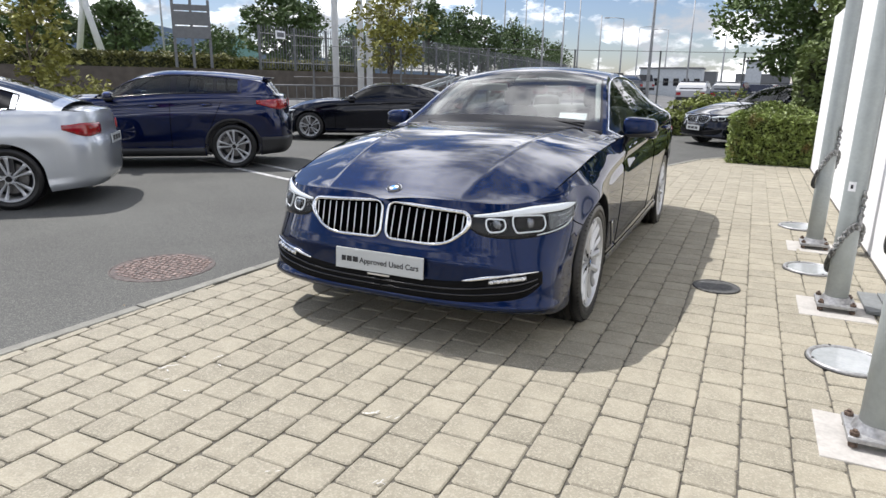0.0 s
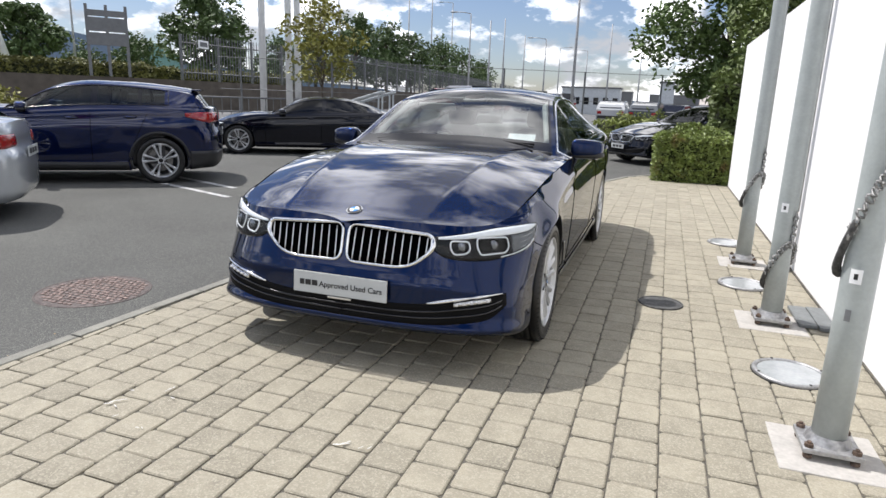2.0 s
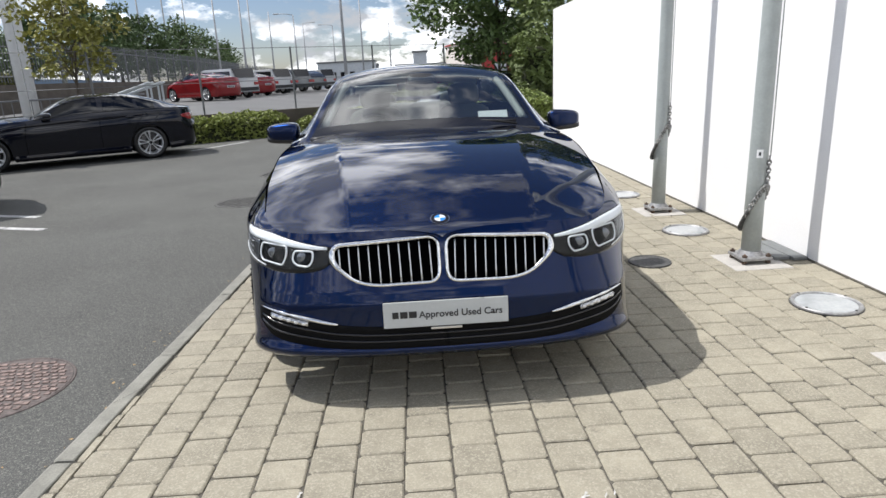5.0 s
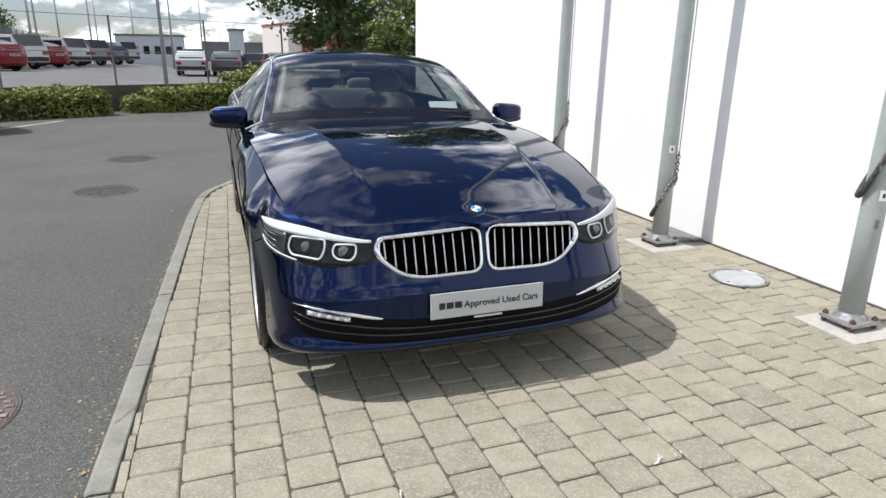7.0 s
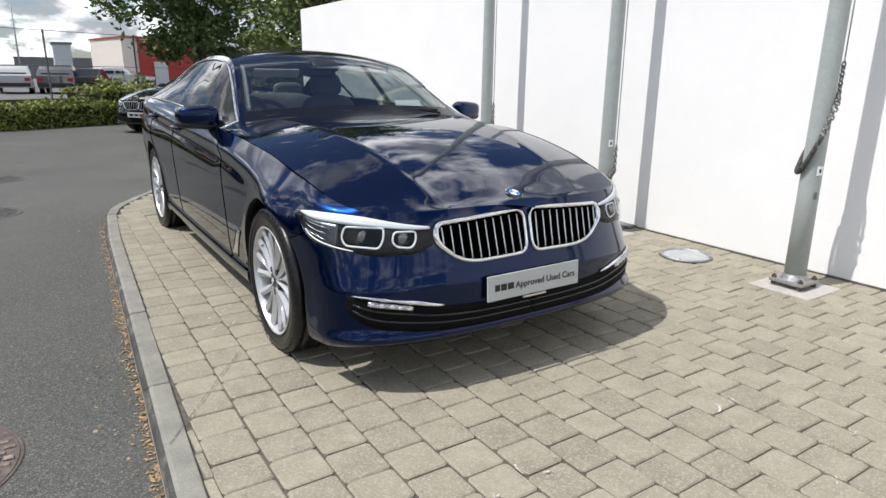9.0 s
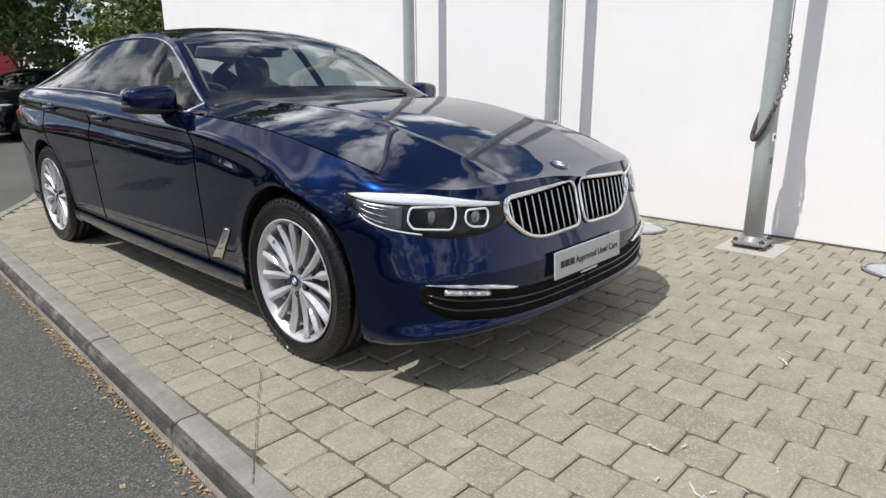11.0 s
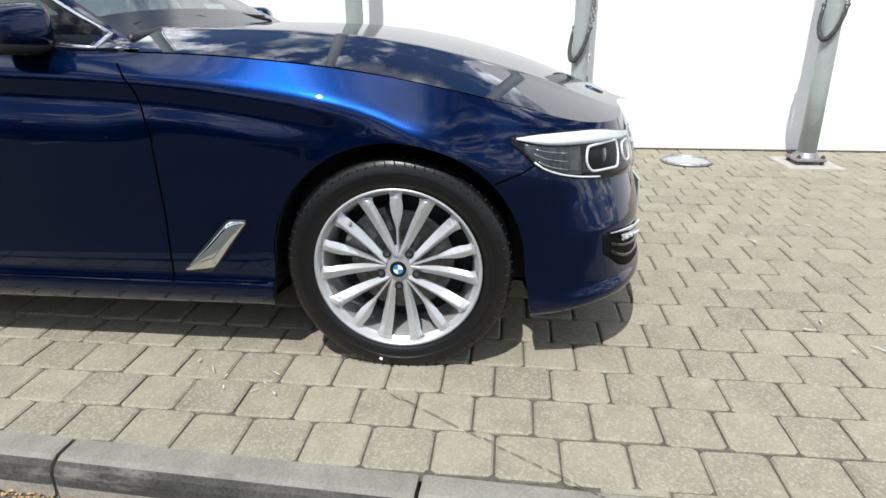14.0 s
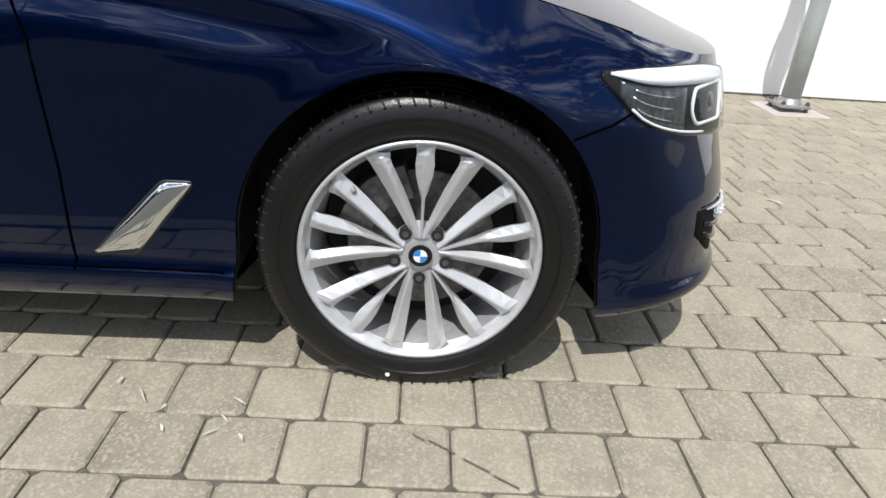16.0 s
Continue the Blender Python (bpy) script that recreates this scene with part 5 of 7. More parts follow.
# ---- flagpoles along the wall ----
def flagpole(x, y, rope, sticker):
    p = thing("flagpole", "pale grey painted steel flagpole with a hanging halyard weight", "flagpole", (x, y, 0), group="flagpoles along the wall")
    bm = bmesh.new()
    sweep(bm, [(0, 0, z) for z in (0.03, 0.6, 1.5, 3.0, 5.0, 7.5)], lambda t: 0.063 - 0.020 * t, False, 24)
    part("shaft", smooth_bm(bm), M_POLE, p)
    bm = bmesh.new(); box(bm, -0.105, 0.105, -0.105, 0.105, 0.03, 0.052, 0.006)
    smooth_bm(bm); part("base_plate", bm, M_STEEL, p, "galvanised base plate")
    bm = bmesh.new(); tube(bm, (0, 0, 0.052), (0, 0, 0.085), 0.085, 0.068, 24); part("collar", smooth_bm(bm), M_STEEL, p)
    for a in range(4):
        cx, cy = 0.082 * (1 if a % 2 else -1), 0.082 * (1 if a > 1 else -1)
        bm = bmesh.new(); tube(bm, (cx, cy, 0.0), (cx, cy, 0.075), 0.008, 0.008, 8); tube(bm, (cx, cy, 0.052), (cx, cy, 0.066), 0.017, 0.017, 6); tube(bm, (cx, cy, 0.008), (cx, cy, 0.024), 0.017, 0.017, 6)
        part("anchor_bolt", bm, M_RUST, p, "rusty anchor bolt")
    z1, z0, turn = rope
    loop = []
    for i in range(49):
        a = 2 * math.pi * i / 48 + turn
        low = 0.5 + 0.5 * math.cos(2 * math.pi * i / 48)
        r = 0.070 + 0.008 * low
        loop.append((r * math.cos(a), r * math.sin(a), z1 - (z1 - z0) * low))
    bm = bmesh.new(); sweep(bm, (loop[36:-1] + loop[:13]), lambda t: 0.018 - 0.006 * abs(2 * t - 1), False, 8)
    part("weight_sleeve", smooth_bm(bm), M_ROPE, p, "dark halyard weight sleeve")
    top = loop[24]
    beads = loop[10:39] + [(top[0] * 1.02, top[1] * 1.02, z1 + 0.026 * q) for q in range(1, 8)]
    for i, (bx, by, bz) in enumerate(beads):
        bm = bmesh.new()
        tilt = Matrix.Rotation(math.atan2(by, bx), 4, "Z") @ Matrix.Rotation(0.5 if i % 2 else -0.9, 4, "Z") @ Matrix.Rotation(0.7 if 0 < i < 28 else 0, 4, "X")
        ring = [tilt @ Vector((0, 0.0115 * math.cos(q), 0.0175 * math.sin(q))) + Vector((bx, by, bz)) for q in np.linspace(0, 2 * math.pi, 9)[:-1]]
        sweep(bm, ring, 0.0058, True, 5)
        part("chain_link", bm, M_CHAIN, p)
    bm = bmesh.new(); tube(bm, Vector(top) + Vector((0, 0, -0.03)), Vector(top) + Vector((0, 0, 0.03)), 0.012, 0.012, 10)
    part("shackle", smooth_bm(bm), M_STEEL, p)
    bm = bmesh.new(); sweep(bm, [(0.05, -0.052, z1 + 0.2), (0.045, -0.05, 3.0), (0.04, -0.04, 7.3)], 0.004, False, 5)
    part("halyard", bm, M_ROPE_PALE, p)
    if sticker:
        zs = sticker[0]
        rr = 0.0665
        A = [-2.3 + 0.6 * i / 6 for i in range(7)]
        P = np.array([[(rr * math.cos(a), rr * math.sin(a), zz) for a in A] for zz in (zs, zs + 0.055)])
        part_mesh("label", grid_mesh("label", P, M_PAPER), p, "small worn white label")
        P = np.array([[((rr + 0.001) * math.cos(a), (rr + 0.001) * math.sin(a), zz) for a in A[2:5]] for zz in (zs + 0.016, zs + 0.038)])
        part_mesh("bar", grid_mesh("bar", P, M_INK), p)
        for zz0 in sticker[1:]:
            P = np.array([[(rr * math.cos(a), rr * math.sin(a), zz) for a in A[1:5]] for zz in (zz0, zz0 + 0.045)])
            part_mesh("worn_label", grid_mesh("worn_label", P, M_SIGNBACK), p, "small dark worn label")
    return p


PADS = thing("concrete_pads", "small square concrete footings under the flagpoles", "footing", kind="structure")
for x, y, rope, sticker in ((0.36, 1.66, (1.30, 0.86, 2.3), ()), (0.378, 3.32, (1.16, 0.72, 2.3), (0.71, 0.565)), (0.400, 4.965, (0.53, 0.22, 2.2), (0.72,)), (0.405, 6.62, (0.80, 0.50, 2.3), ())):
    flagpole(x, y, rope, sticker)
    bm = bmesh.new(); box(bm, x - 0.195, x + 0.195, y - 0.20, y + 0.18, -0.05, 0.004, 0.004); part("footing", bm, M_PAD, PADS)
# recessed lamps between the poles
for x, y in ((0.345, 2.5), (0.378, 4.11), (0.335, 5.85), (0.35, 7.46)):
    u = thing("ground_lamp", "round recessed ground lamp with frosted glass and steel rim", "lamp", (x, y, 0), group="lamps in the paving")
    bm = bmesh.new(); tube(bm, (0, 0, -0.03), (0, 0, 0.003), 0.185, 0.185, 48); part("housing", smooth_bm(bm), M_DARK, u)
    bm = bmesh.new()
    sweep(bm, [(0.168 * math.cos(a), 0.168 * math.sin(a), 0.006) for a in np.linspace(0, 2 * math.pi, 49)[:-1]], 0.013, True, 8); part("rim", bm, M_STEEL, u, "brushed steel rim")
    bm = bmesh.new(); tube(bm, (0, 0, 0.0), (0, 0, 0.009), 0.157, 0.155, 48); part("glass", smooth_bm(bm), M_FROST, u, "dusty frosted glass")
    for a in range(4):
        bm = bmesh.new(); tube(bm, (0.168 * math.cos(a * 1.57 + 0.4), 0.168 * math.sin(a * 1.57 + 0.4), 0.01), (0.168 * math.cos(a * 1.57 + 0.4), 0.168 * math.sin(a * 1.57 + 0.4), 0.021), 0.007, 0.007, 8); part("screw", bm, M_DARK, u)
# loose slabs at the foot of the wall
for y0, y1, x0, x1 in ((4.93, 5.34, 0.56, 0.665), (4.90, 5.36, 0.672, 0.775)):
    bm = bmesh.new(); box(bm, x0, x1, y0, y1, 0.004, 0.026, 0.004)
    solid("slate_strip", bm, M_SLATE, "grey slate strip lying against the wall", "slab", group="slate strips")
# small round cover in the paving, and the manholes in the road
cov = thing("inspection_cover", "small dark round inspection cover in the paving", "cover", (-0.262, 5.075, 0))
bm = bmesh.new(); tube(bm, (0, 0, -0.03), (0, 0, 0.006), 0.135, 0.133, 40); part("lid", smooth_bm(bm), M_IRON, cov)
bm = bmesh.new(); sweep(bm, [(0.14 * math.cos(a), 0.14 * math.sin(a), 0.004) for a in np.linspace(0, 2 * math.pi, 41)[:-1]], 0.008, True, 6); part("frame", bm, M_IRON, cov)
for x, y, m, r in ((-4.08, 3.93, M_RUSTCOVER, 0.36), (-4.03, 8.83, M_COVER, 0.33), (-4.0, 11.2, M_COVER, 0.33)):
    mh = thing("manhole_cover", "rusty red-brown cast iron manhole cover" if r > 0.35 else "dull grey manhole cover in the asphalt", "manhole cover", (x, y, ROAD_Z), group="manholes in the yard")
    bm = bmesh.new(); tube(bm, (0, 0, -0.02), (0, 0, 0.003), r, r, 48); part("lid", smooth_bm(bm), m, mh)
    bm = bmesh.new(); sweep(bm, [((r + 0.01) * math.cos(a), (r + 0.01) * math.sin(a), -0.002) for a in np.linspace(0, 2 * math.pi, 49)[:-1]], 0.008, True, 6); part("frame", bm, m, mh)
    bm = bmesh.new()
    mr_ = random.Random(8)
    for i in range(-9, 10):
        for j in range(-9, 10):
            a, b = i * 0.044 + (j % 2) * 0.022 + mr_.uniform(-0.006, 0.006), j * 0.042 + mr_.uniform(-0.006, 0.006)
            if a * a + b * b < (r - 0.03) ** 2:
                box(bm, a - mr_.uniform(0.010, 0.019), a + mr_.uniform(0.010, 0.019), b - mr_.uniform(0.008, 0.016), b + mr_.uniform(0.008, 0.016), 0.001, 0.006 + mr_.uniform(0, 0.003))
    st = part("studs", bm, M_SETT if m is M_RUSTCOVER else m, mh); tagged(st, kind="stuff")
# white bay lines
for a, b in (((-5.93, 7.83), (-9.0, 8.93)), ((-6.4, 8.58), (-9.2, 9.6)), ((-9.34, 9.56), (-10.5, 8.56)), ((-6.0, 17.4), (-6.9, 15.7))):
    a, b = Vector((*a, ROAD_Z + 0.004)), Vector((*b, ROAD_Z + 0.004))
    t = (b - a).normalized(); n = Vector((-t.y, t.x, 0)) * 0.05
    me = mesh_from("bay_line", [a + n, a - n, b - n, b + n], [(0, 1, 2, 3)], M_LINE)
    tagged(new("bay_line", me), "worn white painted parking bay line", "line", "parking bay lines", "structure")

# a thin dark scratch that runs from the kerb over the paving
rng = random.Random(3)
sv, sf = [], []
a, b = Vector((-3.27, 3.50, 0.0095)), Vector((-2.86, 4.13, 0.0095))
t = (b - a).normalized(); n = Vector((-t.y, t.x, 0))
d = 0.0
while d < (b - a).length:
    e = d + rng.uniform(0.02, 0.07)
    o = n * rng.uniform(-0.003, 0.003)
    k = len(sv)
    sv += [a + t * d + o - n * 0.0016, a + t * e + o - n * 0.0016, a + t * e + o + n * 0.0016, a + t * d + o + n * 0.0016]
    sf.append((k, k + 1, k + 2, k + 3))
    d = e + rng.uniform(0.004, 0.02)
tagged(new("scratch", mesh_from("scratch", sv, sf, M_JOINT)), "thin dark scratch across the paving", "mark", "", "stuff")

# leaf litter and grit at the foot of the kerb
rng = random.Random(5)
vs, fs = [], []
d = 6.0
while d < 14.5:
    d += rng.uniform(0.0005, 0.0045) * (1.0 if rng.random() < 0.85 else 5)
    p, t = along(KERB, d)
    n = Vector((-t.y, t.x, 0))
    c = p + n * abs(rng.gauss(0.0, 0.022)) * (1 if rng.random() < 0.93 else 5) + Vector((0, 0, ROAD_Z + rng.uniform(0.002, 0.008)))
    s, a = rng.uniform(0.003, 0.012) * (1.8 if rng.random() < 0.06 else 1), rng.uniform(0, 6.28)
    e1, e2 = Vector((math.cos(a), math.sin(a), rng.uniform(-0.3, 0.3))) * s, Vector((-math.sin(a), math.cos(a), rng.uniform(-0.3, 0.3))) * s * rng.uniform(0.3, 0.7)
    k = len(vs)
    vs += [c - e1, c + e2, c + e1, c - e2]
    fs.append((k, k + 1, k + 2, k + 3))
tagged(new("leaf_litter", mesh_from("leaf_litter", vs, fs, M_LITTER)), "dry orange-brown leaf litter and grit along the kerb", "litter", "", "stuff")
vs, fs = [], []
for x, y, s in ((-2.28, 2.69, 0.03), (-2.40, 2.51, 0.045), (-1.32, 2.62, 0.03), (-2.45, 2.65, 0.04), (-1.4, 2.62, 0.03), (-1.15, 2.25, 0.03), (-1.5, 2.14, 0.03), (-2.2, 2.44, 0.02), (-2.78, 4.72, 0.06), (-2.84, 4.62, 0.05), (-2.80, 4.52, 0.06), (-2.9, 4.5, 0.04)):
    for q in range(2):
        a = rng.gauss(0.7, 0.5)
        cx, cy, n = x + rng.uniform(-s, s), y + rng.uniform(-s, s), s * rng.uniform(0.15, 0.6)
        t, w = Vector((math.cos(a), math.sin(a), 0)), Vector((-math.sin(a), math.cos(a), 0)) * rng.uniform(0.0012, 0.004)
        k = len(vs)
        c = Vector((cx, cy, 0.0085))
        vs += [c - t * n, c - t * n * 0.3 + w, c + t * n * 0.6 + w * 0.7, c + t * n, c + t * n * 0.2 - w]
        fs.append((k, k + 4, k + 3, k + 2, k + 1))
# bird droppings: short curled strokes
for x, y, ang, size in ((-2.43, 2.60, -2.3, 0.045), (-2.49, 2.53, 0.2, 0.02), (-2.33, 2.77, -1.9, 0.03), (-1.44, 2.615, 0.1, 0.04), (-1.15, 2.25, 1.0, 0.018)):
    pts = [Vector((x, y, 0.0088))]
    a = ang
    for q in range(6):
        a += rng.uniform(-0.5, 0.5)
        pts.append(pts[-1] + Vector((math.cos(a), math.sin(a), 0)) * size * 0.3)
    for p, q in zip(pts, pts[1:]):
        t = (q - p).normalized(); w = Vector((-t.y, t.x, 0)) * rng.uniform(0.002, 0.006)
        k = len(vs)
        vs += [p - w, q - w * 0.8, q + w * 0.8, p + w]
        fs.append((k, k + 1, k + 2, k + 3))
tagged(new("white_marks", mesh_from("white_marks", vs, fs, M_CHALK)), "faint white scuffs and splashes on the paving", "mark", "", "stuff")

# ---- the blue saloon on the paving ----
MESH_WHEEL = wheel_mesh_set(0.350, 0.259, grouped=True)
HERO = {"paint": M_BLUE, "glass": M_GLASS, "side": M_GLASS_SIDE, "trim": M_CHROME, "black": M_BLACK_MATT}
saloon = thing("saloon_car", "deep blue metallic saloon car with chrome twin grille on tan paving", "car", (-1.79, 3.305, -0.006))
saloon.scale = (0.98, 0.98, 0.98)
hs = Shell(wheel=0.338, arch=0.386, front=0.842)
car_body(saloon, hs, HERO)
add_wheels(saloon, hs, MESH_WHEEL, True, 0.922, (0.1, 0.0, 0.25, 0.6))
front_right = [w for w in saloon.children if w.name.startswith("wheel") and w.matrix_basis.translation.x < 0 and w.matrix_basis.translation.y < 2 and "arch" not in w.name][0]
part_mesh("paint_dot", disc_mesh(0.0055, 0, 2 * math.pi, M_WHITE_ENAMEL, 0.1225), front_right, "white paint dot on the tyre", Matrix.Translation((0, -0.062, -0.305)))
headlamps(saloon, hs)
tail_lamps(saloon, hs)
kidneys(saloon, hs)
intake(saloon, hs)
mirrors(saloon, hs, M_BLUE)
handles(saloon, hs, ((2.66, 0.925), (3.56, 0.955)), M_BLUE)
gaps(saloon, hs, [[(1.575, 0.27), (1.555, 0.5), (1.555, 0.75), (1.59, 0.88), (1.64, 0.945)], [(2.88, 0.30), (2.88, 0.6), (2.90, 0.97)], [(3.42, 0.305), (3.45, 0.5), (3.66, 0.72), (3.78, 0.98)],
                  [(1.262, 0.276), (2.3, 0.280), (3.42, 0.288)], [(0.555, 0.613), (0.48, 0.640), (0.42, 0.672)], [(4.25, 0.60), (4.4, 0.66), (4.55, 0.72)]])
# bright breather trim behind the front wheel
breather = [(float(hs.arc_u(u)), z) for u, z in ((1.298, 0.486), (1.360, 0.486), (1.532, 0.308), (1.440, 0.308))]
for side in (1, -1):
    lo, hi, x0, x1 = poly_span(rounded(breather, 0.012, 3))
    br = part_mesh("side_breather", skin_patch("side_breather", hs, np.linspace(x0, x1, 20), lo, hi, 0.004, M_CHROME, side, 4, 0.005, 0.002), saloon, "bright slanted breather trim")
    bm = bmesh.new(); skin_line(bm, hs, rounded(breather, 0.012, 3), 0.0035, 0.0015, side, True, 6, 2)
    part("breather_edge", bm, M_DARK, br)
bd = hs.topz(np.array([0.0]), np.array([0.180]))[0]
roundel(saloon, Matrix.Translation((0, 0.180, bd + 0.002)) @ Vector((0, -0.36, 0.93)).to_track_quat("X", "Z").to_matrix().to_4x4(), 0.041)
plate(saloon, hs, 0.014, 0.421, True, slope=-0.06)
bm = bmesh.new(); box(bm, -0.065, 0.065, 0.008, 0.014, 0.352, 0.361, 0.001); part("plate_clip", bm, M_SATIN, saloon)
cabin(saloon)
# bonnet edges: near-black bars with the shade of the shut lines in their colour
for side in (1, -1):
    q = np.linspace(hs.arc_u(0.42), hs.arc_u(1.62), 60)
    sT, uT, zT = hs.top_edge(q)
    bm = bmesh.new(); sweep(bm, np.stack([side * sT, uT, zT + 0.0003], -1), 0.0022, False, 6)
    part("bonnet_gap", bm, M_GAP, saloon)
# cowl and wipers
q = np.linspace(-0.74, 0.74, 31)
bm = bmesh.new(); sweep(bm, [(s, 1.735 - 0.10 * s * s, 1.036 - 0.062 * s * s) for s in q], 0.016, False, 8)
part("cowl", bm, M_DARK, saloon, "black plastic cowl")
for s0, s1, h in ((-0.60, 0.02, 0.055), (0.02, 0.60, 0.045)):
    wip = new("wiper"); wip.parent = saloon
    bm = bmesh.new(); sweep(bm, [(s0 + (s1 - s0) * t, 1.775 - 0.09 * (s0 + (s1 - s0) * t) ** 2 + 0.02 * t, 1.062 - 0.05 * (s0 + (s1 - s0) * t) ** 2 + h * t * 0.4) for t in np.linspace(0, 1, 12)], 0.006, False, 6)
    part("wiper_blade", bm, M_BLACK_MATT, wip)
    bm = bmesh.new(); sweep(bm, [(s1, 1.73, 1.040), (s1 - 0.12 * (1 if s1 > s0 else -1), 1.757, 1.062), ((s0 + s1) / 2, 1.79, 1.072)], 0.009, False, 6)
    part("wiper_arm", bm, M_BLACK_MATT, wip)
bm = bmesh.new(); box(bm, -0.10, 0.10, -0.001, 0.001, -0.045, 0.045)
card = part("price_card", bm, M_PAPER, saloon, "white price card behind the windscreen")
card.matrix_basis = Matrix.Translation((0.47, 1.93, 1.085)) @ Matrix.Rotation(-0.75, 4, "X")

# ---- parked cars in the yard ----
HEADING = -62.0


def parked(label, paintm, shell, wheel_xy, rz, axle, side, kind, rear=True, nose=True, pane=None, lamps=(0.78, 0.93, 0.45, 4.55), group="cars parked in the bays"):
    """A car placed by where one of its wheels stands."""
    a = radians(rz)
    left, back = Vector((math.cos(a), math.sin(a), 0)), Vector((-math.sin(a), math.cos(a), 0))
    o = Vector((*wheel_xy, ROAD_Z)) - left * side * 0.86 * shell.w - back * shell.axles[axle]
    car = thing(kind, label, "car", o, rz, group)
    car_body(car, shell, {"paint": paintm, "glass": pane or M_GLASS_DARK, "trim": M_BLACK_GLOSS, "black": M_BLACK_MATT}, False)
    k = shell.wheel / 0.335
    add_wheels(car, shell, FAR_WHEEL if k < 1.02 else FAR_WHEEL_BIG, False, 0.905 * shell.w)
    mirrors(car, shell, paintm)
    handles(car, shell, ((2.62, 0.90 * shell.tall), (3.50, 0.925 * shell.tall)), paintm, False)
    T = shell.tall
    gaps(car, shell, [[(1.50, 0.3), (1.50, 0.6), (1.56, 0.92 * T)], [(2.88, 0.3), (2.88, 0.6), (2.9, 0.97 * T)], [(3.42, 0.3), (3.5, 0.55), (3.76, 0.97 * T)]], 0.004)
    if rear:
        tail_lamps(car, shell, *lamps)
        plate(car, shell, shell.length + 0.006, 0.72 * T, False, True)
    if nose:
        headlamps(car, shell, False); kidneys(car, shell, 6); intake(car, shell, False)
        plate(car, shell, -0.012, 0.43 * T, False)
    cabin(car, shell.k, T, False)
    return car


FAR_WHEEL = wheel_mesh_set(0.335, 0.245, 0.225, 10)
FAR_WHEEL_BIG = wheel_mesh_set(0.355, 0.262, 0.225, 10)
parked("silver metallic saloon car parked in the asphalt yard", M_CARSILVER, Shell(4.5, 1.81, 2.81, 0.78, 0.98, step=0.04), (-7.20, 4.70), -48, 1, 1, "silver_saloon")
suv_roof = [(1.42, 1.0), (1.72, 1.12), (1.98, 1.27), (2.26, 1.42), (2.5, 1.49), (2.9, 1.525), (3.4, 1.52), (3.9, 1.495), (4.3, 1.462), (4.5, 1.43), (4.57, 1.375), (4.76, 1.16)]
suv_rail = [(1.6, 1.05), (1.84, 1.16), (2.08, 1.29), (2.31, 1.39), (2.55, 1.44), (2.9, 1.47), (3.3, 1.465), (3.7, 1.44), (4.0, 1.415), (4.25, 1.39), (4.46, 1.355), (4.56, 1.30), (4.74, 1.11)]
crossover_shell = Shell(4.36, 1.824, 2.67, 0.80, 1.08, suv_roof, suv_rail, step=0.04, belt=0.02, wheel=0.353, arch=0.39, tail=(4.53, 4.72, 4.76))
crossover = parked("navy blue compact crossover car parked in a marked bay", M_CARBLUE2, crossover_shell, (-7.63, 8.45), -53, 1, 1, "crossover_car", pane=M_GLASS_MID, lamps=(0.865, 1.015, 0.36, 4.36))
for side in (1, -1):
    ql = np.linspace(float(crossover_shell.arc_u(3.90)), crossover_shell.total, 40)
    part_mesh("cladding", skin_patch("cladding", crossover_shell, ql, lambda q: crossover_shell.bottom(crossover_shell.at(q)[1]) + 0.004, lambda q: 0.50 + 0 * q, 0.006, M_DARK, side, 6, 0.006), crossover, "black plastic bumper cladding")
    ql = np.linspace(float(crossover_shell.arc_u(1.24)), float(crossover_shell.arc_u(3.03)), 30)
    part_mesh("sill", skin_patch("sill", crossover_shell, ql, lambda q: crossover_shell.bottom(crossover_shell.at(q)[1]) + 0.004, lambda q: 0.33 + 0 * q, 0.006, M_DARK, side, 4, 0.006), crossover, "black plastic sill")
    th = np.linspace(-0.55, math.pi + 0.55, 40)
    for ax in crossover_shell.axles:
        bm = bmesh.new()
        zz = np.maximum(crossover_shell.wheel + 0.01 + 0.412 * np.sin(th), 0.24)
        sweep(bm, crossover_shell.skin(crossover_shell.arc_u(ax + 0.412 * np.cos(th)), zz, -0.006, side), 0.024, False, 6)
        part("arch_cladding", bm, M_DARK, crossover, "black plastic wheel-arch edge")
bm = bmesh.new(); box(bm, -0.52, 0.52, 4.46 * crossover_shell.k, 4.62 * crossover_shell.k, 1.405, 1.432, 0.01)
part("spoiler", bm, M_CARBLUE2, crossover)

gc_roof = [(1.42, 0.90), (1.72, 1.0), (1.98, 1.14), (2.26, 1.28), (2.5, 1.345), (2.8, 1.375), (3.2, 1.375), (3.6, 1.34), (4.0, 1.25), (4.3, 1.16), (4.55, 1.07), (4.7, 1.02)]
parked("black four-door coupe parked across the asphalt yard", M_CARBLACK, Shell(4.64, 1.825, 2.81, 0.79, 0.96, gc_roof, [(a, b * 0.955) for a, b in [(1.6, 0.965), (1.84, 1.085), (2.08, 1.2), (2.31, 1.29), (2.55, 1.35), (2.9, 1.38), (3.3, 1.375), (3.7, 1.32), (4.0, 1.235), (4.25, 1.15), (4.45, 1.06), (4.6, 1.0)]], step=0.04), (-7.34, 14.62), HEADING + 1, 1, 1, "coupe_car")
parked("black saloon car facing out beside the clipped hedge", M_CARBLACK, Shell(4.9, 1.86, 2.95, 0.83, 0.99, step=0.05), (-0.25, 17.1), -52.0, 0, 1, "black_saloon", True, True)


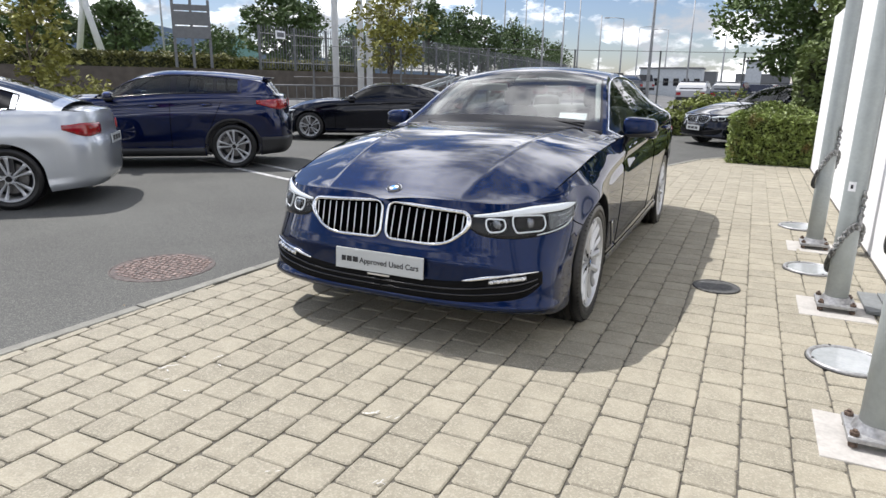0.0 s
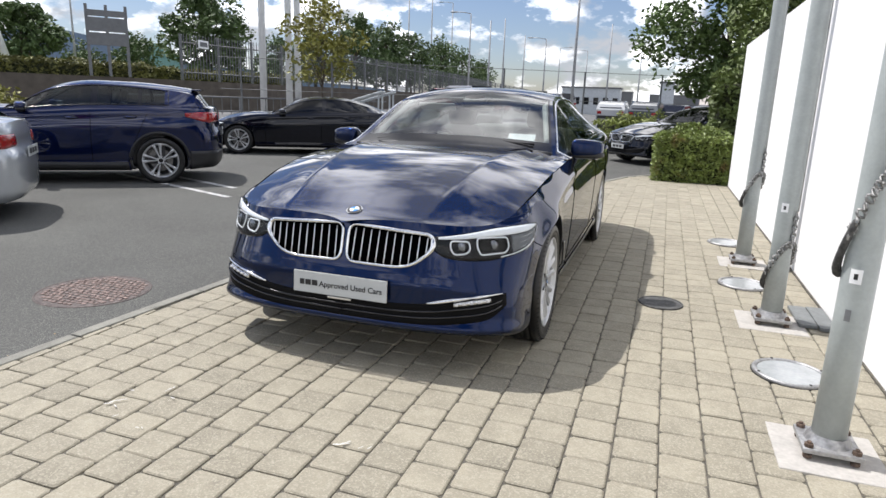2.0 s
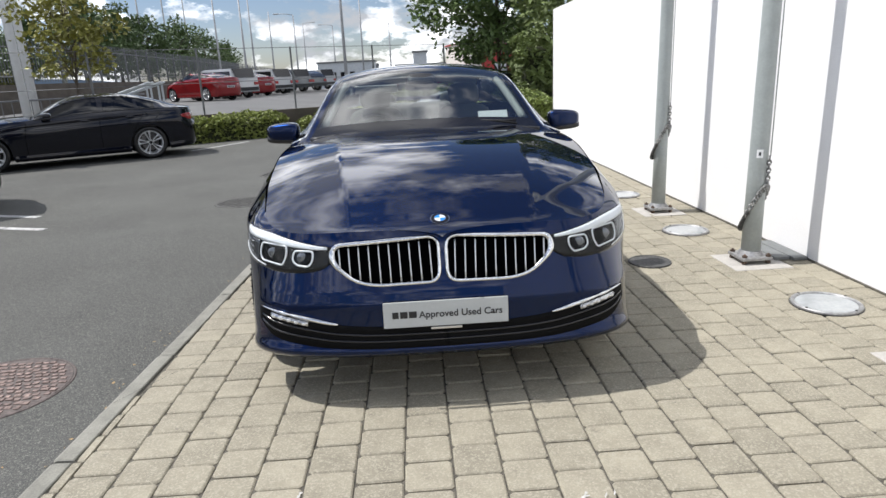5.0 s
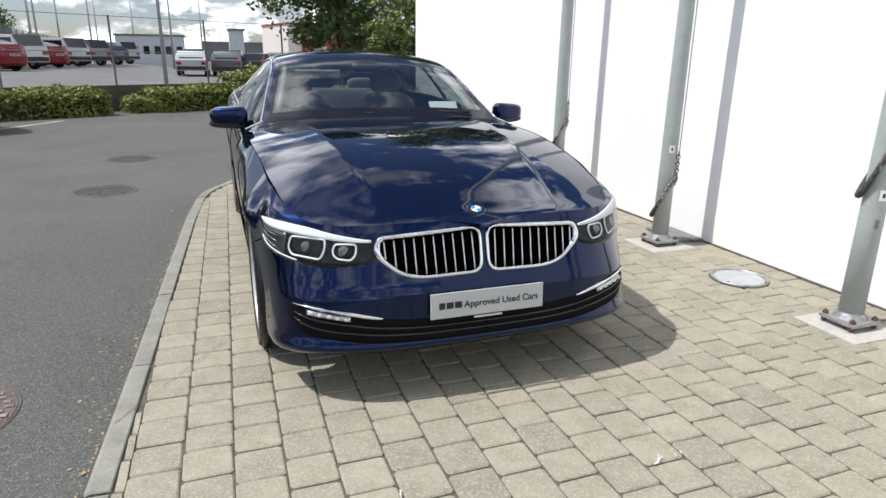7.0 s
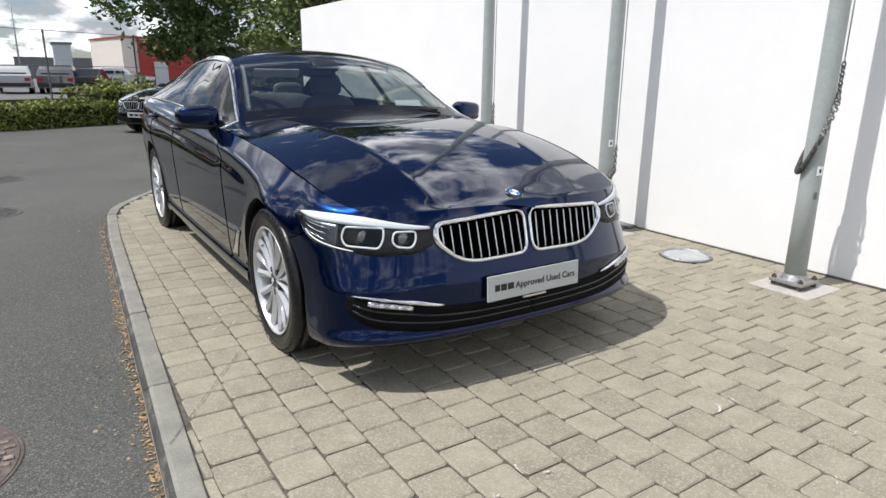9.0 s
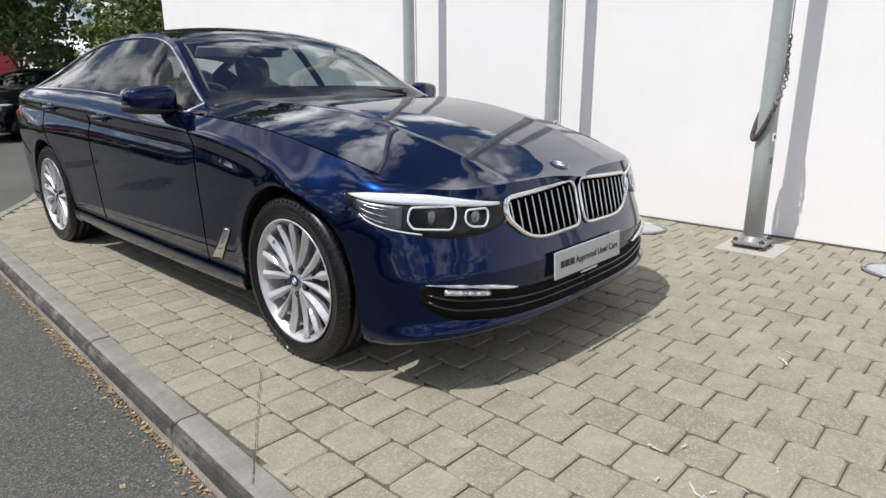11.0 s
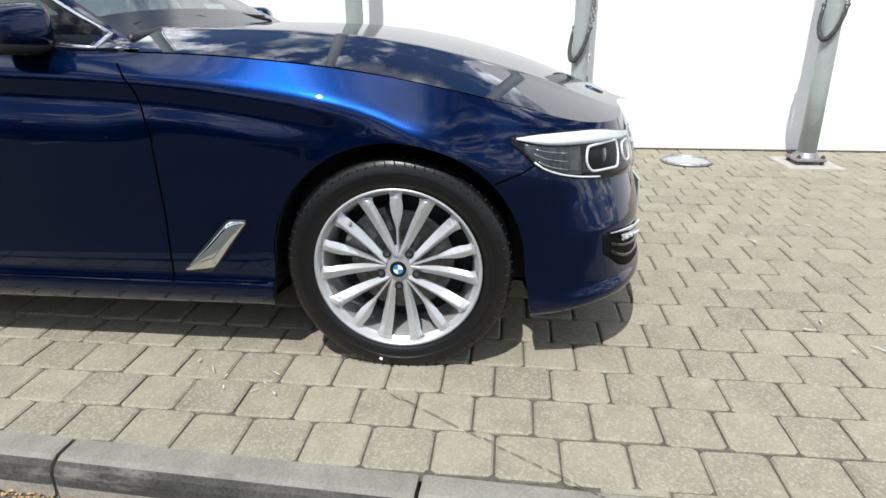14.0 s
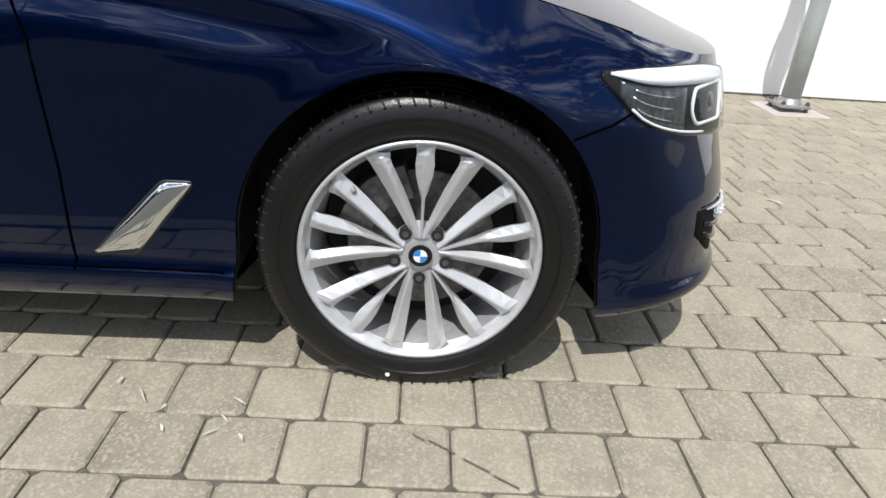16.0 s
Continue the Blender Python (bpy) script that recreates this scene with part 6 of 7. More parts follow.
def simple_vehicle(name, label, paintm, x, y, z, rz, kind):
    """A far vehicle: body, cabin glass, bed or load space, wheels, lamps."""
    v = thing(name, label, "car", (x, y, z), rz, "vehicles in the far yard")
    hw = 0.92
    body = {"pickup": [(0, 0.55), (0.05, 0.95), (1.3, 1.08), (1.9, 1.62), (2.3, 1.74), (3.2, 1.74), (3.45, 1.12), (5.1, 1.1), (5.15, 0.5)],
            "van": [(0, 0.5), (0.05, 0.9), (0.8, 1.05), (1.5, 1.55), (1.9, 1.68), (4.3, 1.68), (4.55, 1.15), (4.6, 0.5)],
            "suv": [(0, 0.5), (0.04, 0.82), (0.25, 0.95), (1.2, 1.06), (1.9, 1.52), (2.4, 1.62), (3.5, 1.60), (4.2, 1.36), (4.48, 1.12), (4.62, 1.0), (4.65, 0.5)],
            "hatch": [(0, 0.45), (0.05, 0.78), (1.1, 0.92), (1.8, 1.36), (2.2, 1.46), (3.3, 1.44), (4.1, 1.0), (4.25, 0.95), (4.3, 0.45)]}[kind]
    low = [(body[-1][0], 0.35), (0, 0.35)]
    prof2 = body + low
    cen = 1.0 if kind == "hatch" else 1.12
    bm = bmesh.new()
    rings = []
    for s in (-1, -0.93, 0.93, 1):
        rings.append([bm.verts.new((s * hw * (1 - 0.16 * max(0, (q - cen)) / 0.7), u, q - (0.03 if abs(s) == 1 and q > cen else 0))) for u, q in prof2])
    n = len(prof2)
    for A, B in zip(rings, rings[1:]):
        for i in range(n):
            bm.faces.new((A[i], A[(i + 1) % n], B[(i + 1) % n], B[i]))
    bm.faces.new(rings[0]); bm.faces.new(rings[-1][::-1])
    bmesh.ops.recalc_face_normals(bm, faces=bm.faces)
    part("body", bm, paintm, v)
    top = max(q for _, q in body)
    us = [u for u, q in body if q > cen + 0.3]
    a, b = min(us) - 0.35, max(us) + 0.15
    for s in (1, -1):
        for c0, c1 in ((a + 0.15, (a + b) / 2 - 0.06), ((a + b) / 2 + 0.04, b - 0.12)):
            me = mesh_from("side_window", [(s * (hw + 0.006), c0, cen + 0.05), (s * (hw + 0.006), c1, cen + 0.05), (s * (hw - 0.10), c1 - (0.1 if c1 > b - 0.2 else 0), top - 0.12), (s * (hw - 0.10), c0 + (0.3 if c0 < a + 0.2 else 0), top - 0.12)], [(0, 1, 2, 3)], M_BLACK_GLOSS)
            part_mesh("side_window", me, v)
        for w0 in (0.85, body[-1][0] - 0.95):
            wb = new("wheel"); wb.parent = v; wb.matrix_basis = Matrix.Translation((s * (hw - 0.1), w0, 0.34))
            bm = bmesh.new(); tube(bm, (-0.11, 0, 0), (0.11, 0, 0), 0.34, 0.34, 20); part("tyre", bm, M_TYRE, wb)
            bm = bmesh.new(); tube(bm, (-0.115, 0, 0), (0.115, 0, 0), 0.19, 0.19, 14); part("rim", bm, M_ALLOY, wb)
        for u0, mm in ((-0.012, M_LAMP_WHITE), (body[-1][0] + 0.012, M_REDLENS)):
            bm = bmesh.new(); box(bm, s * 0.72 - 0.14, s * 0.72 + 0.14, u0 - 0.02, u0 + 0.02, 0.72, 0.9, 0.01); part("lamp", bm, mm, v)
    (u1, z1), (u2, z2) = [p for p in body if p[1] < top - 0.05 and p[0] < a + 0.5][-1], [p for p in body if p[1] > top - 0.2][0]
    for nm, (p0, p1), o in (("windscreen", ((u1, z1), (u2, z2)), -1), ("rear_glass", ([p for p in body if p[1] > top - 0.05][-1], [p for p in body if p[0] > b - 0.3 and p[1] < top - 0.3][0]), 1)):
        me = mesh_from(nm, [(-0.78, p0[0] + o * 0.03, p0[1] + 0.01), (0.78, p0[0] + o * 0.03, p0[1] + 0.01), (0.70, p1[0] + o * 0.03, p1[1] + 0.01), (-0.70, p1[0] + o * 0.03, p1[1] + 0.01)], [(0, 1, 2, 3)], M_BLACK_GLOSS)
        part_mesh(nm, me, v)
    bm = bmesh.new(); box(bm, -0.85, 0.85, -0.06, 0.04, 0.42, 0.62, 0.02); part("bumper", bm, M_DARK, v)
    bm = bmesh.new(); box(bm, -0.85, 0.85, body[-1][0] - 0.04, body[-1][0] + 0.06, 0.42, 0.62, 0.02); part("bumper", bm, M_DARK, v)
    return v


YARD_Z = 0.0


def yard_level(x):
    """The far yard rises towards the bank."""
    return 0.50 * min(1.0, max(0.0, (-x - 4.0) / 6.0))


RED, WHITE, GREY = "red estate car in the fenced yard, tail out", "white van in the fenced yard, tail out", "dark grey van in the fenced yard, tail out"
TAIL_OUT = [("red_car", RED, M_CARRED, -11.2, 36.0, -125, "suv"), ("white_van", WHITE, M_CARWHITE, -11.2, 39.5, -125, "van"), ("red_car", RED, M_CARRED, -10.7, 43.0, -125, "suv"), ("white_van", WHITE, M_CARWHITE, -10.3, 46.5, -125, "van"),
            ("grey_van", GREY, M_CARGREY, -9.6, 50.5, -125, "van"), ("grey_van", GREY, M_CARGREY, -9.0, 54.5, -125, "suv"), ("white_van", WHITE, M_CARWHITE, -8.6, 58.5, -125, "van")]
estate_shell = Shell(4.62, 1.86, 2.80, 0.84, 1.10, [(a, b * 1.04) for a, b in gc_roof], [(a, b * 1.04) for a, b in suv_rail[:4]] + [(2.55, 1.40), (2.9, 1.41), (3.3, 1.40), (3.7, 1.36), (4.0, 1.29), (4.25, 1.22), (4.45, 1.15), (4.6, 1.08)], step=0.06, belt=0.02, wheel=0.353, arch=0.39)
for nm, lb, pm, x, y, rz, kd in TAIL_OUT:
    x, y = x + 4.6 * math.sin(radians(rz)), y - 4.6 * math.cos(radians(rz))
    if pm is M_CARRED:
        car = thing(nm, lb, "car", (x, y, yard_level(x)), rz, "vehicles in the far yard")
        car_body(car, estate_shell, {"paint": pm, "glass": M_GLASS_DARK, "trim": M_BLACK_GLOSS, "black": M_BLACK_MATT}, False)
        add_wheels(car, estate_shell, FAR_WHEEL_BIG, False, 0.905 * estate_shell.w)
        tail_lamps(car, estate_shell, 0.80, 0.95, 0.40, 4.45)
        mirrors(car, estate_shell, pm)
        plate(car, estate_shell, estate_shell.length + 0.006, 0.72, False, True)
    else:
        simple_vehicle(nm, lb, pm, x, y, yard_level(x), rz, kd)
# loading ramps behind the coupe
for y in (20.3, 21.2):
    ramp = thing("loading_ramp", "pale grey ladder-shaped loading ramp propped on legs", "ramp", (-9.3, y, 0), group="loading ramps")
    for o in (-0.15, 0.15):
        bm = bmesh.new(); sweep(bm, [(-3.4, o, 0.48), (0, o, 1.49)], 0.035, False, 6); part("side_rail", bm, M_PORTA, ramp)
        bm = bmesh.new(); tube(bm, (-0.1, o, yard_level(-9.3) - 0.02), (-0.1, o, 1.46), 0.03, None, 6); part("leg", bm, M_PORTA, ramp)
    for i in range(14):
        q = (i + 0.5) / 14
        bm = bmesh.new(); box(bm, -3.4 * q - 0.045, -3.4 * q + 0.045, -0.15, 0.15, 1.485 - 1.01 * q, 1.515 - 1.01 * q); part("rung", bm, M_PORTA, ramp)
for nm, lb, pm, x, y, rz, kd in (("white_car", "white four-wheel drive with its tail to the fence", M_CARWHITE, -3.75, 49.5, 178, "suv"), ("grey_car", "dark grey four-wheel drive by the fence", M_CARGREY, -1.2, 49.0, 172, "suv"), ("grey_car", "dark grey estate car beside the four-wheel drive", M_CARGREY, 0.9, 52.0, 165, "hatch"),
                                 ("white_van", "white van beyond the trees", M_CARWHITE, 5.9, 62, 60, "suv"), ("grey_car", "dark grey car beyond the trees", M_CARGREY, 4.2, 64, 75, "hatch")):
    simple_vehicle(nm, lb, pm, x, y, yard_level(x), rz, kd)

# ---- hedges and trees ----
def leaf_mesh(name, points, sizes, material, rng, normal=None):
    """Many small pointed leaves, one quad each, at the given points."""
    vs, fs = [], []
    for i, (p, s) in enumerate(zip(points, sizes)):
        a = Vector((rng.gauss(0, 1), rng.gauss(0, 1), rng.gauss(0, 0.7))).normalized()
        b = a.orthogonal().normalized()
        b = (Matrix.Rotation(rng.uniform(0, 6.28), 3, a) @ b) * s * rng.uniform(0.42, 0.62)
        a = a * s
        k = len(vs)
        n = a.cross(b).normalized() * s * 0.18
        vs += [p - a, p + b - n, p + a, p - b - n]
        fs += [(k, k + 1, k + 2, k + 3)]
    return mesh_from(name, vs, fs, material)


def hedge(name, label, x0, x1, y0, y1, z0, z1, count, size, material, seed, rz=0.0, origin=None, bumps=0.08):
    rng = random.Random(seed)
    h = thing(name, label, "hedge", origin or (0, 0, 0), rz)
    pts, sizes = [], []
    for _ in range(count):
        f = rng.random()
        x, y, z = rng.uniform(x0, x1), rng.uniform(y0, y1), rng.uniform(z0, z1)
        side = rng.random()
        if side < 0.4:
            z = z1 - abs(rng.gauss(0, 0.05))
        elif side < 0.7:
            y = y0 + abs(rng.gauss(0, 0.05))
        elif side < 0.8:
            y = y1 - abs(rng.gauss(0, 0.05))
        elif side < 0.9:
            x = x0 + abs(rng.gauss(0, 0.05))
        else:
            x = x1 - abs(rng.gauss(0, 0.05))
        q = noise.noise(Vector((x * 1.9, y * 1.9, seed))) + 0.5 * noise.noise(Vector((x * 5, y * 5, z * 5 + seed)))
        v = Vector((x, y, z0 + (z - z0) * (1 + bumps * 2 * q)))
        # rounded shoulders
        e = min(x - x0, x1 - x, y - y0, y1 - y)
        if e < 0.22:
            v.z = min(v.z, z1 - (0.22 - e) ** 2 * 3.2 + 0.05 * q)
        v += Vector((rng.gauss(0, 0.02), rng.gauss(0, 0.02) + 0.06 * q, 0))
        pts.append(v); sizes.append(size * rng.uniform(0.6, 1.25))
    fol = part_mesh("foliage", leaf_mesh("foliage", pts, sizes, material, rng), h); tagged(fol, kind="stuff")
    # a dark box fills the hedge; the inner shade is in its colour
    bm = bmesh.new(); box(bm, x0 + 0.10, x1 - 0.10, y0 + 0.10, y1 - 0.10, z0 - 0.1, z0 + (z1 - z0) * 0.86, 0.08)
    part("shaded_core", bm, M_TWIG_SHADE, h)
    return h


def tree(name, label, x, y, z, height, radius, leaves, size, material, seed, trunk=0.14, low=0.3, clumps=22, squash=1.0, group=""):
    """A tapered trunk with limbs, and a crown of leaf clumps with gaps."""
    rng = random.Random(seed)
    t = thing(name, label, "tree", (x, y, z), group=group)
    bm = bmesh.new()
    bend = [(0, 0, -0.2), (rng.gauss(0, 0.04), rng.gauss(0, 0.04), height * 0.3), (rng.gauss(0, 0.1), rng.gauss(0, 0.1), height * 0.6), (rng.gauss(0, 0.15), rng.gauss(0, 0.15), height * 0.92)]
    sweep(bm, bend, lambda q: trunk * (1 - 0.85 * q), False, 10)
    centres = []
    for i in range(clumps):
        f = (i + 0.5) / clumps
        zz = height * (low + (0.96 - low) * f)
        rr = radius * math.sin(math.pi * min(0.97, 0.16 + 0.84 * f)) ** 0.7
        a = i * 2.4 + rng.uniform(-0.5, 0.5)
        d = rr * rng.uniform(0.25, 0.95)
        c = Vector((d * math.cos(a), d * math.sin(a), zz + rng.gauss(0, 0.04) * height))
        centres.append((c, radius * rng.uniform(0.24, 0.42)))
        s = Vector((0, 0, max(height * 0.16, zz - d * 0.7)))
        sweep(bm, [s, (s + c) / 2 + Vector((0, 0, 0.06 * height)), c], lambda q: trunk * 0.32 * (1 - 0.8 * q), False, 5)
    part("trunk", bm, M_BARK, t)
    pts, sizes = [], []
    while len(pts) < leaves:
        c, r = rng.choice(centres)
        v = Vector((rng.gauss(0, 1), rng.gauss(0, 1), rng.gauss(0, 1))).normalized() * r * rng.uniform(0.35, 1.0) ** 0.5 * rng.choice((1, 1, 1, 1.25))
        v.z *= 0.75 * squash
        p = c + v
        if noise.noise(p * (1.6 / radius * 1.6) + Vector((seed, 0, 0))) < -0.22:
            continue
        pts.append(p); sizes.append(size * rng.uniform(0.6, 1.3))
    cr = part_mesh("crown", leaf_mesh("crown", pts, sizes, material, rng), t); tagged(cr, kind="stuff")
    return t


hedge("box_hedge", "clipped green box hedge at the end of the white wall", -0.50, 0.84, 12.75, 14.0, 0.0, 0.90, 11000, 0.034, M_BOX_HEDGE, 3)
# low planting on the far side of the yard
hd = Vector((6.3, 3.35, 0)).normalized(); rz = math.degrees(math.atan2(hd.y, hd.x))
hedge("low_hedge", "low yellow-green hedge in front of the yard wall", 0, 3.9, 0, 1.1, 0, 0.62, 5200, 0.055, M_HEDGE, 5, rz, (-8.6, 16.75, ROAD_Z), 0.16)
hedge("low_hedge", "low yellow-green hedge in front of the yard wall", 4.4, 5.0, 0.2, 0.9, 0, 0.45, 800, 0.05, M_HEDGE, 6, rz, (-8.6, 16.75, ROAD_Z), 0.2)
hedge("low_hedge", "low yellow-green hedge in front of the yard wall", 5.1, 9.0, 0, 1.2, 0, 0.62, 5200, 0.055, M_HEDGE, 7, rz, (-8.6, 16.75, ROAD_Z), 0.18)
hedge("shrub_bank", "loose green shrubs beside the yard wall", 7.9, 10.2, 0.3, 2.2, 0, 0.98, 3500, 0.06, M_HEDGE, 8, rz, (-8.6, 16.75, ROAD_Z), 0.25)
hedge("low_hedge", "low yellow-green hedge in front of the yard wall", -2.6, -0.1, 0.1, 1.1, 0, 0.55, 2600, 0.055, M_HEDGE, 9, rz, (-8.6, 16.75, ROAD_Z), 0.16)
hedge("garden_shrub", "loose dark green shrub behind the clipped hedge", 0.50, 2.3, 14.35, 15.7, 0.0, 2.1, 6500, 0.075, M_LEAF2, 10, 0.0, None, 0.35)
tree("broadleaf_tree", "dense dark green broadleaf tree behind the hedge", 1.20, 22.6, ROAD_Z, 8.6, 2.5, 17000, 0.10, M_LEAF, 21, 0.13, 0.22, 34)
tree("broadleaf_tree", "bushy green tree growing behind the white wall", 2.9, 17.2, ROAD_Z, 8.8, 2.4, 17000, 0.085, M_LEAF2, 22, 0.13, 0.14, 34)
tree("broadleaf_tree", "bushy green tree growing behind the white wall", 5.6, 19.0, ROAD_Z, 9.0, 2.8, 12000, 0.10, M_LEAF, 24, 0.13, 0.2, 30)
# trees that the bonnet mirrors, past the end of the wall
def polar(az, d, e=(-0.2, 0.7)):
    a = radians(az)
    return e[0] - d * math.sin(a), e[1] + d * math.cos(a)


BANK = 1.75
for az, d, h, r, n, s in ((39.2, 46, 5.9, 3.3, 7000, 17), (44.5, 60, 3.8, 2.6, 2500, 18), (27.0, 50, 4.4, 2.2, 4500, 31), (30.5, 54, 4.0, 2.0, 2500, 32), (24.4, 56, 4.4, 2.0, 3500, 33), (22.2, 60, 4.2, 2.2, 3500, 34), (19.6, 68, 4.3, 2.4, 3000, 35), (17.8, 78, 4.2, 2.6, 2500, 36), (16.2, 92, 3.9, 2.8, 2500, 37),
                         (52.0, 44, 4.3, 2.6, 4500, 38), (56.5, 46, 5.2, 2.6, 4000, 39), (60.5, 48, 5.0, 3.0, 4000, 40), (48.0, 70, 3.4, 2.6, 1500, 41), (33.5, 60, 4.2, 2.6, 2500, 42)):
    x, y = polar(az, d)
    tree("roadside_tree", "dark green broadleaf tree beyond the palisade fence", x, y, BANK, h * (1.2 if az < 32 else 0.95), r * (1.15 if az < 32 else 0.9), n, 0.17, M_LEAF_D, s, 0.15, 0.18, 26, group="trees beyond the fence")
x, y = polar(30.3, 20)
tree("young_tree", "young tree with yellow-green leaves by the fence", x, y, yard_level(x) - 0.1, 3.6, 1.25, 1900, 0.085, M_LEAF_Y, 51, 0.05, 0.40, 24)
x, y = polar(57.6, 17)
tree("young_tree", "young tree with yellow-green leaves beside the bays", x, y, ROAD_Z, 3.4, 0.90, 1300, 0.085, M_LEAF_Y, 52, 0.05, 0.35, 18)
x, y = polar(55.2, 16.0)
hedge("shrub_bank", "yellow-green shrub at the edge of the bays", -0.9, 0.7, -0.7, 0.7, 0, 1.15, 1800, 0.06, M_LEAF_Y, 53, 0, (x, y, ROAD_Z), 0.3)

# ---- bank, fences, masts and far buildings ----
bank_line = [(-60, -20), (-34, 0), (-26.0, 15.0), (-21.0, 24.2), (-18.6, 35.5), (-20.0, 60), (-23, 90), (-30, 160)]
n = len(bank_line)
vs = [(x, y, ROAD_Z - 0.1) for x, y in bank_line] + [(x, y, BANK) for x, y in bank_line] + [(-400, 160, BANK), (-400, -20, BANK)]
fs = [(i, i + 1, n + i + 1, n + i) for i in range(n - 1)]
tagged(new("retaining_wall", mesh_from("retaining_wall", vs, fs, M_BRICKWALL)), "dark brown retaining wall along the raised bank", "wall", "", "structure")
tagged(new("bank", mesh_from("bank", vs, [tuple(range(n, 2 * n)) + (2 * n, 2 * n + 1)], M_EARTH)), "raised bank of rough grass beside the yard", "ground", "", "structure")
for i, (a, b) in enumerate((((-33.5, 1.0), (-27.0, 14.2)), ((-26.4, 15.4), (-21.8, 23.6)), ((-24.0, 26.5), (-22.0, 36.0)))):
    L = math.hypot(b[0] - a[0], b[1] - a[1])
    hedge("bank_hedge", "olive green clipped hedge on top of the bank", 0, L, 0, 1.6, 0, 0.62, 3600, 0.10, M_HEDGE2, 60 + i, math.degrees(math.atan2(b[1] - a[1], b[0] - a[0])), (a[0], a[1], BANK), 0.15)

fence = thing("palisade_fence", "tall grey steel palisade fence on the bank", "fence")
fl = [(-21.2, 24.6), (-18.8, 35.6), (-20.2, 60), (-23.2, 90), (-29, 150)]
pv, pf = [], []
d, total = 0.0, sum(math.hypot(c - a, e - b) for (a, b), (c, e) in zip(fl, fl[1:]))
post = bmesh.new(); box(post, -0.05, 0.05, -0.05, 0.05, 0, 2.0); post_me = bpy.data.meshes.new("post"); post.to_mesh(post_me); post.free(); post_me.materials.append(M_FENCE)
k = 0
while d < total:
    p, t = along(fl, d)
    if k % 12 == 0:
        part_mesh("post", post_me, fence, "", Matrix.Translation((p.x, p.y, BANK)))
    b = len(pv)
    w = 0.026
    pv += [(p.x - t.x * w, p.y - t.y * w, BANK + 0.08), (p.x + t.x * w, p.y + t.y * w, BANK + 0.08), (p.x + t.x * w, p.y + t.y * w, BANK + 1.95), (p.x, p.y, BANK + 2.05), (p.x - t.x * w, p.y - t.y * w, BANK + 1.95),
           (p.x + t.y * 0.02, p.y - t.x * 0.02, BANK + 0.08), (p.x + t.y * 0.02, p.y - t.x * 0.02, BANK + 2.0)]
    pf += [(b, b + 5, b + 6, b + 4), (b + 5, b + 1, b + 2, b + 6), (b + 4, b + 6, b + 3), (b + 6, b + 2, b + 3)]
    d += 0.17 if d < 60 else 0.4
    k += 1
pal = part_mesh("paling", mesh_from("paling", pv, pf, M_FENCE), fence); tagged(pal, kind="stuff")
for h in (0.35, 1.65):
    bm = bmesh.new(); sweep(bm, [(x, y, BANK + h) for x, y in fl], 0.03, False, 4); part("rail", bm, M_FENCE, fence)
p, t = along(fl, 1.2)
bm = bmesh.new(); box(bm, -0.36, 0.36, -0.02, 0.02, 0, 0.36)
sg = part("notice_board", bm, M_PAPER, fence, "white notice board"); sg.matrix_basis = Matrix.Translation((p.x + 0.1, p.y - 0.1, BANK + 1.45)) @ Matrix.Rotation(math.atan2(t.y, t.x) + 0.3, 4, "Z")
bm = bmesh.new(); box(bm, -0.28, 0.28, -0.026, -0.021, 0.08, 0.28)
b2 = part("bar", bm, M_SIGNBACK, sg)

rail = thing("guard_railing", "low grey steel guard railing behind the parked cars", "railing")
rl = [(-17.5, 17.5), (-14.6, 21.2), (-12.0, 26.5)]
for h in (1.12, 0.62):
    bm = bmesh.new(); sweep(bm, [(x, y, h) for x, y in rl], 0.035, False, 6); part("rail", bm, M_FENCE, rail)
d = 0.0
while d < 10.2:
    p, t = along(rl, d)
    bm = bmesh.new(); tube(bm, (0, 0, -0.15), (0, 0, 1.1), 0.014 if round(d / 0.16) % 12 else 0.04, None, 6)
    part("baluster", bm, M_FENCE, rail).matrix_basis = Matrix.Translation((p.x, p.y, 0))
    d += 0.32

# white lattice mast with three legs
mx, my = -14.3, 22.1
mast = thing("lattice_mast", "white three-legged lattice sign mast", "mast", (mx, my, ROAD_Z))
legs = [(-0.43, -0.67), (0.55, -0.45), (0.0, 1.05)]
for a, b in legs:
    bm = bmesh.new(); sweep(bm, [(a, b, 0), (a * 0.98, b * 0.98, 9.5)], 0.125, False, 12); part("leg", bm, M_MAST, mast)
for h in (5.3, 6.4, 7.5, 8.6):
    for i in range(3):
        (a, b), (c, d) = legs[i], legs[(i + 1) % 3]
        bm = bmesh.new(); sweep(bm, [(a, b, h), (c, d, h)], 0.05, False, 6); sweep(bm, [(a, b, h), (c, d, h + 1.1)], 0.03, False, 6); part("brace", bm, M_MAST, mast)
# pale tripod mast
tx, ty = polar(54.0, 34)
tri = thing("tripod_mast", "pale splayed tripod mast on the bank", "mast", (tx, ty, BANK))
for a, b in ((-0.9, 0), (0.9, 0.1), (0.1, 0.8)):
    bm = bmesh.new(); sweep(bm, [(a, b, 0), (a * 0.12, b * 0.12, 2.6), (a * 0.05, b * 0.05, 8)], 0.13, False, 10); part("leg", bm, M_MAST, tri)
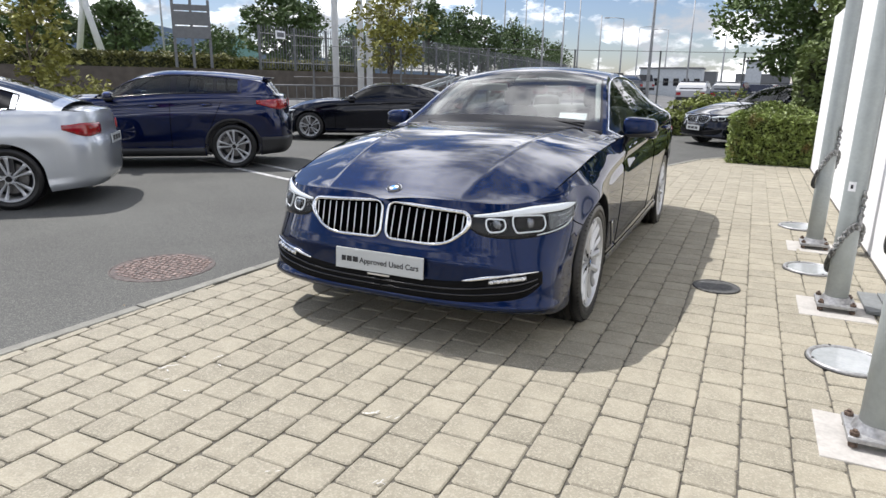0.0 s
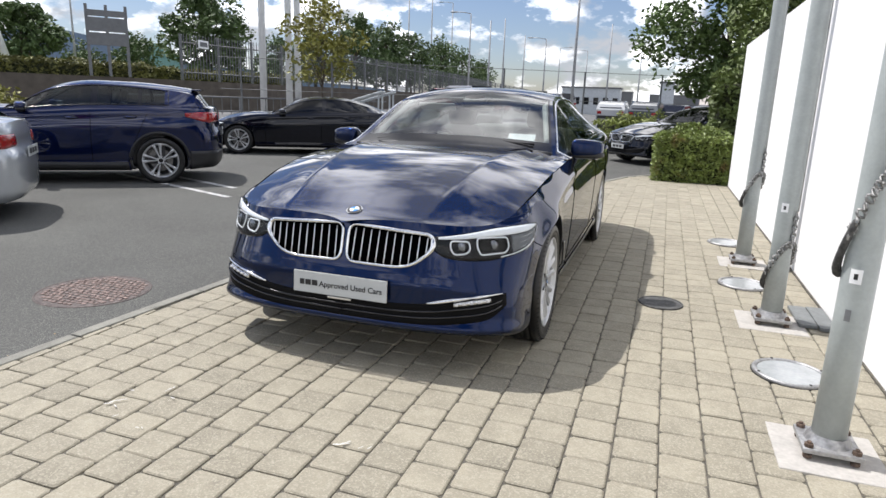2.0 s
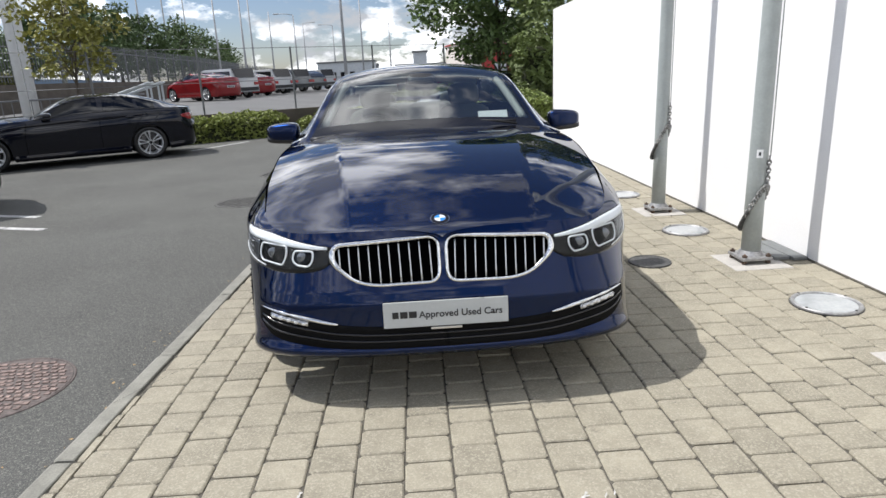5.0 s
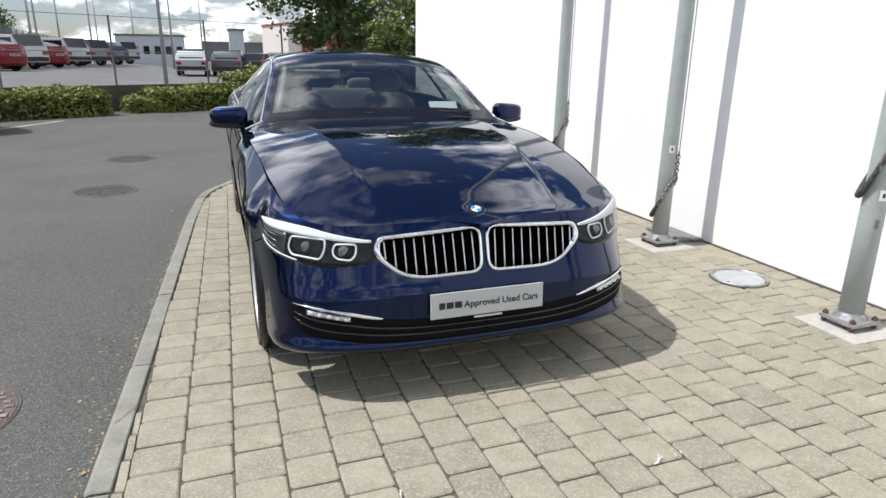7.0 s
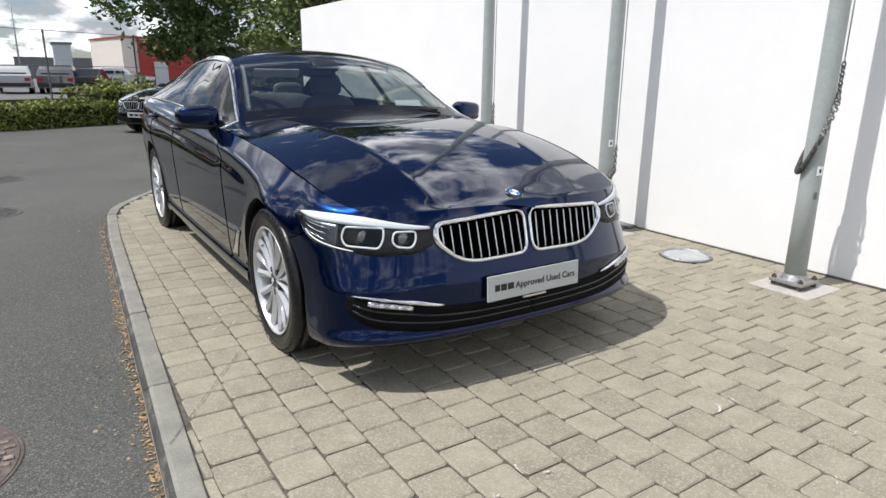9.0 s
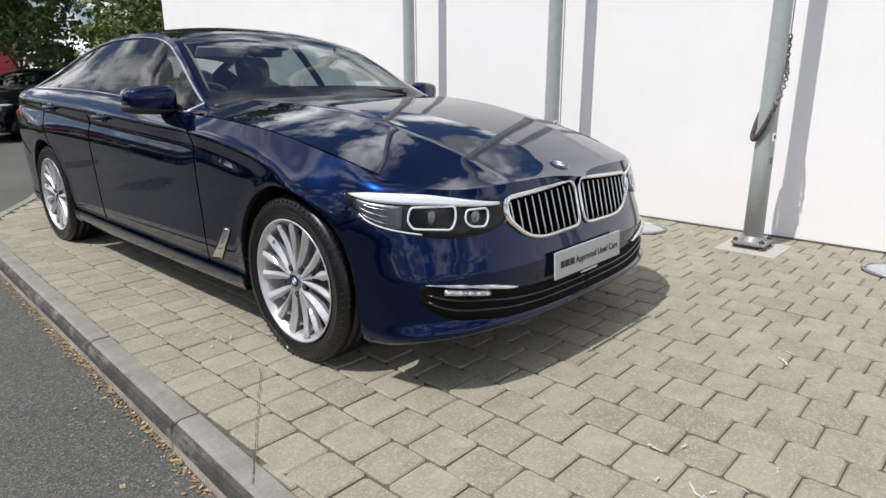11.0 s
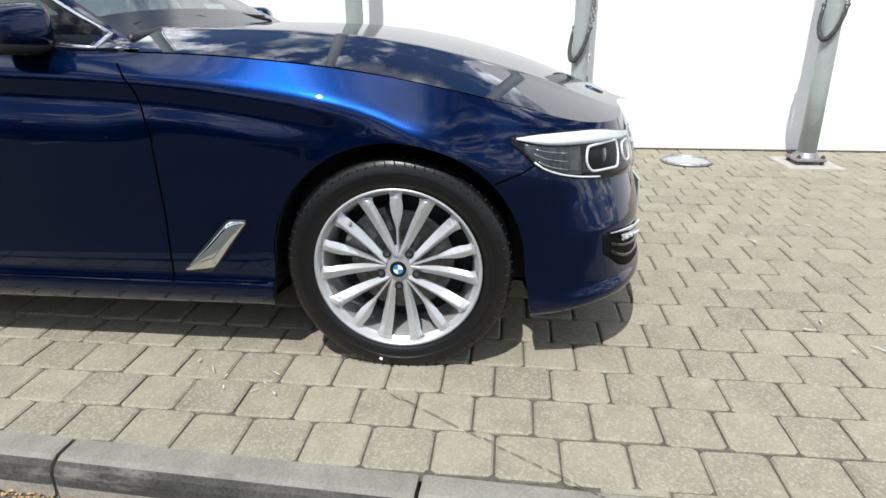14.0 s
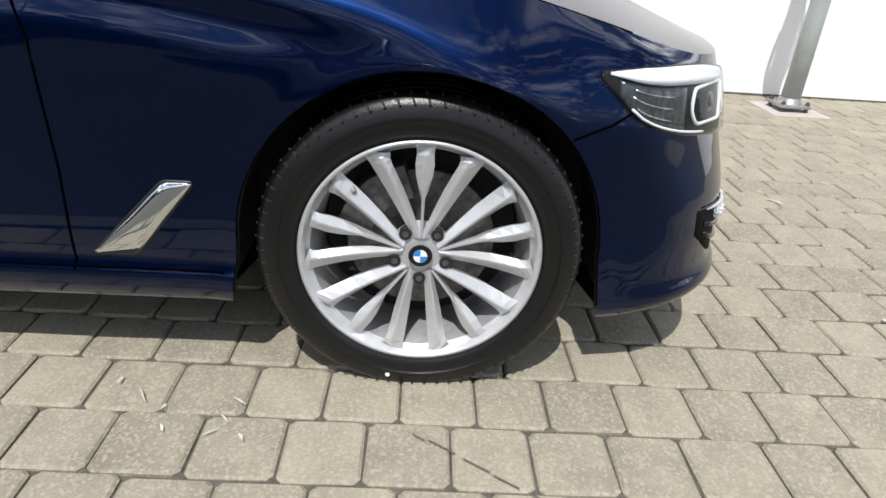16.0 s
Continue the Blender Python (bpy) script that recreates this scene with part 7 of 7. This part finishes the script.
# back of a road sign on three posts
sx, sy = polar(46.5, 29)
sgn = thing("road_sign", "grey back of a large road sign on three posts", "sign", (sx, sy, BANK), 46.5)
for a in (-0.68, 0.0, 0.68):
    bm = bmesh.new(); box(bm, a - 0.055, a + 0.055, -0.05, 0.05, 0, 2.65); part("post", bm, M_SIGNBACK, sgn)
for z0, z1 in ((1.15, 1.62), (1.66, 2.18), (2.22, 2.45)):
    bm = bmesh.new(); box(bm, -0.72, 0.72, -0.09, -0.055, z0, z1, 0.01); part("panel", bm, M_SIGNBACK, sgn)


def lamp_post(x, y, z, h, arm, rz, r=0.07):
    lp = thing("street_lamp", "tall slim grey street lamp post", "street lamp", (x, y, z), rz, "lamp posts of the yard")
    bm = bmesh.new(); sweep(bm, [(0, 0, 0), (0, 0, h * 0.5), (0, 0, h)], lambda t: r * (1 - 0.5 * t), False, 10); part("pole", bm, M_LAMPPOST, lp)
    if arm:
        bm = bmesh.new(); sweep(bm, [(0, 0, h), (arm * 0.5, 0, h + 0.12), (arm, 0, h + 0.15)], 0.035, False, 6); part("arm", bm, M_LAMPPOST, lp)
        part_mesh("lantern", blob("lantern", (0.30, 0.11, 0.06), 0.7, M_LAMPPOST), lp, "", Matrix.Translation((arm + 0.2 * (1 if arm > 0 else -1), 0, h + 0.14)))
    return lp


lamp_post(-4.65, 31.5, YARD_Z, 8.0, 1.0, 20, 0.085)
for az, d, top, arm in ((15.5, 44, 6.7, 0), (17.2, 52, 7.2, -1.2), (14.2, 62, 6.9, 0), (5.2, 60, 6.6, 0), (10.6, 66, 5.3, -1.4), (12.4, 75, 5.6, 0), (48.7, 52, 9.0, 0), (28.5, 48, 10.0, 0), (2.6, 70, 4.5, 0), (7.0, 95, 4.4, -1.5), (20.5, 70, 9.0, 0), (18.7, 90, 8.0, -1.5), (9.3, 110, 4.6, 1.5), (22.5, 60, 8.5, 0)):
    x, y = polar(az, d)
    lamp_post(x, y, YARD_Z, 1.3 + math.tan(radians(top)) * d, arm, 0, 0.06 + 0.0006 * d)

# low wall and wire fence of the far yard
yl = [(-12.6, 16.2), (-8.9, 18.0), (0.2, 22.9), (6.0, 26.0), (14, 30)]
vs, fs = [], []
for i, (x, y) in enumerate(yl):
    vs += [(x, y, ROAD_Z), (x, y, 0.56), (x - 0.1, y + 0.2, 0.56), (x - 0.1, y + 0.2, ROAD_Z)]
for i in range(len(yl) - 1):
    for j in range(3):
        fs.append((4 * i + j, 4 * i + j + 1, 4 * i + 5 + j, 4 * i + 4 + j))
tagged(new("yard_wall", mesh_from("yard_wall", vs, fs, M_BRICKWALL)), "low dark brown wall of the far yard", "wall", "", "structure")
vs, fs = [], []
for x, y, fx in ((-17.0, 16.5, -60), (-10.0, 17.9, -30), (-4.0, 21.0, -6), (6.0, 26.3, 20), (14, 30.3, 60), (60, 55, 200)):
    vs += [(x, y, yard_level(x)), (fx, 320, yard_level(x))]
for q in range(5):
    fs.append((2 * q, 2 * q + 2, 2 * q + 3, 2 * q + 1))
tagged(new("yard", mesh_from("yard", vs, fs, M_YARD)), "pale grey asphalt of the fenced far yard", "ground", "", "structure")
wf = thing("wire_fence", "thin wire fence with steel posts on the low wall", "fence")
d = 0.6
while d < 26:
    p, t = along(yl, d)
    bm = bmesh.new(); tube(bm, (p.x - 0.05, p.y + 0.1, 0.5), (p.x - 0.05, p.y + 0.1, 2.3), 0.028, None, 6); part("post", bm, M_FENCE, wf)
    d += 2.6
for h in (1.4, 2.28):
    bm = bmesh.new(); sweep(bm, [(x - 0.05, y + 0.1, h) for x, y in yl], 0.008, False, 4); part("wire", bm, M_FENCE, wf)


def building(name, label, x0, x1, y0, y1, h, wallm, roofm, gable=0.0, windows=(), rz=0.0, origin=(0, 0, 0)):
    b = thing(name, label, "building", origin, rz)
    bm = bmesh.new(); box(bm, x0, x1, y0, y1, 0, h); part("wall", bm, wallm, b)
    if gable:
        xm = (x0 + x1) / 2
        me = mesh_from("roof", [(x0 - 0.2, y0 - 0.2, h), (x1 + 0.2, y0 - 0.2, h), (x1 + 0.2, y1, h), (x0 - 0.2, y1, h), (xm, y0 - 0.2, h + gable), (xm, y1, h + gable)], [(0, 4, 5, 3), (1, 2, 5, 4), (0, 1, 4), (2, 3, 5)], roofm)
    else:
        bm = bmesh.new(); box(bm, x0 - 0.1, x1 + 0.1, y0 - 0.1, y1 + 0.1, h, h + 0.15)
        me = bpy.data.meshes.new("roof"); bm.to_mesh(me); bm.free(); me.materials.append(roofm)
    part_mesh("roof", me, b)
    for a, c, z0, z1 in windows:
        wdw = new("window"); wdw.parent = b
        bm = bmesh.new(); box(bm, a, c, y0 - 0.04, y0 - 0.01, z0, z1); part("pane", bm, M_BLACK_GLOSS, wdw)
    return b


building("site_cabins", "long row of pale site cabins across the yard", -10.8, -5.0, 68, 71, 2.9, M_PORTA, M_FENCE, 0, [(-10.4 + 0.95 * i, -9.9 + 0.95 * i, 1.3, 2.0) for i in range(6)], origin=(0, 0, YARD_Z))
rb = building("red_building", "red fronted building with a pale side wall", 0, 9.0, 0, 9, 4.4, M_CREAM, M_REDWALL, 0, [], 12, (4.9, 70, YARD_Z))
bm = bmesh.new(); box(bm, 1.6, 8.8, -0.09, -0.03, 0.0, 4.3); part("front", bm, M_REDWALL, rb, "red cladding front")
bm = bmesh.new(); box(bm, 2.8, 4.1, -0.15, -0.1, 0, 2.3); part("door", bm, M_PORTA, rb)
bm = bmesh.new(); box(bm, 1.4, 1.65, -0.14, -0.09, 0, 4.55); part("corner_trim", bm, M_REDWALL, rb)
building("grey_tower", "pale grey plant building beyond the yard", -0.6, 0.6, 60, 62, 3.3, M_PORTA, M_FENCE, 0, [], origin=(-0.5, 0, 0))
building("far_shed", "low grey shed on the skyline", -20, -8, 150, 156, 4.2, M_FENCE, M_SIGNBACK, 0, [], origin=(0, 0, 0))
building("far_shed", "low grey shed on the skyline", 2, 16, 140, 146, 3.6, M_FENCE, M_SIGNBACK, 0, [], origin=(-6, 0, 0))
x, y = polar(43.0, 130)
building("teal_shed", "teal gabled shed beyond the trees", -4, 4, 0, 12, 7.2, M_TEAL, M_TEAL, 2.2, [], 43, (x, y, 0))

# far hills, the haze of distance put into their blue-grey colour
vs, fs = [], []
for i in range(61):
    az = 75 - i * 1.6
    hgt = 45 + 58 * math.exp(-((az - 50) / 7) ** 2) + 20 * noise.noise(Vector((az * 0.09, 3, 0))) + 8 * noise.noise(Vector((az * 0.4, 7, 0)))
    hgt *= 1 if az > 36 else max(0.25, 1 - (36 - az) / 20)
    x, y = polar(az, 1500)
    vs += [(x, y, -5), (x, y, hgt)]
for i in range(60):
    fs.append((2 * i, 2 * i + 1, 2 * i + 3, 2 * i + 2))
tagged(new("backdrop", mesh_from("backdrop", vs, fs, M_HILL_HAZE, True)), "hills on the horizon with blue-grey haze in their colour", "hill", "", "structure")

# ---- paving blocks ----
def paver_mesh(L, W):
    """A worn block with rounded corners and a soft upper edge."""
    c, g = 0.012, 0.0028
    def ring(inset, z):
        a, b = W / 2 - g - inset, L / 2 - g - inset
        return [(-a + c, -b, z), (a - c, -b, z), (a, -b + c, z), (a, b - c, z), (a - c, b, z), (-a + c, b, z), (-a, b - c, z), (-a, -b + c, z)]
    vs = ring(0, -0.02) + ring(0, -0.005) + ring(0.006, 0.0)
    fs = [(i, (i + 1) % 8, 8 + (i + 1) % 8, 8 + i) for i in range(8)] + [(8 + i, 8 + (i + 1) % 8, 16 + (i + 1) % 8, 16 + i) for i in range(8)] + [tuple(range(16, 24))]
    return vs, fs


PITCH = 0.1726
SIZES = (0.158, 0.1645, 0.1685, 0.1725, 0.179)
FORMS = [paver_mesh(L, PITCH) for L in SIZES]
MESHES = [mesh_from("paving_block", v, f, M_PAVER) for v, f in FORMS]


def kerb_x(y):
    for (a, b), (c, d) in zip(KERB, KERB[1:]):
        if b <= y <= d:
            return a + (c - a) * (y - b) / (d - b)
    return -9


rng = random.Random(11)
rest_v, rest_f, near = [], [], 0
n_course = int((WALL_X + 3.7) / PITCH)
for i in range(n_course + 1):
    x = -3.6161 + PITCH * i
    if x + PITCH / 2 > WALL_X + 0.02:
        break
    y = (3.31 if i % 2 else 3.395) - 0.1685 * 55 + rng.uniform(-0.006, 0.006)
    drift = 0.0
    while y < 14.3:
        # half-bond courses whose joints wander a little
        k = rng.choice((0, 1, 1, 2, 2, 2, 3, 3, 4)) if abs(drift) < 0.012 else (3 if drift < 0 else 1)
        L = SIZES[k]
        drift += L - 0.1685
        yc = y + L / 2
        y += L
        # courses run with the kerb's slight slant
        xx = x + 0.022 * (yc - 3.3) * max(0.0, 1 - (x + 3.1) / 3.4)
        inner = max(kerb_x(yc - L / 2), kerb_x(yc + L / 2)) + 0.104
        if xx - PITCH / 2 < inner - 0.02:
            # a block cut to meet the kerb
            w = xx + PITCH / 2 - inner
            if w > 0.02 and yc < 13.5:
                b = len(rest_v)
                rest_v += [Vector((inner + w / 2 + v[0] * w / PITCH, yc + v[1], v[2])) for v in FORMS[k][0]]
                rest_f += [tuple(b + j for j in f) for f in FORMS[k][1]]
            continue
        zz, rx, ry, rz = rng.gauss(0, 0.0013), rng.gauss(0, 0.35), rng.gauss(0, 0.35), rng.gauss(0, 0.5)
        m = pose(xx + rng.gauss(0, 0.001), yc, zz, rx, ry, rz)
        if -3.2 < xx < -0.72 and 2.05 < yc < 4.85 and near < 300 and (yc < 3.9 or xx < -2.3):
            part_mesh("paving_block", MESHES[k], pavement, "", m)
            near += 1
        else:
            b = len(rest_v)
            rest_v += [m @ Vector(v) for v in FORMS[k][0]]
            rest_f += [tuple(b + j for j in f) for f in FORMS[k][1]]
rest = part_mesh("paving_blocks", mesh_from("paving_blocks", rest_v, rest_f, M_PAVER_REST), pavement, "tan concrete paving blocks")
tagged(rest, kind="stuff")
